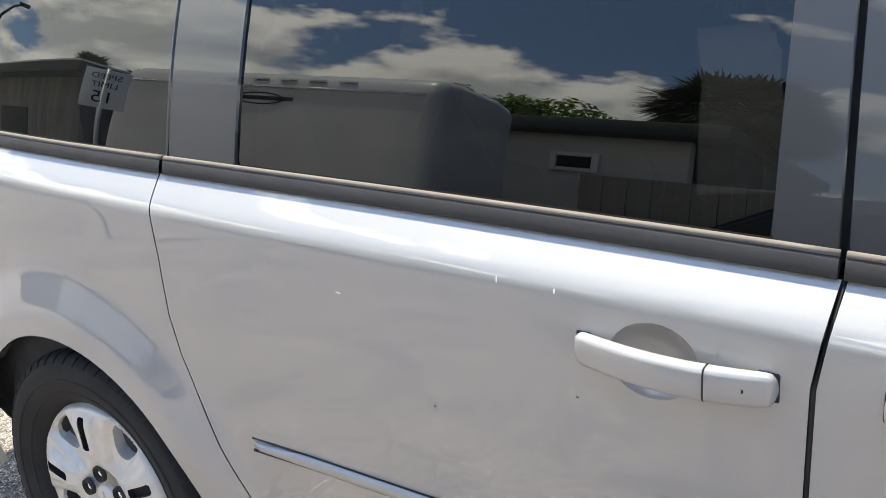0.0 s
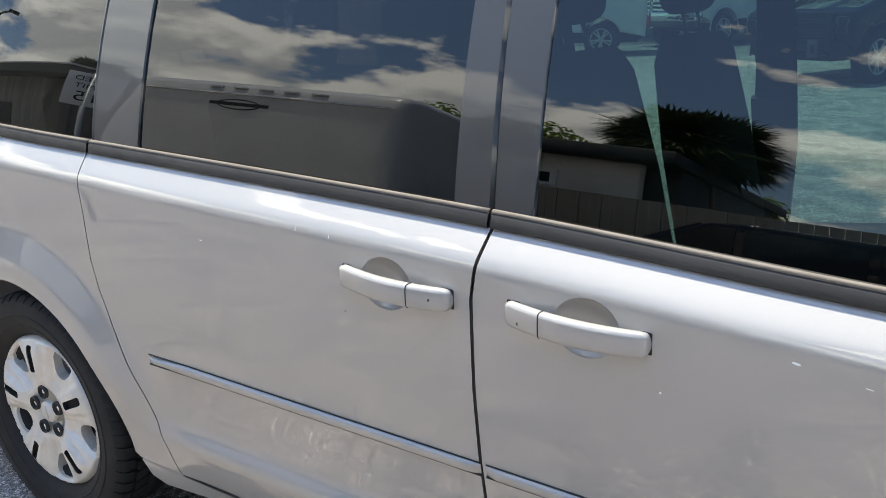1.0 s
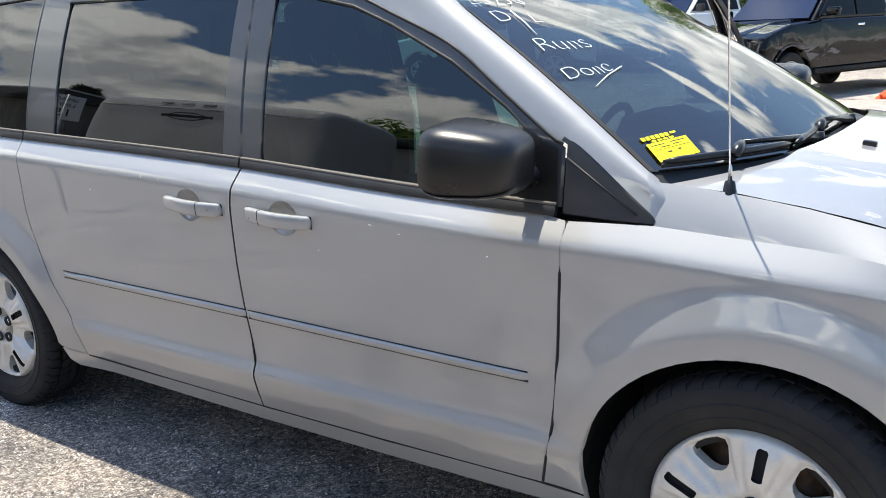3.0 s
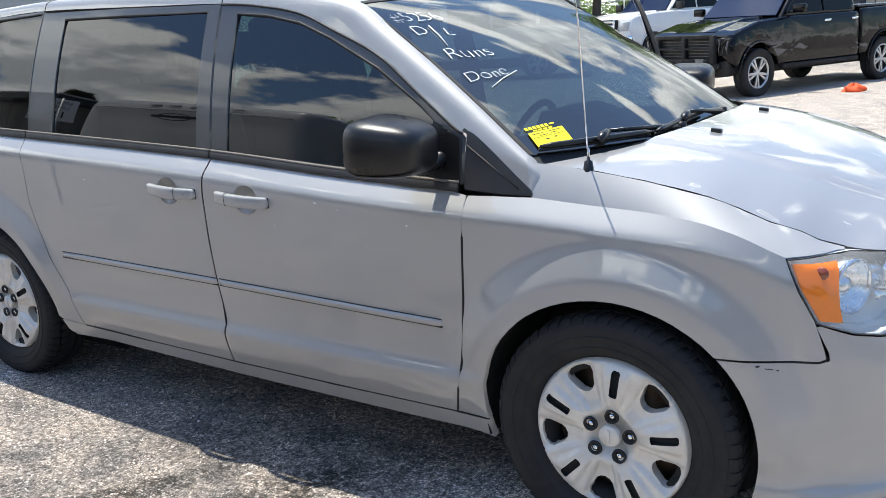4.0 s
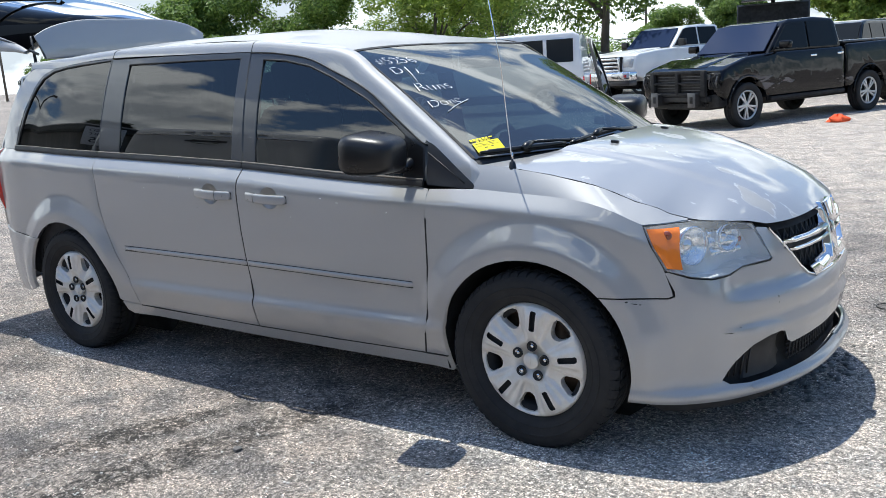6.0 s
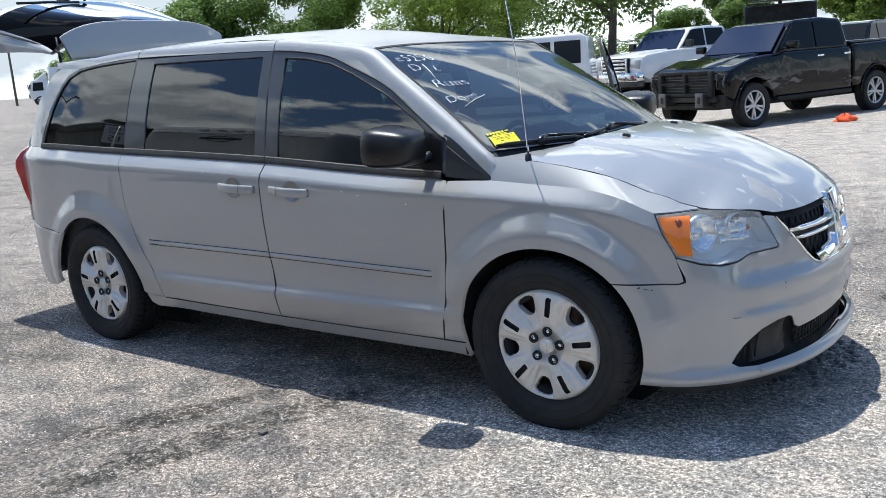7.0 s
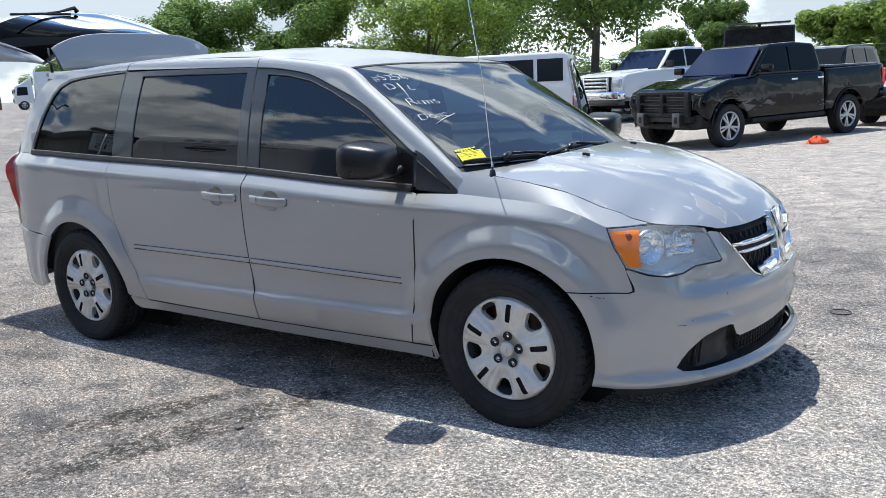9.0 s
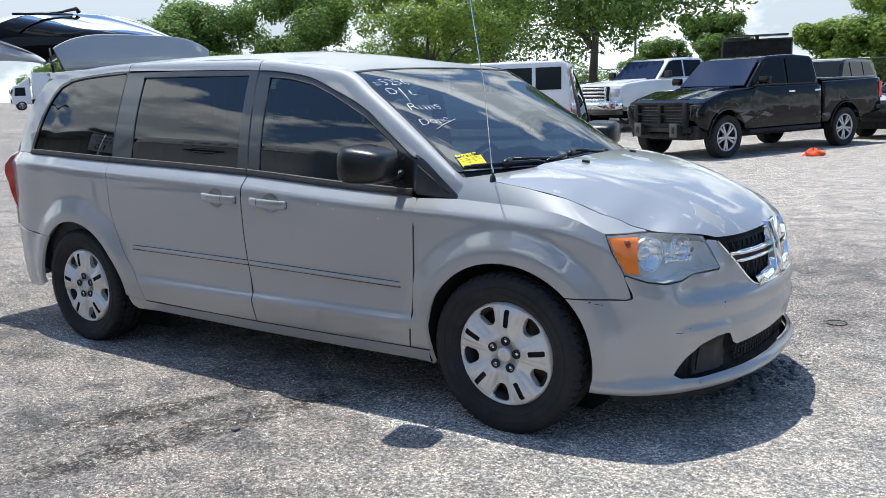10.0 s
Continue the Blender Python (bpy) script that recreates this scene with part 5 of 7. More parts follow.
ring = [(0.0, 0.185 * math.cos(2 * math.pi * q / 24), 0.185 * math.sin(2 * math.pi * q / 24)) for q in range(25)]
sw = part("steering_wheel", tube("steering_wheel", ring, 0.016, M["interior"], 8, False), van, "black steering wheel", pose(0.60, 0.38, 0.985, 0, 22, 0))
part("wheel_hub", slab("wheel_hub", [(-0.08, 0.03), (0.08, 0.03), (0.06, -0.07), (-0.06, -0.07)], -0.02, 0.02, M["interior"], 0, 0.01), sw)
for q in (-1, 1):
    part("wheel_spoke", box("wheel_spoke", (-0.01, min(0, q * 0.18), -0.02), (0.01, max(0, q * 0.18), 0.015), M["interior"], 0.005), sw)
part("rear_view_mirror", slab("rear_view_mirror", [(-0.12, 0.03), (0.12, 0.03), (0.11, -0.03), (-0.11, -0.03)], -0.02, 0.01, M["mirror_shell"], 0, 0.008), van, "", pose(0.56, 0.0, 1.50, 0, 0, 0))
part("screen_sensor", box("screen_sensor", (-0.03, -0.05, -0.03), (0.03, 0.05, 0.03), M["mirror_shell"], 0.01), van, "", pose(0.50, 0, 1.57, 0, 25, 0))


def seat(x, y, w=0.50, back=0.66, lean=-16, parent=van):
    s = part("seat", box("seat", (-0.24, -w / 2, 0.0), (0.28, w / 2, 0.16), M["fabric"], 0.05, 3), parent, "dark grey cloth seat", pose(x, y, 0.62, 0, -6, 0))
    at = pose(-0.20, 0, 0.10, 0, lean, 0)
    part("seat_back", slab("seat_back", [(-w / 2, 0.0), (w / 2, 0.0), (w / 2 - 0.01, back * 0.55), (w / 2 - 0.06, back * 0.92), (w / 2 - 0.12, back), (-w / 2 + 0.12, back), (-w / 2 + 0.06, back * 0.92), (-w / 2 + 0.01, back * 0.55)], -0.07, 0.06, M["fabric"], 0, 0.04, 3), s, "", at)
    part("headrest", box("headrest", (-0.05, -0.125, back + 0.06), (0.05, 0.125, back + 0.24), M["fabric"], 0.04, 3), s, "", at)
    for q in (-0.06, 0.06):
        part("headrest_post", tube("headrest_post", [(0, q, back - 0.03), (0, q, back + 0.09)], 0.006, M["chrome"], 6), s, "", at)
    part("seat_base", box("seat_base", (-0.2, -w / 2 + 0.03, -0.2), (0.22, w / 2 - 0.03, 0.0), M["interior"], 0.02), s)


slide_doors[1].matrix_basis = pose(-0.80, 0.10, 0)      # the left sliding door is run back
for x, y in ((0.30, -0.38), (0.30, 0.38), (-0.62, -0.42), (-0.62, 0.42)):
    seat(x - (0.07 if x > 0 else 0.0), y, 0.50, 0.67 if x > 0 else 0.66, -6 if x > 0 else -16)
seat(-1.42, 0.0, 1.35, 0.62)

# ---- raised liftgate ----
GATE = pose(-2.04, 0, 1.695, 0, 78, 0) @ pose(2.04, 0, -1.695)
gate = part("liftgate", grid("liftgate", 9, 21, lambda u, v: ((lambda w, q: (q[0] + 0.17 * abs(w) ** 3, q[2] * w, q[1]))(2 * v - 1, [(-2.63, 1.13, 0.79), (-2.652, 1.10, 0.80), (-2.662, 1.04, 0.81), (-2.665, 0.97, 0.81), (-2.66, 0.90, 0.81), (-2.65, 0.84, 0.80), (-2.635, 0.78, 0.79), (-2.61, 0.72, 0.78), (-2.58, 0.68, 0.76)][int(u * 8 + 0.5)])), M["silver"]), van, "raised silver liftgate", GATE)


def spoiler(u, v):
    """Roof spoiler at the head of the gate, a flat wing with rounded corners."""
    w = 2 * v - 1
    t = 2 * math.pi * u
    ln = 0.245 * (1 - 0.42 * abs(w) ** 4)
    c, s_ = math.cos(t), math.sin(t)
    x = -2.06 - ln * (0.5 - 0.5 * c)
    th = 0.028 * (1 - 0.35 * abs(w) ** 8)
    z = 1.695 + 0.012 * (1 - w * w) - 0.02 * (0.5 - 0.5 * c) ** 2 + math.copysign(abs(s_) ** 0.6, s_) * th * (0.55 + 0.45 * c)
    return (x, 0.615 * w * (1 + 0.08 * (0.5 - 0.5 * c)), z)


part("gate_spoiler", grid("gate_spoiler", 24, 41, spoiler, M["silver"], True, False), gate, "silver roof spoiler", pose(-2.06, 0, 1.695, 0, 14, 0) @ pose(2.06, 0, -1.695))
part("gate_glass", grid("gate_glass", 9, 31, lambda u, v: (-2.31 - 0.32 * u ** 0.85 + 0.18 * abs(2 * v - 1) ** 3, (0.70 + 0.09 * u) * (2 * v - 1), 1.66 - 0.53 * u), M["gate_glass"]), gate, "dark rear glass")
part("gate_lining", grid("gate_lining", 12, 15, lambda u, v: (-2.23 - 0.27 * u ** 0.8 + 0.13 * abs(2 * v - 1) ** 3, (0.71 + 0.08 * math.sin(u * 3.1)) * (2 * v - 1), 1.67 - 0.98 * u), M["beige"]), gate, "pale inner lining")
gate_x = curve([(0, -2.09), (0.1, -2.17), (0.3, -2.29), (0.6, -2.42), (0.8, -2.45), (1.0, -2.44)])
gate_y = curve([(0, 0.66), (0.1, 0.70), (0.4, 0.78), (0.7, 0.81), (1.0, 0.77)])
for sd in (-1, 1):
    # a black line stands in for the shade on the gate's painted side
    part("gate_frame", tube("gate_frame", [(gate_x(q / 16), sd * gate_y(q / 16), 1.70 - 0.98 * q / 16) for q in range(17)], 0.008, M["trim"], 10), gate, "thin black line put in for the gate's shaded edge")

    def gate_rim(u, v, sd=sd):
        """Painted edge of the gate between its outer skin and its lining."""
        z = 1.66 - 0.96 * u
        g = min(1.0, (1.66 - z) / 0.53)
        out_x = -2.13 - 0.32 * g ** 0.85 - 0.02 * ease(1.13, 1.04, z) + 0.07 * ease(0.90, 0.68, z)
        out_y = 0.70 + 0.09 * g + 0.02 * ease(1.13, 1.0, z) - 0.04 * ease(0.9, 0.68, z)
        h = (1.67 - z) / 0.98
        in_x, in_y = -2.10 - 0.27 * h ** 0.8, 0.71 + 0.08 * math.sin(h * 3.1)
        return (out_x + (in_x - out_x) * v, sd * (out_y + (in_y - out_y) * v + 0.012 * math.sin(v * 3.14)), z)
    part("gate_edge", grid("gate_edge", 20, 6, gate_rim, M["silver"]), gate, "painted gate edge")
part("gate_wiper", tube("gate_wiper", [(-2.635, -0.02, 1.155), (-2.660, -0.04, 1.165), (-2.615, -0.20, 1.20), (-2.580, -0.40, 1.235)], [0.018, 0.014, 0.008, 0.007], M["mirror_shell"], 8), gate, "black rear wiper")
part("gate_wiper_blade", tube("gate_wiper_blade", [(-2.596, -0.12, 1.215), (-2.584, -0.36, 1.24), (-2.562, -0.62, 1.27)], 0.009, M["mirror_shell"], 6), gate)
for sd in (-1, 1):
    low_, top = Vector((-2.07, sd * 0.655, 1.36)), Vector((-2.11, sd * 0.655, 1.86))
    part("gas_strut", tube("gas_strut", [tuple(low_), tuple(low_.lerp(top, 0.55)), tuple(top)], [0.012, 0.012, 0.006], M["mirror_shell"], 8), van, "black gas strut")
# jambs round the tailgate opening
for sd in (-1, 1):
    part("gate_jamb", tube("gate_jamb", [(-2.04, sd * 0.66, 1.66), (-2.15, sd * 0.72, 1.5), (-2.30, sd * 0.80, 1.2), (-2.42, sd * 0.80, 0.95), (-2.45, sd * 0.78, 0.68)], 0.045, M["silver"], 10), van)
part("gate_header", box("gate_header", (-2.10, -0.68, 1.60), (-1.98, 0.68, 1.69), M["silver"], 0.02), van)

# ---- paper slip and marker writing on the windshield ----
def on_screen(px, v, out, turn=0.0):
    """A pose flat on the glass at a place across (-1..1) and up (0..1), x along the glass towards the van's left, y up."""
    u = (px + 1) / 2
    p = Vector(screen(u, v, out))
    ax = (Vector(screen(u + 0.02, v, out)) - Vector(screen(u - 0.02, v, out))).normalized()
    up_ = (Vector(screen(u, v + 0.02, out)) - Vector(screen(u, v - 0.02, out))).normalized()
    n = ax.cross(up_).normalized()
    up_ = n.cross(ax)
    return Matrix.Translation(p) @ Matrix((ax, up_, n)).transposed().to_4x4() @ pose(0, 0, 0, 0, 0, turn)


slip_at = on_screen(-0.896, 0.076, 0.004, 8)
slip = thing("paper_slip", "yellow paper slip with black print behind the windshield", "label", slip_at)
part("sheet_of_paper", box("sheet_of_paper", (-0.062, -0.030, -0.0004), (0.062, 0.030, 0.0004), M["yellow"]), slip)
for i in range(6):
    part("heading_block", box("heading_block", (-0.063 + 0.0145 * i, 0.041, -0.0004), (-0.052 + 0.0145 * i, 0.053, 0.0004), M["yellow"]), slip)
part("heading_block", box("heading_block", (0.027, 0.046, -0.0004), (0.044, 0.052, 0.0004), M["yellow"]), slip)
for i in range(4):
    part("number_bar", box("number_bar", (-0.040 + 0.018 * i, 0.032, -0.0004), (-0.026 + 0.018 * i, 0.038, 0.0004), M["yellow"]), slip)
for x0, x1, y, h in ((-0.052, -0.012, 0.021, 0.0018), (0.008, 0.05, 0.022, 0.002), (-0.03, 0.0, 0.012, 0.002), (0.01, 0.035, 0.014, 0.002), (-0.02, -0.008, -0.006, 0.004), (0.012, 0.022, -0.004, 0.004), (-0.056, 0.056, 0.006, 0.0008)):
    part("print_bar", box("print_bar", (x0, y - h / 2, 0.0005), (x1, y + h / 2, 0.0009), M["ink"]), slip)

marks = thing("marker_writing", "white marker writing on the windshield glass", "writing")


def bent_words(text, size, px, v, turn):
    """A handwritten word laid on the curved glass, letter by letter."""
    ob = words("marker_word", text, size, M["chalk"], marks, Matrix.Identity(4), "", -0.028 * size)
    u = (px + 1) / 2
    su = (Vector(screen(u + 0.02, v)) - Vector(screen(u - 0.02, v))) / 0.04
    sv = (Vector(screen(u, v + 0.02)) - Vector(screen(u, v - 0.02))) / 0.04
    ax = su.normalized()
    up_ = (sv - ax * sv.dot(ax)).normalized()
    c, q = math.cos(radians(turn)), math.sin(radians(turn))
    for vert in ob.data.vertices:
        x, y = vert.co.x * c - vert.co.y * q, vert.co.x * q + vert.co.y * c
        x += 0.002 * math.sin(vert.co.x * 90)
        y += 0.003 * math.sin(vert.co.x * 55 + size * 300)
        dv = y / sv.dot(up_)
        du = (x - dv * sv.dot(ax)) / su.length
        vert.co = screen(u + du, v + dv, 0.004)


for text, px, v, size, turn in (("#5256", -0.786, 0.829, 0.098, -9), ("D", -0.884, 0.737, 0.088, -12), ("L", -0.738, 0.700, 0.080, -30), ("Runs", -0.80, 0.559, 0.096, -10), ("Done", -0.852, 0.428, 0.074, 0)):
    bent_words(text, size, px, v, turn)
for name, ends in (("slash", ((0.103, 0.760), (0.090, 0.690), (0.074, 0.622))), ("underline", ((0.052, 0.356), (0.095, 0.392), (0.145, 0.416)))):
    part(name, tube(name, [screen(u, v, 0.004) for u, v in ends], 0.0021, M["chalk"], 5), marks)

# ---- small wear on the paint ----
def fleck(name, s0, z0, w, h, turn, mat, parent, label):
    c, q = math.cos(radians(turn)), math.sin(radians(turn))
    ring = [(s0 + w * math.cos(a) * c - h * math.sin(a) * q, z0 + w * math.cos(a) * q + h * math.sin(a) * c) for a in [2 * math.pi * i / 9 + 0.25 * math.sin(3 * i) for i in range(9)]]
    part(name, sheet(name, [ring], lambda a, b: body(a, b, -1, 0.0008), mat, 0.05, 0.0), parent, label)


for s0, z0, w, h, turn in ((0.525, 0.972, 0.007, 0.0022, -12), (0.889, 0.922, 0.004, 0.002, 30), (0.62, 0.955, 0.006, 0.001, -8), (0.33, 0.88, 0.002, 0.002, 0)):
    fleck("paint_chip", s0, z0, w, h, turn, M["chalk"], front_doors[0], "pale paint chip")
for s0, z0, w, h, turn in ((-0.428, 1.052, 0.0012, 0.005, 5), (-0.34, 1.047, 0.0015, 0.004, 0), (-0.72, 0.99, 0.006, 0.0012, -6), (-0.55, 0.83, 0.002, 0.0015, 0), (-0.31, 0.90, 0.0022, 0.0015, 0)):
    fleck("paint_chip", s0, z0, w, h, turn, M["chalk"] if z0 > 0.95 else M["ink"], slide_doors[0], "small paint chip")
for s0, z0, w, h, turn in ((1.937, 0.624, 0.006, 0.003, 10), (1.965, 0.617, 0.012, 0.0016, -8), (1.985, 0.614, 0.004, 0.002, 0), (2.537, 0.589, 0.003, 0.005, 0), (2.539, 0.566, 0.002, 0.003, 0), (2.31, 0.485, 0.022, 0.0015, -3), (2.36, 0.50, 0.006, 0.001, 0)):
    fleck("scuff", s0, z0, w, h, turn, M["ink"], half[0], "dark scuff mark")

# ---- ground ----
def ground_z(x, y):
    return 0.9 * ease(-18, -95, x)


def ground_at(u, v):
    a, r = 2 * math.pi * u, 900 * v ** 4
    x, y = 1 + r * math.cos(a), r * math.sin(a)
    return (x, y, ground_z(x, y))


tagged(part("ground", grid("ground", 72, 90, ground_at, M["ground"], True, False)), "pale crushed-limestone yard with worn asphalt", "ground", "", "structure")


def polar(az, dist):
    """A place on the ground seen from where the walk ends."""
    x, y = 3.43 + dist * math.cos(radians(az)), -4.09 + dist * math.sin(radians(az))
    return x, y, ground_z(x, y)


# ---- trees ----
rng = random.Random(7)
def leaf_mat(name, stops):
    """Leaves that let some of the light through."""
    k = Mat(name, (0.06, 0.10, 0.02), 0.5)
    tone = k.ramp(k.rand(True), *stops)
    k.to("Base Color", tone)
    tl, mx = k.n.new("ShaderNodeBsdfTranslucent"), k.n.new("ShaderNodeMixShader")
    k.l.new(tone, tl.inputs[0])
    mx.inputs[0].default_value = 0.5
    k.l.new(k.p.outputs[0], mx.inputs[1])
    k.l.new(tl.outputs[0], mx.inputs[2])
    k.l.new(mx.outputs[0], k.n["Material Output"].inputs[0])
    return k.m


M["leaf"] = leaf_mat("leaf", ((0.0, (0.07, 0.13, 0.025)), (0.55, (0.16, 0.26, 0.05)), (1.0, (0.30, 0.40, 0.09))))
M["leaf_bright"] = leaf_mat("bright_leaf", ((0.0, (0.13, 0.21, 0.035)), (0.55, (0.26, 0.36, 0.06)), (1.0, (0.42, 0.50, 0.11))))
k = Mat("palm_leaf", (0.06, 0.10, 0.02), 0.5)
k.to("Base Color", k.ramp(k.rand(True), (0.0, (0.035, 0.055, 0.015)), (1.0, (0.10, 0.13, 0.04))))
M["palm"] = k.m
k = Mat("bark", (0.12, 0.10, 0.08), 0.9)
k.to("Base Color", k.ramp(k.noise(3, 7, 0.65, (1, 1, 0.25)), (0.35, (0.06, 0.05, 0.04)), (0.7, (0.20, 0.17, 0.14)))).bump(k.noise(9, 6, 0.6, (1, 1, 0.2)), 0.6, 0.03)
M["bark"] = k.m


def leaves(name, clumps, count, size, mat):
    """Leaf tufts: small bent quads strewn through uneven clumps."""
    vs, fs = [], []
    total = sum(r[3] ** 2 for r in clumps)
    for cx, cy, cz, r in clumps:
        for _ in range(int(count * r * r / total)):
            d = Vector((rng.gauss(0, 1), rng.gauss(0, 1), rng.gauss(0, 1))).normalized()
            rad = r * (0.35 + 0.75 * rng.random() ** 0.6)
            p = Vector((cx, cy, cz)) + Vector((d.x * rad, d.y * rad, d.z * rad * 0.78))
            a = Vector((rng.gauss(0, 1), rng.gauss(0, 1), rng.gauss(0, 0.6))).normalized()
            n = (d + Vector((rng.gauss(0, 0.5), rng.gauss(0, 0.5), 0.5 + rng.gauss(0, 0.4)))).normalized()
            b = n.cross(a).normalized()
            a = b.cross(n)
            s = size * (0.6 + 0.8 * rng.random())
            i = len(vs)
            vs += [p - a * s, p + b * s * 0.45 + n * s * 0.15, p + a * s, p - b * s * 0.45 + n * s * 0.15]
            fs.append((i, i + 1, i + 2, i + 3))
    return mesh_of(name, vs, fs, mat, False)


def tree(at, height, spread, label, trunk_r=0.16, clear=0.3, limbs=7, count=34000, leaf=0.10, seed=1, mat="leaf"):
    rng.seed(seed)
    t = thing("tree", label, "tree", pose(*at))
    top = height * 0.62
    vs_parts = [[(0, 0, -0.1), (0.05, 0.03, height * clear * 0.5), (rng.uniform(-0.2, 0.2), rng.uniform(-0.2, 0.2), height * clear), (rng.uniform(-0.3, 0.3), rng.uniform(-0.3, 0.3), top)]]
    part("trunk", tube("trunk", vs_parts[0], [trunk_r * 1.25, trunk_r, trunk_r * 0.8, trunk_r * 0.25], M["bark"], 10), t)
    clumps = []
    for i in range(limbs):
        a = 2 * math.pi * (i + rng.random() * 0.6) / limbs
        r = spread * (0.45 + 0.5 * rng.random())
        z0 = height * (clear * (0.8 + 0.5 * rng.random()))
        z1 = height * (0.36 + 0.44 * rng.random())
        mid = (r * 0.45 * math.cos(a), r * 0.45 * math.sin(a), z0 + (z1 - z0) * 0.6)
        tip = (r * math.cos(a), r * math.sin(a), z1)
        part("limb", tube("limb", [(0, 0, z0 * 0.9), mid, tip], [trunk_r * 0.5, trunk_r * 0.32, trunk_r * 0.1], M["bark"], 7), t)
        for q in range(4):
            clumps.append((tip[0] + rng.gauss(0, spread * 0.16), tip[1] + rng.gauss(0, spread * 0.16), z1 + rng.gauss(0.0, height * 0.06), spread * (0.17 + 0.13 * rng.random())))
        clumps.append((mid[0], mid[1], z1 + height * 0.06, spread * 0.26))
    for q in range(6):
        clumps.append((rng.gauss(0, spread * 0.25), rng.gauss(0, spread * 0.25), height * (0.80 + 0.08 * rng.random()), spread * (0.18 + 0.12 * rng.random())))
    if clear <= 0.2:      # full to the ground
        for q in range(14):
            a, r = rng.uniform(0, 2 * math.pi), spread * rng.uniform(0.3, 0.85)
            clumps.append((r * math.cos(a), r * math.sin(a), height * rng.uniform(0.16, 0.42), spread * rng.uniform(0.2, 0.34)))
    part("crown", leaves("crown", clumps, count, leaf, M[mat]), t, "green leafy crown")
    return t


tree(polar(140.0, 48), 6.5, 3.6, "round dark green tree behind the yard", seed=3, clear=0.2)
tree(polar(133.2, 48), 7.4, 3.7, "round full green tree behind the yard", seed=4, clear=0.2)
tree(polar(125.6, 46), 7.6, 3.7, "bright green tree behind the yard", seed=5, clear=0.2, mat="leaf_bright")
tree(polar(121.2, 52), 8.4, 3.6, "green tree with light showing through", seed=15, clear=0.25, count=16000)
tree(polar(114.9, 34), 9.6, 5.2, "spreading oak with a bare forked trunk", trunk_r=0.16, clear=0.36, limbs=12, count=34000, seed=6)
tree(polar(107.4, 60), 6.0, 2.3, "dark green tree far off", seed=7, clear=0.2)
tree(polar(111.0, 62), 4.2, 2.4, "low green tree far off", seed=8, clear=0.15)
tree(polar(100.4, 44), 3.9, 2.2, "bright green shrubby tree behind a fence", seed=9, clear=0.1, mat="leaf_bright")
tree(polar(97.2, 44), 5.3, 3.0, "bright green shrubby tree behind a fence", seed=10, clear=0.1, mat="leaf_bright")
tree(polar(93.2, 46), 5.2, 3.3, "bright green shrubby tree behind a fence", seed=11, clear=0.1, mat="leaf_bright")
tree(polar(147.6, 104), 5.7, 3.3, "green tree behind parked trucks", seed=12, clear=0.15)
tree(polar(144.6, 106), 5.0, 3.0, "green tree behind parked trucks", seed=13, clear=0.15)
# scrub along the far side
rng.seed(21)
clumps = []
for i in range(150):
    az = rng.uniform(60, 142)
    x, y, z = polar(az, rng.uniform(58, 74))
    clumps.append((x, y, z + rng.uniform(0.4, 1.7), rng.uniform(0.9, 1.9)))
tagged(part("scrub", leaves("scrub", clumps, 30000, 0.16, M["leaf"])), "green scrub along the far side of the yard", "scrub", "", "stuff")


def palm(at, height, label, seed):
    rng.seed(seed)
    t = thing("palm_tree", label, "palm", pose(*at))
    part("trunk", tube("trunk", [(0, 0, -0.1), (0.05, 0, height * 0.5), (0.0, 0.05, height * 0.8)], [0.17, 0.15, 0.14], M["bark"], 12), t)
    vs, fs = [], []
    for i in range(230):
        a, el = rng.uniform(0, 2 * math.pi), rng.uniform(-0.7, 1.25)
        ln = rng.uniform(0.7, 1.18)
        root = Vector((0, 0, height * 0.82))
        d = Vector((math.cos(a) * math.cos(el), math.sin(a) * math.cos(el), math.sin(el)))
        hub = root + d * ln * 0.55
        side = d.cross(Vector((0, 0, 1))).normalized()
        for q in range(19):
            w = (q - 9) / 9 * 1.35
            tipd = (d * math.cos(w) + side * math.sin(w)).normalized()
            tip = hub + tipd * ln * 0.75 - Vector((0, 0, 0.22 * rng.random() + 0.1))
            n = tipd.cross(Vector((0.1, 0.2, 1))).normalized() * 0.045
            j = len(vs)
            vs += [hub - n * 0.4, hub + tipd * ln * 0.35 + n, tip, hub + tipd * ln * 0.35 - n]
            fs.append((j, j + 1, j + 2, j + 3))
    part("crown", mesh_of("crown", vs, fs, M["palm"], False), t, "fan leaves")


palm((-3.15, -11.5, 0), 5.2, "cabbage palm behind a fence", 31)
palm((-2.65, -11.8, 0), 5.3, "cabbage palm behind a fence", 32)
palm((-27, -17.0, 0), 8.8, "cabbage palm behind sheds", 33)
palm((-25.2, -18.6, 0), 8.0, "cabbage palm behind sheds", 34)

# ---- loose stones ----
k = Mat("limestone_pebble", (0.42, 0.40, 0.37), 0.9)
k.to("Base Color", k.ramp(k.rand(True), (0.0, (0.15, 0.14, 0.13)), (0.45, (0.36, 0.34, 0.31)), (1.0, (0.74, 0.71, 0.66))))
M["pebble"] = k.m
k = Mat("asphalt_chunk", (0.12, 0.115, 0.11), 0.95)
k.to("Base Color", k.ramp(k.rand(True), (0.0, (0.10, 0.095, 0.09)), (0.7, (0.20, 0.19, 0.178)), (1.0, (0.36, 0.34, 0.31))))
M["chunk"] = k.m


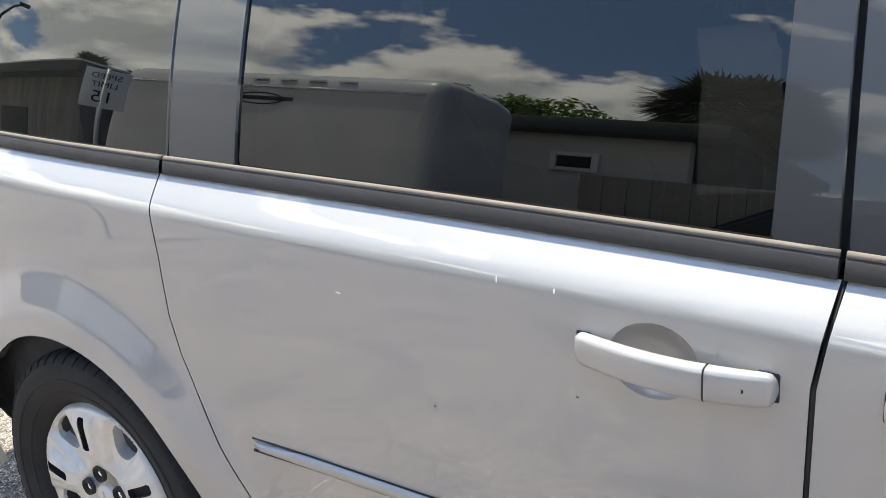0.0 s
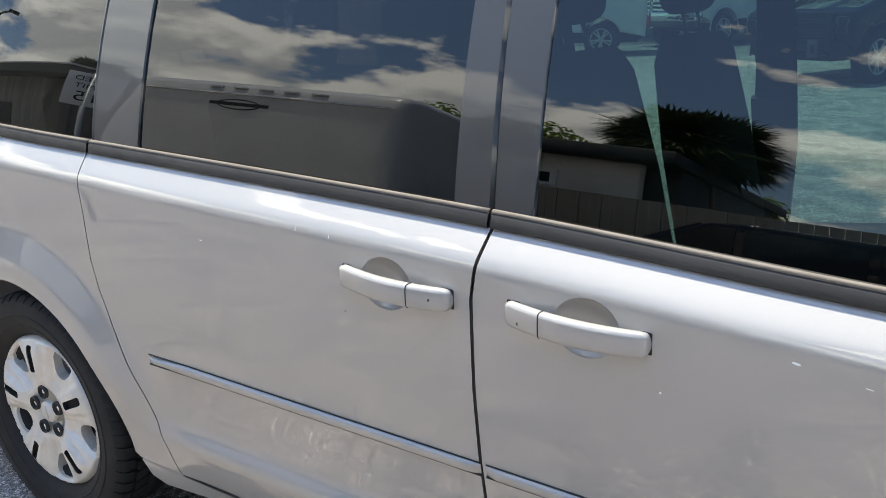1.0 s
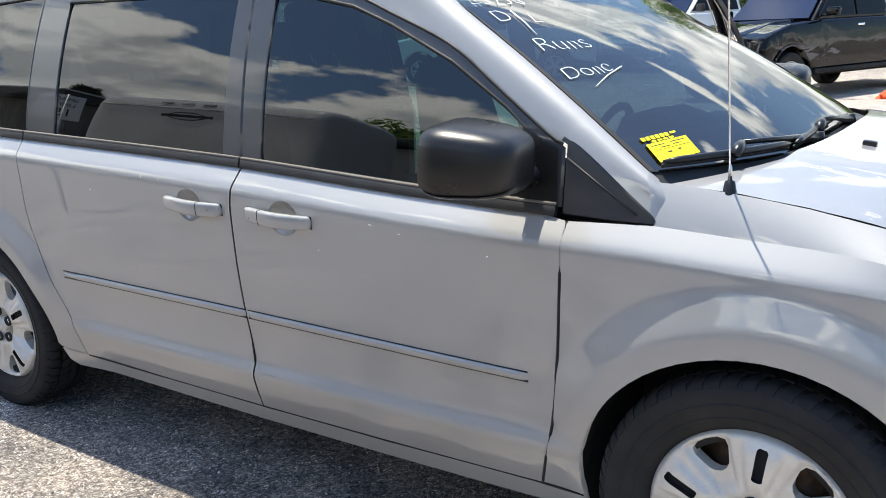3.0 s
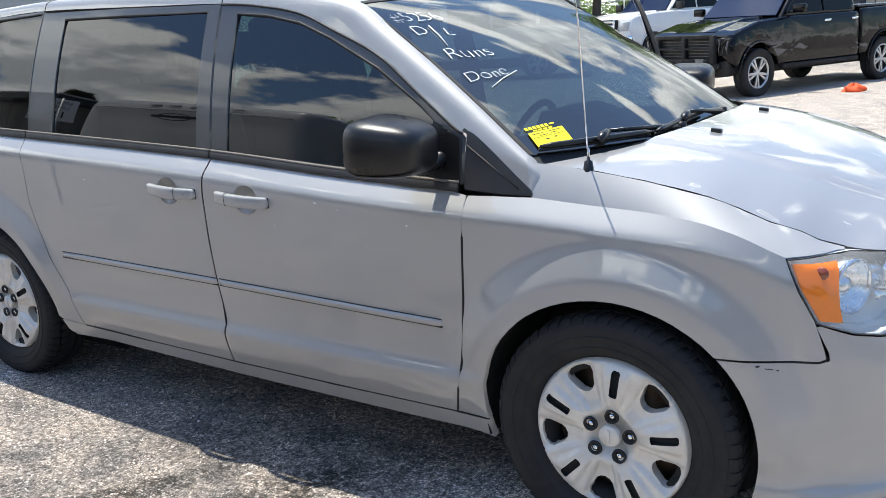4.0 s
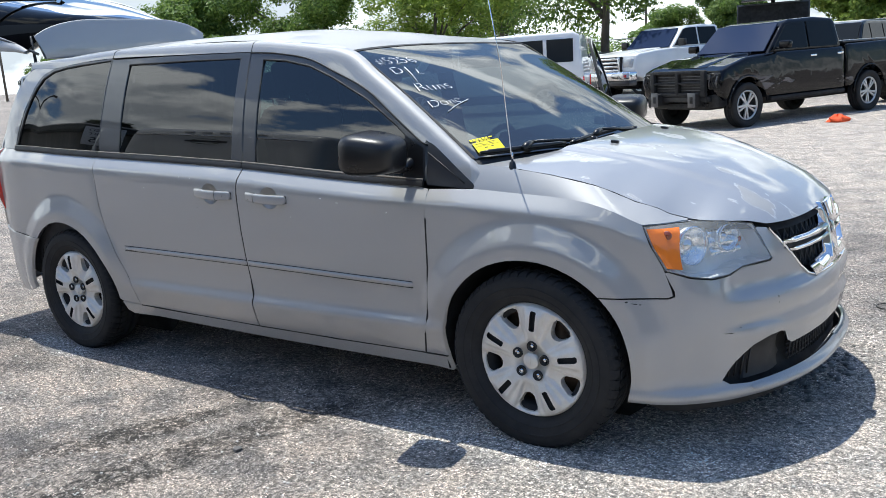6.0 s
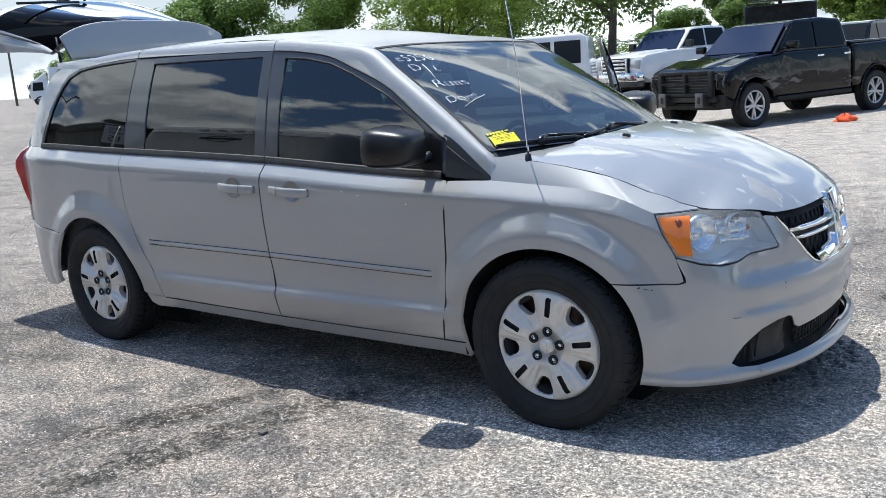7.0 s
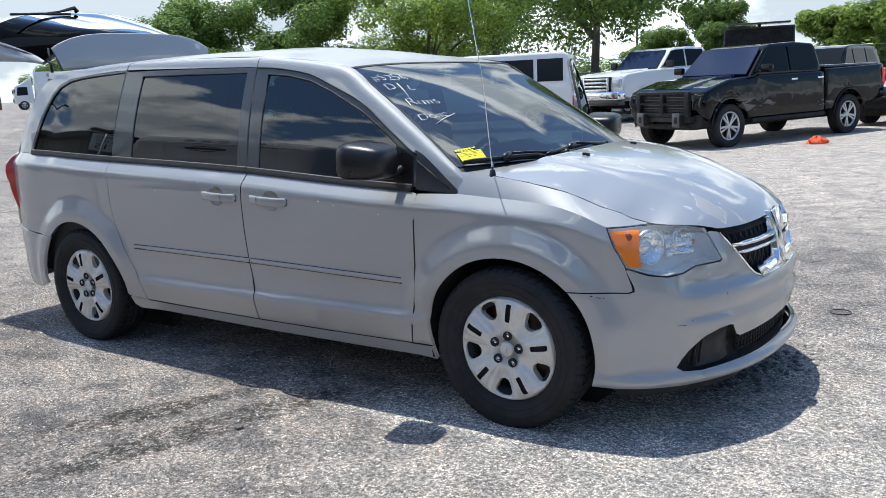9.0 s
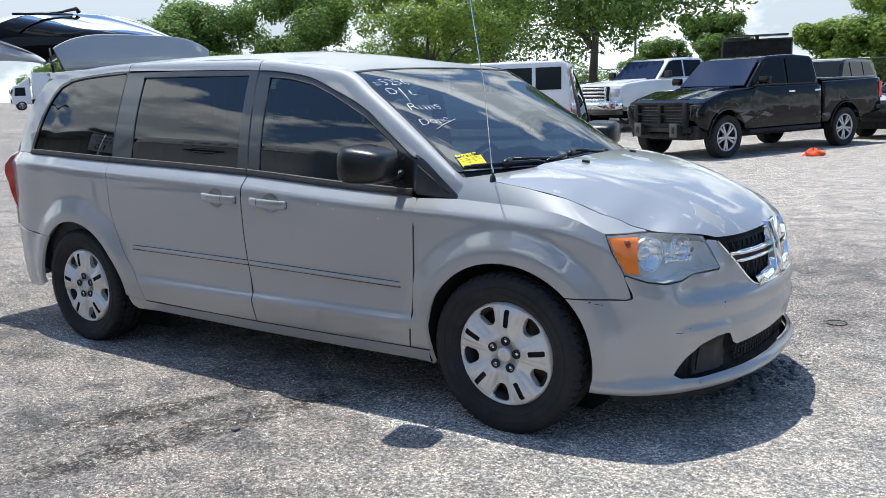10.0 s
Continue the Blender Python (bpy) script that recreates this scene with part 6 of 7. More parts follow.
def stones(name, spots, label, mat="pebble"):
    """Small angular stones, each a squashed and jittered ball."""
    bm = bmesh.new()
    bmesh.ops.create_icosphere(bm, subdivisions=1, radius=1.0)
    base = [v.co.copy() for v in bm.verts]
    tri = [[v.index for v in f.verts] for f in bm.faces]
    bm.free()
    vs, fs = [], []
    for x, y, r in spots:
        j = len(vs)
        t = Matrix.Rotation(rng.uniform(0, 6.28), 3, 'Z')
        q = (rng.uniform(0.7, 1.2), rng.uniform(0.6, 1.0), rng.uniform(0.4, 0.7))
        for b in base:
            p = t @ Vector((b.x * q[0], b.y * q[1], b.z * q[2])) * r * rng.uniform(0.8, 1.2)
            vs.append((x + p.x, y + p.y, ground_z(x, y) + r * q[2] * 0.45 + p.z))
        fs += [[i + j for i in f] for f in tri]
    tagged(part(name, mesh_of(name, vs, fs, M[mat], False)), label, "gravel", "", "stuff")


rng.seed(77)
spots = [(rng.uniform(-4.0, 5.0), rng.uniform(-3.3, 2.6), 0.0022 + 0.0062 * rng.random() ** 4) for _ in range(30000)]
spots += [(rng.uniform(-9, 9), rng.uniform(3, 19), 0.004 + 0.012 * rng.random() ** 4) for _ in range(3500)]
stones("gravel", spots, "loose pale gravel on the yard")
rubble = []
for i in range(520):
    a, b = rng.gauss(0, 0.22), rng.gauss(0, 0.10)
    rubble.append((2.28 + 0.45 * a - 0.6 * b, 0.27 + 0.85 * a + 0.6 * b, (0.004 + 0.018 * rng.random() ** 3) * math.exp(-2.0 * a * a)))
rubble += [(0.46, -1.555, 0.022), (1.35, -2.2, 0.014), (-0.9, -2.1, 0.014), (2.7, -1.2, 0.012), (-0.80, -2.12, 0.012)]
stones("rubble", rubble, "broken asphalt rubble under the bumper", "chunk")
wl_ring = thing("wire_loop", "thin dark wire loop lying on gravel", "wire", pose(2.45, 1.49, 0.004))
part("wire", tube("wire", [(0.06 * math.cos(q * 0.524), 0.06 * math.sin(q * 0.524), 0.002) for q in range(13)], 0.003, M["rubber_seal"], 5, False), wl_ring)

# ---- parked vehicles ----
M["alloy"] = metal_mat("cast_alloy", (0.55, 0.55, 0.55), 0.42)
alloy_rim = lathe("alloy_rim", [(0.236, -0.085), (0.225, -0.075), (0.215, -0.02), (0.0, 0.0)], M["dark"], 32)
alloy_hub = lathe("alloy_hub", [(0.0, -0.075), (0.04, -0.074), (0.06, -0.06), (0.065, -0.03)], M["alloy"], 20)
alloy_ring = lathe("alloy_ring", [(0.212, -0.07), (0.222, -0.088), (0.238, -0.088), (0.240, -0.07)], M["alloy"], 40)
alloy_spoke = slab("alloy_spoke", [(0.03, -0.016), (0.215, -0.022), (0.22, 0.020), (0.03, 0.012)], -0.075, -0.045, M["alloy"], 1, 0.006)


def plain_wheel(parent, x, y, r, side):
    k = r / 0.352
    wh = part("wheel", tyre_me, parent, "black tyre on a silver rim", pose(x, side * y, r, 0, 0, 0 if side < 0 else 180) @ Matrix.Scale(k, 4))
    part("alloy_rim", alloy_rim, wh)
    part("alloy_ring", alloy_ring, wh)
    part("alloy_hub", alloy_hub, wh)
    for i in range(5):
        for d in (-10, 10):
            part("alloy_spoke", alloy_spoke, wh, "", pose(0, 0, 0, 0, 72 * i + 20 + d, 0))


def flat_pane(name, pts, mat, parent, label="", depth=0.012):
    """A thin pane through corner places, its thickness along its normal."""
    p = [Vector(q) for q in pts]
    n = (p[1] - p[0]).cross(p[2] - p[0]).normalized() * depth
    m = len(p)
    vs = [q + n for q in p] + [q - n for q in p]
    fs = [tuple(range(m)), tuple(range(2 * m - 1, m - 1, -1))] + [(i, (i + 1) % m, m + (i + 1) % m, m + i) for i in range(m)]
    return part(name, mesh_of(name, vs, fs, mat, False), parent, label)


M["car_glass"] = Mat("car_glass_dark", (0.012, 0.015, 0.018), 0.05, 0.0, IOR=1.22).m


def tilt_in(z0, k):
    """Sides that lean in above z0."""
    return lambda co: (co.x, co.y * (1 - k * max(0.0, co.z - z0)), co.z)


def arch_low(cx, r, z, n=10):
    """A wheel opening cut from below, left to right."""
    return [(cx + r * math.cos(radians(180 - 180 * i / n)), z + r * math.sin(radians(180 - 180 * i / n))) for i in range(n + 1)]


# the sky's blue reflection is put into this base colour; gloss is low
M["screen_dark"] = Mat("windshield_sky_blue", (0.022, 0.034, 0.075), 0.06, 0.0, IOR=1.2).m


def pickup(label, coat, at, r=0.40, wrecked=False, z_up=0.0):
    t = thing("pickup_truck", label, "truck", at)
    f, b = 1.78, -1.78
    u = z_up
    low = 0.50 + u
    w = 0.98
    c = -0.19 if wrecked else 0.0      # a front without its bumper and grille is shorter
    ar = r + 0.10
    dz = -0.09 if wrecked else 0.0
    front = [(2.62 + c, low + 0.12), (2.66 + c, 0.86 + u), (2.60 + c, 1.14 + u + dz), (2.43 + c, 1.21 + u + dz), (1.75, 1.275 + u + 0.3 * dz), (1.02, 1.30 + u), (-1.00, 1.30 + u), (-1.00, low)] + [(f - ar - 0.05, low)] + arch_low(f, ar, r + 0.02)[1:-1] + [(f + ar + 0.05, low + 0.02)]
    part("cab_body", slab("cab_body", front, -w, w, M[coat], 1, 0.05, 3, tilt_in(0.95 + u, 0.10), 0.16), t)
    bed = [(-1.03, low + 0.02), (-1.03, 1.34 + u), (-2.98, 1.37 + u), (-3.0, low + 0.18), (-2.55, low + 0.10)] + arch_low(b, ar, r + 0.02)[1:-1] + [(b + ar + 0.05, low + 0.02)]
    part("cargo_bed", slab("cargo_bed", bed, -w, w, M[coat], 1, 0.05, 3, tilt_in(0.95 + u, 0.08), 0.2), t)
    part("bed_cover", box("bed_cover", (-2.92, -0.86, 1.36 + u), (-1.08, 0.86, 1.41 + u), M["trim"], 0.02), t, "black bed cover")
    roof_z = 1.875 + u
    cab = [(1.16, 1.27 + u), (0.60, roof_z - 0.07), (0.42, roof_z - 0.005), (-0.30, roof_z + 0.02), (-0.82, roof_z - 0.02), (-0.90, roof_z - 0.08), (-1.0, 1.27 + u)]
    part("cab_roof", slab("cab_roof", cab, -0.90, 0.90, M[coat], 1, 0.06, 3, tilt_in(1.27 + u, 0.24), 0.2), t)
    side_y = lambda z: 0.906 * (1 - 0.24 * max(0.0, z - 1.27 - u))
    for sd in (-1, 1):
        for name, q in (("front_window", [(1.02, 1.34 + u), (0.57, 1.775 + u), (0.40, 1.805 + u), (0.06, 1.812 + u), (0.06, 1.34 + u)]), ("rear_window", [(-0.02, 1.34 + u), (-0.02, 1.812 + u), (-0.74, 1.80 + u), (-0.84, 1.34 + u)])):
            flat_pane(name, [(x, sd * side_y(z), z) for x, z in (q if sd > 0 else q[::-1])], M["car_glass"], t, "dark tinted glass")
        part("side_mirror", box("side_mirror", (-0.05, -0.12, -0.07 if wrecked else -0.10), (0.06, 0.11, 0.07 if wrecked else 0.10), M["mirror_shell"] if coat == "white" else M[coat], 0.03, 3), t, "", pose(0.92, sd * 1.10, 1.42 + u))
        part("mirror_arm", box("mirror_arm", (-0.03, -0.10, -0.02), (0.03, 0.10, 0.02), M["mirror_shell"], 0.008), t, "", pose(0.92, sd * 0.96, 1.36 + u))
        for x in (-0.05, -0.85):
            part("door_handle", box("door_handle", (-0.09, -0.02, -0.02), (0.09, 0.02, 0.02), M["chrome"], 0.008), t, "", pose(x, sd * 0.955, 1.18 + u))
        for x in (1.0, 0.02, -0.96):
            part("door_gap", box("door_gap", (-0.006, -0.006, 0.62 + u), (0.006, 0.006, 1.29 + u), M["dark"]), t, "", pose(x, sd * (w - 0.012), 0, 2.0 * sd, 0, 0))
        part("tail_lamp", box("tail_lamp", (-0.05, -0.02, -0.17), (0.05, 0.03, 0.17), M["red"], 0.015), t, "", pose(-2.95, sd * 0.955, 1.12 + u))
        part("running_board", box("running_board", (-1.0, -0.05, -0.04), (1.15, 0.05, 0.04), M["dark"], 0.02), t, "", pose(0, sd * 0.93, low - 0.04))
        for x in (f, b):
            part("arch_lip", tube("arch_lip", [(x + (ar + 0.005) * math.cos(radians(q * 15 - 5)), sd * (w + 0.004), r + 0.02 + (ar + 0.005) * math.sin(radians(q * 15 - 5))) for q in range(13)], 0.018, M[coat], 6), t)
    ws = [(1.125, -0.80, 1.30 + u), (1.125, 0.80, 1.30 + u), (0.625, 0.70, roof_z - 0.09), (0.625, -0.70, roof_z - 0.09)]
    flat_pane("windshield", [(x + 0.03, y, z + 0.02) for x, y, z in ws], M["screen_dark"], t, "dark windshield")
    part("wiper", tube("wiper", [(1.13, -0.55, 1.315 + u), (1.11, 0.0, 1.345 + u), (1.12, 0.2, 1.33 + u)], 0.012, M["dark"], 6), t)
    part("underbody", box("underbody", (-2.9, -0.55, 0.34 + u * 0.6), (2.3, 0.55, 0.75 + u), M["dark"], 0.04), t)
    for x in (f, b):
        part("axle", tube("axle", [(x, -0.8, r), (x, 0.8, r)], 0.06, M["dark"], 8), t)
        for sd in (-1, 1):
            plain_wheel(t, x, 0.87, r, sd)
    hood = [(1.0, 1.26 + u), (1.0, 1.325 + u), (1.6, 1.315 + u + 0.2 * dz), (2.25 + c, 1.265 + u + dz), (2.48 + c, 1.20 + u + dz), (2.54 + c, 1.10 + u + dz)]
    part("hood_bulge", slab("hood_bulge", hood, -0.50, 0.50, M[coat], 1, 0.05, 3), t)
    part("hood_gap", box("hood_gap", (-0.006, -0.86, -0.006), (0.006, 0.86, 0.006), M["dark"]), t, "", pose(1.04, 0, 1.30 + u))
    if wrecked:
        part("radiator", box("radiator", (2.30, -0.60, 0.60), (2.478, 0.60, 1.03), M["dark"], 0.02), t, "bare black radiator")
        for i in range(7):
            part("radiator_fin", box("radiator_fin", (2.478, -0.55, 0.655 + 0.05 * i), (2.486, 0.55, 0.668 + 0.05 * i), M["trim"]), t)
        for z, h in ((0.64, 0.035), (0.84, 0.02), (1.04, 0.03)):
            part("grille_rail", box("grille_rail", (2.47, -0.64, z - h), (2.56, 0.64, z + h), M["dark"], 0.014), t, "black plastic grille frame")
        for y, h in ((-0.62, 0.05), (0.0, 0.035), (0.62, 0.05)):
            part("grille_post", box("grille_post", (2.475, y - h, 0.60), (2.565, y + h, 1.06), M["dark"], 0.014), t, "black plastic grille frame")
        for sd in (-1, 1):
            # no hole is cut: a dark block paints the shade inside the opening
            part("lamp_cavity", box("lamp_cavity", (2.20, sd * 0.80 - 0.13, 0.72), (2.468, sd * 0.80 + 0.13, 1.0), M["dark"], 0.02), t, "dark block put in for the shade of an empty headlamp opening")
            for q, (y0, z0, y1, z1, r1) in enumerate(((0.70, 0.74, 0.74, 0.99, 0.014), (0.78, 0.72, 0.86, 0.95, 0.010), (0.70, 0.90, 0.92, 0.94, 0.016), (0.88, 0.76, 0.90, 0.98, 0.018), (0.74, 0.82, 0.84, 0.98, 0.008), (0.68, 0.99, 0.93, 0.96, 0.013))):
                part("lamp_bracket", tube("lamp_bracket", [(2.475, sd * y0, z0), (2.50 + 0.02 * (q % 2), sd * (y0 + y1) / 2, (z0 + z1) / 2 + 0.03 * (q % 3 - 1)), (2.475, sd * y1, z1)], r1, M["trim"] if q % 3 == 0 else M["matt"], 6), t)
            part("bracket_plate", box("bracket_plate", (2.47, sd * 0.79 - 0.04, 0.82), (2.50, sd * 0.79 + 0.05, 0.92), M["trim"], 0.01), t, "", pose(0, 0, 0, 6 * sd, 0, 0))
            horn = part("frame_horn", box("frame_horn", (2.30, sd * 0.46 - 0.075, 0.44), (2.66, sd * 0.46 + 0.075, 0.66), M["matt"], 0.015), t, "dark steel frame horn")
            part("horn_flange", box("horn_flange", (2.655, sd * 0.46 - 0.09, 0.42), (2.672, sd * 0.46 + 0.09, 0.68), M["trim"], 0.006), horn)
            # a dark plate on the flange stands in for the slot's shaded depth
            part("horn_slot", box("horn_slot", (2.668, sd * 0.46 - 0.035, 0.49), (2.676, sd * 0.46 + 0.035, 0.61), M["dark"], 0.002), horn)
            part("hanging_wire", tube("hanging_wire", [(2.50, sd * 0.66, 0.70), (2.53, sd * 0.70, 0.52), (2.51, sd * 0.62, 0.40), (2.50, sd * 0.56, 0.47)], 0.011, M["dark"], 6), t)
            part("fender_liner", box("fender_liner", (2.16, sd * 0.80 - 0.14, 0.46), (2.40, sd * 0.80 + 0.12, 0.74), M["dark"], 0.05), t, "torn black fender liner", pose(0, 0, 0, 4 * sd, 3, 0))
        part("cross_member", box("cross_member", (2.40, -0.72, 0.50), (2.52, 0.72, 0.60), M["matt"], 0.02), t)
        part("valance", box("valance", (2.10, -0.74, 0.36), (2.40, 0.74, 0.48), M["dark"], 0.05), t)
    else:
        part("grille", box("grille", (2.60, -0.52, 0.74 + u), (2.72, 0.52, 1.14 + u), M["dark"], 0.03), t)
        for z in (0.78, 0.88, 0.98, 1.08):
            part("grille_bar", box("grille_bar", (2.70, -0.50, z - 0.03 + u), (2.75, 0.50, z + 0.03 + u), M["chrome"], 0.012), t, "chrome bar")
        for y in (-0.5, 0.44):
            part("grille_post", box("grille_post", (2.70, y, 0.74 + u), (2.755, y + 0.06, 1.13 + u), M["chrome"], 0.012), t)
        for sd in (-1, 1):
            part("headlamp", box("headlamp", (2.52, sd * 0.74 - 0.18, 0.84 + u), (2.69, sd * 0.74 + 0.18, 1.08 + u), M["lens_solid"], 0.03), t, "clear headlamp")
        part("front_bumper", box("front_bumper", (2.55, -1.0, 0.50 + u), (2.86, 1.0, 0.74 + u), M["chrome"], 0.05, 3), t, "chrome bumper")
        part("air_dam", box("air_dam", (2.5, -0.92, 0.36 + u), (2.80, 0.92, 0.50 + u), M["trim"], 0.03), t)
    return t


M["lens_solid"] = Mat("lamp_glass", (0.55, 0.56, 0.56), 0.08, 0.3, Coat_Weight=1.0).m
yaw_ram = math.degrees(math.atan2(-3.2, -1.423))
cx, cy = (-1.49 - 0.065) / 2, (12.43 + 15.63) / 2
lx, ly = 0.914, -0.406
pickup("black pickup with its front grille and lamps stripped off", "scraped", pose(cx - lx * 0.95, cy - ly * 0.95, 0, 0, 0, yaw_ram), 0.395, True)
pickup("white pickup with a chrome grille and bumper", "white", pose(-6.75, 23.0, 0, 0, 0, -112) @ Matrix.Scale(1.06, 4), 0.40, False, 0.12)


def wagon(name, label, coat, at, length=4.8, h=1.72, w=0.95, tail=0.3):
    """A closed car: SUV, hatchback or wagon."""
    t = thing(name, label, "car", at)
    hf = length / 2
    f, b, r = hf - 0.92, -hf + 0.98, 0.36
    low = 0.34
    lower = [(hf - 0.05, low + 0.05), (hf, 0.62), (hf - 0.12, 0.86), (hf - 1.25, 1.02), (-hf + 0.05, 1.06), (-hf, 0.60), (-hf + 0.1, low)] + arch_low(b, 0.42, r)[1:-1] + [(0, low - 0.02)] + arch_low(f, 0.42, r)[1:-1]
    part("body", slab("body", lower, -w, w, M[coat], 1, 0.06, 3, tilt_in(0.8, 0.12), 0.2), t)
    cabin = [(hf - 1.15, 0.98), (hf - 1.95, h - 0.06), (hf - 2.3, h), (-hf + 0.8, h - 0.02), (-hf + 0.35, h - 0.10), (-hf + 0.10, 1.0)]
    part("cabin", slab("cabin", cabin, -w + 0.06, w - 0.06, M[coat], 1, 0.05, 3, tilt_in(1.0, 0.26), 0.2), t)
    sy = lambda z: (w - 0.054) * (1 - 0.26 * max(0, z - 1.0))
    x0 = hf - 1.35
    for sd in (-1, 1):
        for q in ([(x0, 1.06), (hf - 1.98, h - 0.13), (0.1, h - 0.10), (0.1, 1.06)], [(0.02, 1.06), (0.02, h - 0.10), (-0.95, h - 0.11), (-0.95, 1.08)], [(-1.03, 1.08), (-1.03, h - 0.11), (-hf + 0.75, h - 0.14), (-hf + 0.42, 1.10)]):
            flat_pane("side_window", [(x, sd * sy(z), z) for x, z in (q if sd > 0 else q[::-1])], M["car_glass"], t, "dark tinted glass")
        part("headlamp", box("headlamp", (hf - 0.30, sd * 0.68 - 0.16, 0.66), (hf - 0.03, sd * 0.68 + 0.16, 0.80), M["lens_solid"], 0.04, 3), t)
        part("tail_lamp", box("tail_lamp", (-hf - 0.005, sd * 0.74 - 0.12, 0.82), (-hf + 0.12, sd * 0.74 + 0.12, 1.02), M["red"], 0.03), t)
        part("side_mirror", box("side_mirror", (-0.05, -0.09, -0.07), (0.05, 0.09, 0.07), M[coat], 0.03), t, "", pose(x0 - 0.05, sd * (w + 0.06), 1.08))
        for x in (f, b):
            plain_wheel(t, x, w - 0.10, r, sd)
    ya = (w - 0.16)
    flat_pane("windshield", [(hf - 1.20 + 0.03, -ya, 1.02), (hf - 1.20 + 0.03, ya, 1.02), (hf - 1.90 + 0.03, ya * 0.86, h - 0.09), (hf - 1.90 + 0.03, -ya * 0.86, h - 0.09)], M["car_glass"], t, "dark windshield")
    flat_pane("rear_glass", [(-hf + 0.13, ya, 1.10), (-hf + 0.13, -ya, 1.10), (-hf + 0.33, -ya * 0.86, h - 0.14), (-hf + 0.33, ya * 0.86, h - 0.14)], M["car_glass"], t, "dark rear glass")
    part("underbody", box("underbody", (-hf + 0.2, -0.6, 0.22), (hf - 0.2, 0.6, 0.5), M["dark"], 0.04), t)
    part("front_grille", box("front_grille", (hf - 0.08, -0.45, 0.46), (hf + 0.012, 0.45, 0.66), M["dark"], 0.03), t)
    return t


wagon("parked_suv", "dark grey sport utility car beside a pickup", "navy", pose(0.45, 27.0, 0, 0, 0, -112), 4.9, 1.62)
wagon("parked_car", "dark blue-grey car parked beside a pickup", "navy", pose(1.25, 19.5, 0, 0, 0, -114), 4.6, 1.5)
wagon("parked_suv", "dark sport utility car beside trucks", "black", pose(-2.4, 25.5, 0, 0, 0, -100), 4.9, 1.9)
wagon("parked_car", "dark car parked beyond trucks near trees", "navy", pose(*polar(113.5, 33)[:2], 0, 0, 0, -20), 4.7, 1.5)


def passenger_van(label, at):
    t = thing("passenger_van", label, "van", at)
    prof = [(2.75, 0.45), (2.80, 0.85), (2.70, 1.10), (1.95, 1.22), (1.30, 2.02), (1.05, 2.10), (-2.55, 2.10), (-2.70, 2.0), (-2.80, 1.0), (-2.78, 0.42)] + arch_low(-1.75, 0.46, 0.40)[1:-1] + arch_low(1.75, 0.46, 0.40)[1:-1]
    part("body", slab("body", prof, -0.99, 0.99, M["white"], 1, 0.07, 3, tilt_in(1.1, 0.11), 0.25), t)
    sy = lambda z: 0.996 * (1 - 0.11 * max(0, z - 1.1))
    for sd in (-1, 1):
        for x0, x1 in ((1.55, 0.75), (0.55, -0.55), (-0.65, -1.75), (-1.85, -2.55)):
            q = [(x0, 1.32), (x0 - (0.5 if x0 > 1 else 0), 1.92), (x1, 1.92), (x1, 1.32)]
            flat_pane("side_window", [(x, sd * sy(z), z) for x, z in (q if sd > 0 else q[::-1])], M["car_glass"], t, "dark tinted glass")
        for x in (1.75, -1.75):
            plain_wheel(t, x, 0.86, 0.38, sd)
        part("tail_lamp", box("tail_lamp", (-2.82, sd * 0.88 - 0.06, 0.62), (-2.74, sd * 0.88 + 0.06, 0.92), M["red"], 0.02), t)
    flat_pane("windshield", [(1.93, -0.80, 1.27), (1.93, 0.80, 1.27), (1.36, 0.74, 1.98), (1.36, -0.74, 1.98)], M["car_glass"], t)
    part("rear_bumper", box("rear_bumper", (-2.92, -0.95, 0.42), (-2.74, 0.95, 0.6), M["trim"], 0.03), t)
    part("underbody", box("underbody", (-2.6, -0.7, 0.3), (2.6, 0.7, 0.6), M["dark"], 0.04), t)
    return t


passenger_van("white passenger van with dark tinted windows", pose(-10.2, 17.5, 0, 0, 0, 200))


def cab_over_truck(label, at):
    t = thing("box_truck", label, "truck", at)
    cab = [(2.75, 0.55), (2.82, 1.15), (2.50, 2.20), (2.35, 2.28), (1.15, 2.28), (1.12, 0.55)]
    part("cab", slab("cab", cab, -0.95, 0.95, M["white"], 1, 0.06, 3, tilt_in(1.2, 0.06), 0.3), t, "white cab")
    part("cargo_box", box("cargo_box", (-3.3, -1.12, 0.95), (0.95, 1.12, 3.35), M["white"], 0.04), t, "white cargo box")
    part("wind_deflector", slab("wind_deflector", [(2.2, 2.28), (1.2, 2.95), (1.15, 2.28)], -0.85, 0.85, M["white"], 1, 0.03), t)
    flat_pane("windshield", [(2.80, -0.82, 1.35), (2.80, 0.82, 1.35), (2.56, 0.80, 2.08), (2.56, -0.80, 2.08)], M["car_glass"], t)
    for sd in (-1, 1):
        q = [(2.55, 1.30), (2.42, 2.05), (1.6, 2.05), (1.6, 1.30)]
        flat_pane("side_window", [(x, sd * (0.955 - 0.057 * max(0, z - 1.2)), z) for x, z in (q if sd > 0 else q[::-1])], M["car_glass"], t)
        for x in (2.0, -1.9):
            plain_wheel(t, x, 0.85, 0.40, sd)
        part("side_mirror", box("side_mirror", (-0.05, -0.08, -0.2), (0.05, 0.08, 0.2), M["mirror_shell"], 0.02), t, "", pose(2.75, sd * 1.15, 1.7))
    part("front_grille", box("front_grille", (2.76, -0.6, 0.7), (2.83, 0.6, 1.0), M["dark"], 0.02), t)
    part("frame_rail", box("frame_rail", (-3.2, -0.5, 0.5), (1.2, 0.5, 0.95), M["dark"], 0.03), t)
    return t


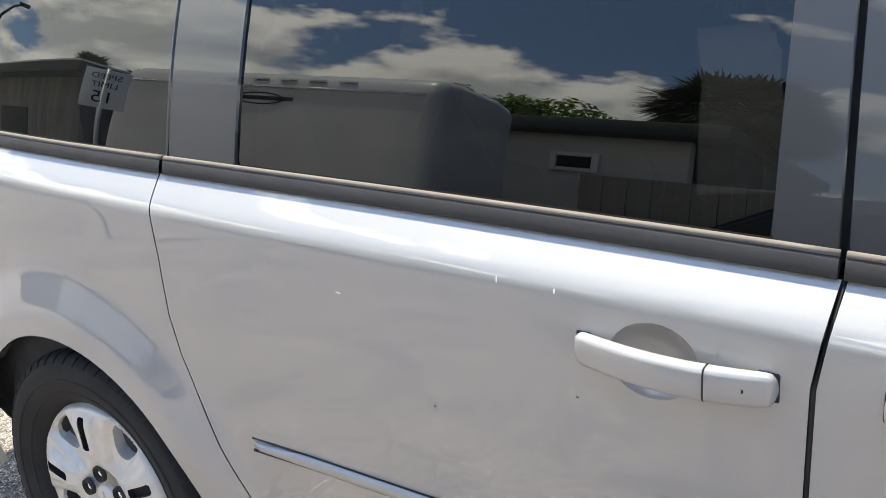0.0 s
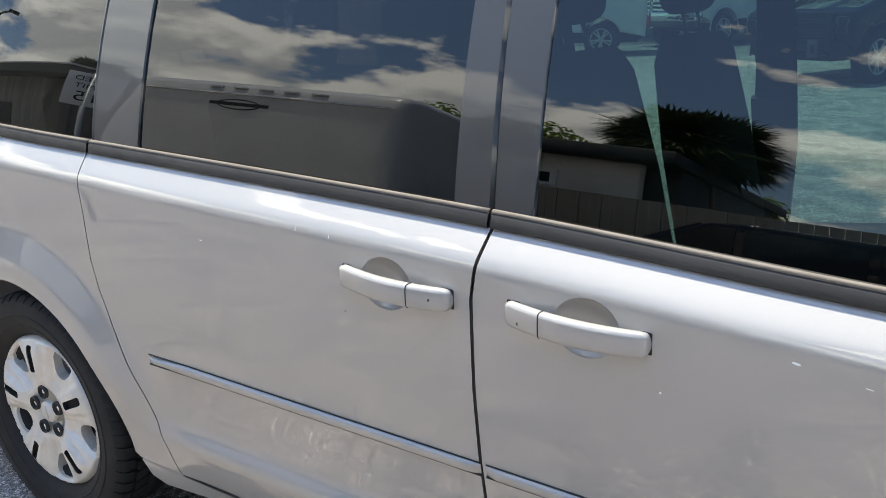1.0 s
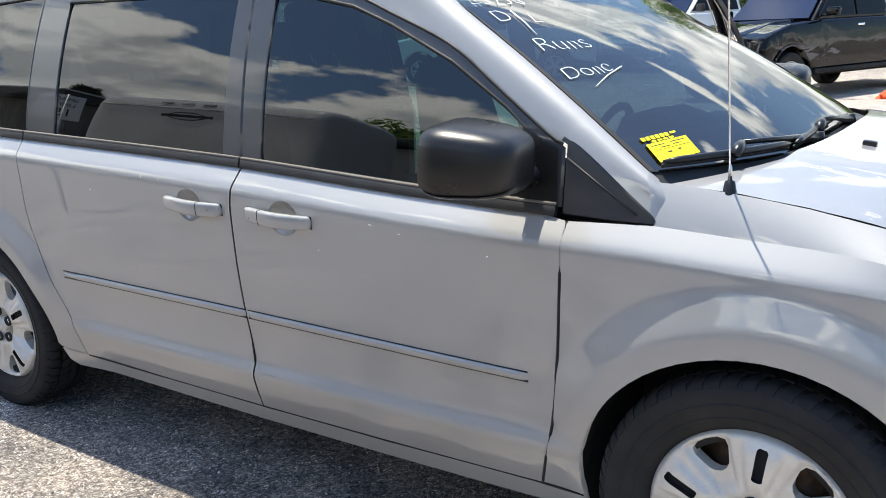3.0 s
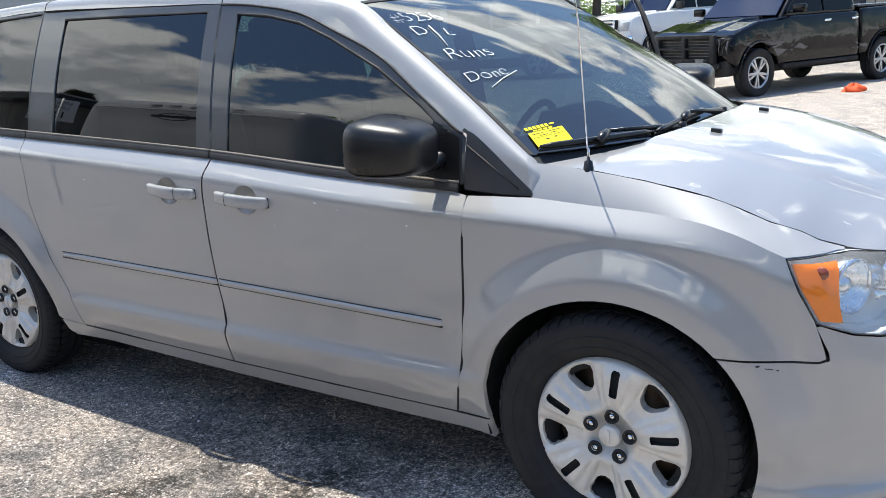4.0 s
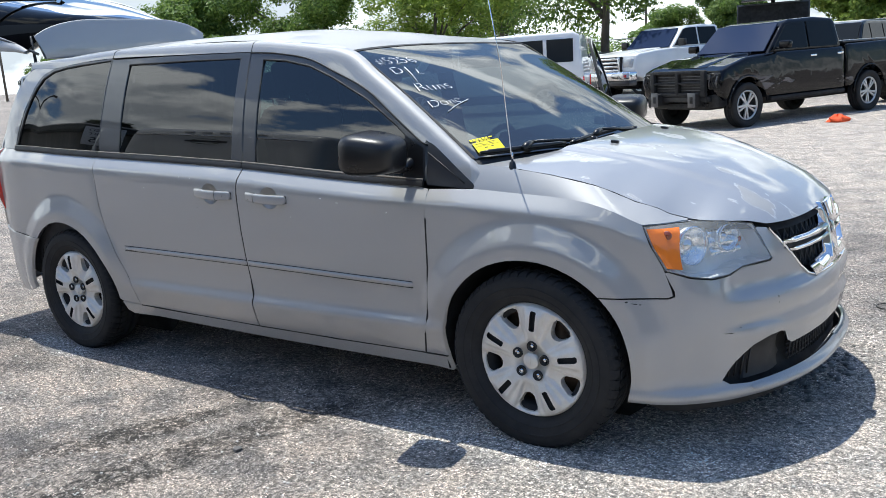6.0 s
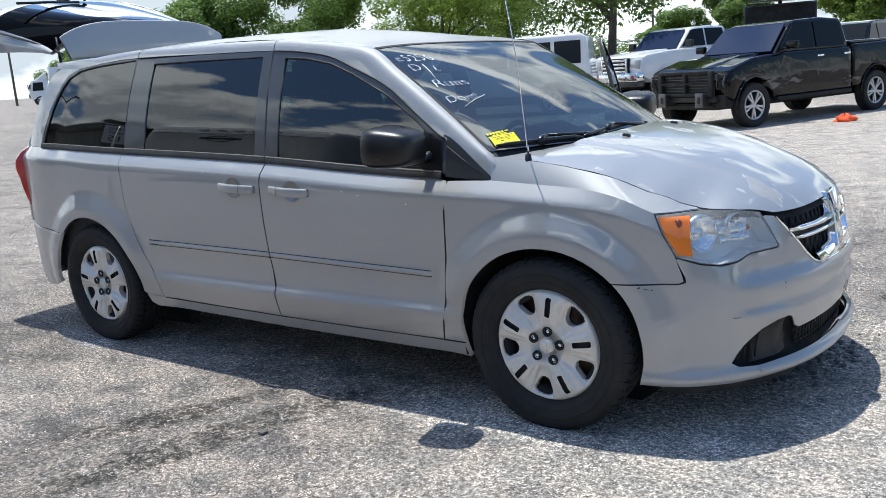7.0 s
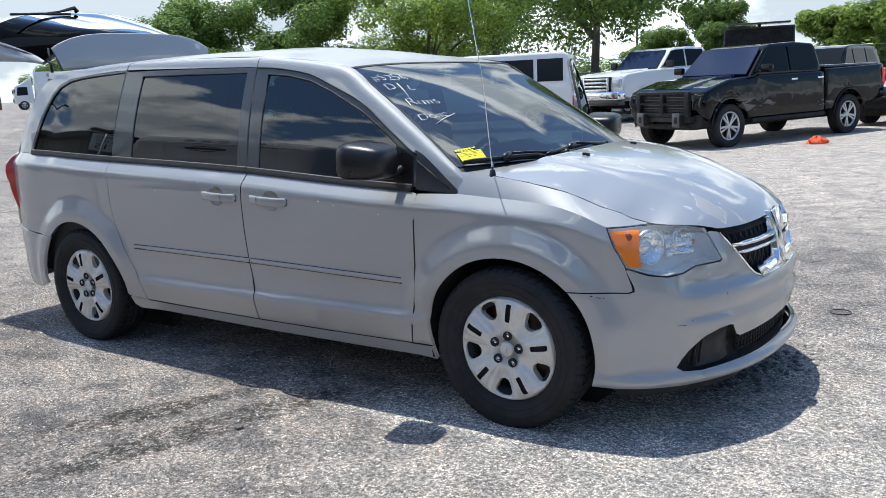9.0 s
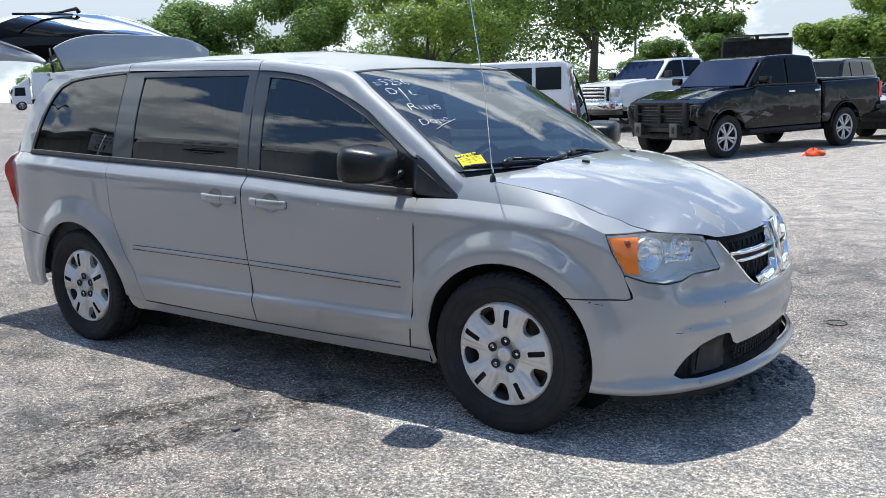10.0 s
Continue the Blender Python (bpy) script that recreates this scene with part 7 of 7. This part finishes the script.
for az, d, yaw in ((146.2, 92, 246), (148.7, 91, 244)):
    x, y, z = polar(az, d)
    cab_over_truck("white cab-over box truck across the yard", pose(x, y, z, 0, 0, yaw))

# ---- message board trailer, fence, pole ----
x, y, z = polar(105.0, 31)
mb = thing("message_board", "dark trailer-mounted message board with a solar panel", "sign", pose(x, y, z, 0, 0, 15))
part("board", box("board", (-1.05, -0.06, 1.95), (1.05, 0.06, 2.62), M["dark"], 0.02), mb)
part("board_frame", box("board_frame", (-1.09, -0.04, 1.90), (1.09, 0.04, 2.67), M["trim"], 0.02), mb)
part("mast", tube("mast", [(0, 0.1, 0.4), (0, 0.1, 2.76)], 0.06, M["trim"], 8), mb)
part("solar_panel", box("solar_panel", (-0.95, -0.45, 2.74), (0.95, 0.5, 2.79), M["navy"], 0.01), mb)
part("trailer", box("trailer", (-0.8, -0.8, 0.35), (0.8, 0.8, 0.7), M["dark"], 0.04), mb)
for sd in (-1, 1):
    plain_wheel(mb, 0, 0.85, 0.32, sd)

fence = thing("chain_link_fence", "galvanised chain-link fence along the yard", "fence")
k = Mat("galvanised_wire", (0.42, 0.43, 0.43), 0.45, 0.8)
k.to("Roughness", k.ramp(k.noise(6, 5), (0.3, 0.35), (0.7, 0.7)))
M["wire"] = k.m
fx0, fx1, fy = -26.0, 16.0, 37.0
for i in range(15):
    x = fx0 + 3.0 * i
    part("post", tube("post", [(x, fy, -0.1), (x, fy, 2.1)], 0.035, M["wire"], 8), fence)
part("top_rail", tube("top_rail", [(fx0, fy, 2.05), (fx1, fy, 2.05)], 0.025, M["wire"], 6), fence)
vs, fs = [], []
n = int((fx1 - fx0) / 0.14)
for i in range(-14, n):
    for dx in (2.0, -2.0):
        x = fx0 + 0.14 * i + (2.0 if dx < 0 else 0)
        a, b = Vector((x, fy, 0.03)), Vector((x + dx, fy, 2.03))
        if min(a.x, b.x) < fx0 or max(a.x, b.x) > fx1:
            continue
        j = len(vs)
        o = Vector((0.004, 0, 0))
        o2 = Vector((0, 0.004, 0))
        vs += [a - o, a + o, b + o, b - o, a - o2, a + o2, b + o2, b - o2]
        fs += [(j, j + 1, j + 2, j + 3), (j + 4, j + 5, j + 6, j + 7)]
tagged(part("wire_mesh", mesh_of("wire_mesh", vs, fs, M["wire"], False), fence), "galvanised wire mesh", "", "", "stuff")

for az, d, h in ((151.2, 95, 9), (112.2, 80, 9)):
    x, y, z = polar(az, d)
    pl = thing("utility_pole", "weathered wooden utility pole with a cross arm", "pole", pose(x, y, z))
    part("post", tube("post", [(0, 0, -0.2), (0.05, 0, h)], [0.12, 0.08], M["bark"], 10), pl)
    part("cross_arm", box("cross_arm", (-0.9, -0.06, h - 0.9), (0.9, 0.06, h - 0.78), M["bark"], 0.01), pl)
    part("transformer", lathe("transformer", [(0.0, 0.4), (0.2, 0.38), (0.2, -0.38), (0.0, -0.4)], M["wire"], 14), pl, "grey transformer can", pose(0.25, 0.1, h - 1.5, 90, 0, 0))

bag = thing("orange_bag", "crumpled bright orange bag on the gravel", "bag", pose(-0.10, 13.1, 0, 0, 0, 30) @ Matrix.Scale(0.62, 4))
k = Mat("orange_cloth", (0.85, 0.10, 0.02), 0.7)
k.bump(k.noise(14, 6), 0.7, 0.04)
rng.seed(5)
part("cloth", grid("cloth", 16, 20, lambda u, v: (lambda a, e: (0.30 * math.cos(a) * math.cos(e) * (1 + 0.25 * math.sin(3 * a + 5 * e)), 0.19 * math.sin(a) * math.cos(e) * (1 + 0.2 * math.cos(4 * a)), 0.005 + 0.19 * math.sin(e) * (1 + 0.25 * math.sin(5 * a + 2))))(2 * math.pi * v, math.pi / 2 * u), k.m, False, True), bag)

# ---- what stands behind the walk and shows in the panes ----
k = Mat("trailer_skin", (0.55, 0.55, 0.54), 0.35, 0.0, Coat_Weight=0.5)
k.to("Base Color", k.mix(k.ramp(k.noise(1.5, 6), (0.4, 0.0), (0.7, 0.5)), (0.58, 0.58, 0.57), (0.44, 0.43, 0.41)))
M["trailer"] = k.m
tr = thing("cargo_trailer", "tall pale grey enclosed trailer with a rounded roof", "trailer", pose(-7.0, -7.4, 0, 0, 0, -5) @ Matrix.Diagonal((1, 1, 1.17, 1)))
prof = [(-1.02, 0.45), (-1.02, 2.62), (-0.98, 2.78), (-0.85, 2.90), (-0.5, 2.97), (0.5, 2.97), (0.85, 2.90), (0.98, 2.78), (1.02, 2.62), (1.02, 0.45)]
part("shell", slab("shell", prof, -2.33, 2.35, M["trailer"], 0, 0.16, 4, lambda c: (c.x + max(0.0, -1.4 - c.x) / 0.93 * 0.14 * (c.z - 0.45), c.y, c.z), 0.4), tr)
part("roof_trim", tube("roof_trim", [(-1.9, 1.03, 2.62), (2.2, 1.03, 2.62)], 0.02, M["chrome"], 6), tr)
for i in range(5):
    part("clearance_lamp", box("clearance_lamp", (-0.12, 0, -0.02), (0.12, 0.03, 0.02), M["lens_solid"], 0.008), tr, "", pose(-0.5 + 0.42 * i, 0.99, 2.76))
part("emblem", tube("emblem", [(0.36 * math.cos(2 * math.pi * q / 24), 1.03, 2.40 + 0.10 * math.sin(2 * math.pi * q / 24)) for q in range(25)], 0.012, M["ink"], 5, False), tr, "plain oval emblem")
part("emblem_bar", box("emblem_bar", (-0.5, 1.022, 2.37), (0.5, 1.03, 2.44), M["ink"]), tr)
for x in (-0.5, 0.4):
    for sd in (-1, 1):
        plain_wheel(tr, x, 0.95, 0.36, sd)
part("chassis", box("chassis", (-2.2, -0.8, 0.3), (3.2, 0.8, 0.5), M["dark"], 0.03), tr)

k = Mat("stucco", (0.62, 0.60, 0.55), 0.9)
k.to("Base Color", k.mix(k.ramp(k.noise(0.8, 7), (0.4, 0.0), (0.7, 0.6)), (0.66, 0.64, 0.59), (0.50, 0.48, 0.43))).bump(k.noise(60, 4), 0.3, 0.01)
M["stucco"] = k.m
M["fascia"] = plastic("dark_green_fascia", (0.02, 0.028, 0.025), 0.6, 30, 0.2, 0.2)
house = thing("house", "low pale stucco house with a dark flat-roof fascia", "house", pose(-6.6, -13.2, 0))
part("wall", box("wall", (-4.0, -3.5, 0), (3.6, 3.2, 3.24), M["stucco"], 0.01), house)
part("roof", box("roof", (-4.4, -3.9, 3.22), (4.2, 3.7, 3.55), M["fascia"], 0.03), house, "dark green fascia and flat roof")
wnd = part("window", box("window", (1.8, 3.19, 2.35), (2.35, 3.23, 2.68), M["car_glass"], 0.01), house, "dark window")
for lo, hi in (((1.72, 3.18, 2.27), (1.82, 3.27, 2.76)), ((2.33, 3.18, 2.27), (2.43, 3.27, 2.76)), ((1.82, 3.18, 2.66), (2.33, 3.27, 2.76)), ((1.82, 3.18, 2.27), (2.33, 3.27, 2.37))):
    part("window_frame", box("window_frame", lo, hi, M["white"], 0.01), wnd, "white frame")
part("gable_end", box("gable_end", (3.6, -3.0, 0), (4.1, 3.0, 3.21), M["fascia"], 0.02), house)

wall_b = thing("board_fence", "weathered grey board fence", "fence")
k = Mat("grey_boards", (0.2, 0.19, 0.17), 0.85)
k.to("Base Color", k.mix(k.ramp(k.noise(3, 7, 0.6, (1, 1, 0.1)), (0.4, 0.0), (0.7, 1.0)), (0.13, 0.13, 0.12), (0.24, 0.22, 0.19)))
M["boards"] = k.m
board_me = box("board", (-0.073, -0.012, 0.03), (0.073, 0.012, 2.12), M["boards"], 0.004, 1)
for i in range(150):
    part("board", board_me, wall_b, "", pose(-3.9 + 0.15 * i, -9.0 + 0.006 * math.sin(i * 2.7), 0))
for z in (0.5, 1.7):
    part("fence_rail", box("fence_rail", (-4.0, -9.07, z), (18.6, -9.02, z + 0.09), M["boards"], 0.005), wall_b)

wagon("parked_car", "dark car parked beside a board fence", "black", pose(-0.9, -7.7, 0, 0, 0, 180), 4.6, 1.72, 0.9)

sg = thing("speed_sign", "white speed limit sign on a steel post", "sign", pose(-4.8, -3.2, 0.50, 0, 0, -58) @ Matrix.Scale(0.57, 4))
part("post", tube("post", [(0, -0.03, -0.95), (0, -0.03, 2.95)], 0.035, M["wire"], 8), sg)
part("plate", box("plate", (-0.30, -0.01, 2.15), (0.30, 0.0, 2.92), M["white"], 0.003), sg)
M["sign_black"] = Mat("sign_black", (0.015, 0.015, 0.015), 0.5).m
for text, z, size in (("SPEED", 2.78, 0.15), ("LIMIT", 2.61, 0.15), ("15", 2.36, 0.32)):
    words("sign_word", text, size, M["sign_black"], sg, pose(0, 0.004, z, 90, 0, 180))

shed = thing("shed", "pale metal shed with a dark flat-roof fascia", "shed", pose(-17.5, -11.0, 0, 0, 0, 0))
part("wall", box("wall", (-4.5, -4.0, 0), (4.5, 2.8, 3.74), M["boards"], 0.02), shed)
part("roof", box("roof", (-5.0, -4.4, 3.75), (5.0, 3.4, 4.1), M["fascia"], 0.03), shed, "dark green fascia and flat roof")
part("drip_edge", box("drip_edge", (-5.03, -4.43, 4.08), (5.03, 3.43, 4.14), M["trailer"], 0.01), shed)
# the wall is solid here; a dark panel paints the doorway's shade
part("door", box("door", (-1.4, 2.79, 0), (1.4, 2.83, 2.6), M["dark"], 0.01), shed, "dark panel put in for a shaded doorway")
for i, (x, y, h, sp) in enumerate(((-13, -24, 8.8, 4.0), (-21, -21, 8.6, 3.8), (-36, -26, 7, 3.4), (2, -26, 5.2, 2.6), (9, -24, 5.5, 2.8), (16, -20, 6, 3), (22, -12, 6, 3), (26, 0, 6, 3), (27, 14, 6.5, 3), (-7, -27, 6.6, 3.6), (-17, -25, 9.3, 4.2))):
    tree((x, y, 0), h, sp, "leafy green tree behind the yard", seed=40 + i, count=9000, leaf=0.19, clear=0.15)

# street lamp, far behind
sl = thing("street_lamp", "dark steel street lamp with a bent arm", "lamp", pose(-34.8, -12.9, 0) @ Matrix.Scale(1.07, 4))
part("pole", tube("pole", [(0, 0, 0), (0, 0, 8.6), (0.12, -0.25, 9.6), (0.45, -1.0, 10.5), (0.7, -1.6, 10.85)], [0.16, 0.13, 0.12, 0.10, 0.09], M["matt"], 10), sl)
part("lamp_head", box("lamp_head", (-0.22, -0.45, -0.10), (0.22, 0.45, 0.10), M["matt"], 0.05, 3), sl, "dark lamp head", pose(0.75, -1.75, 10.85, 0, 0, 22))
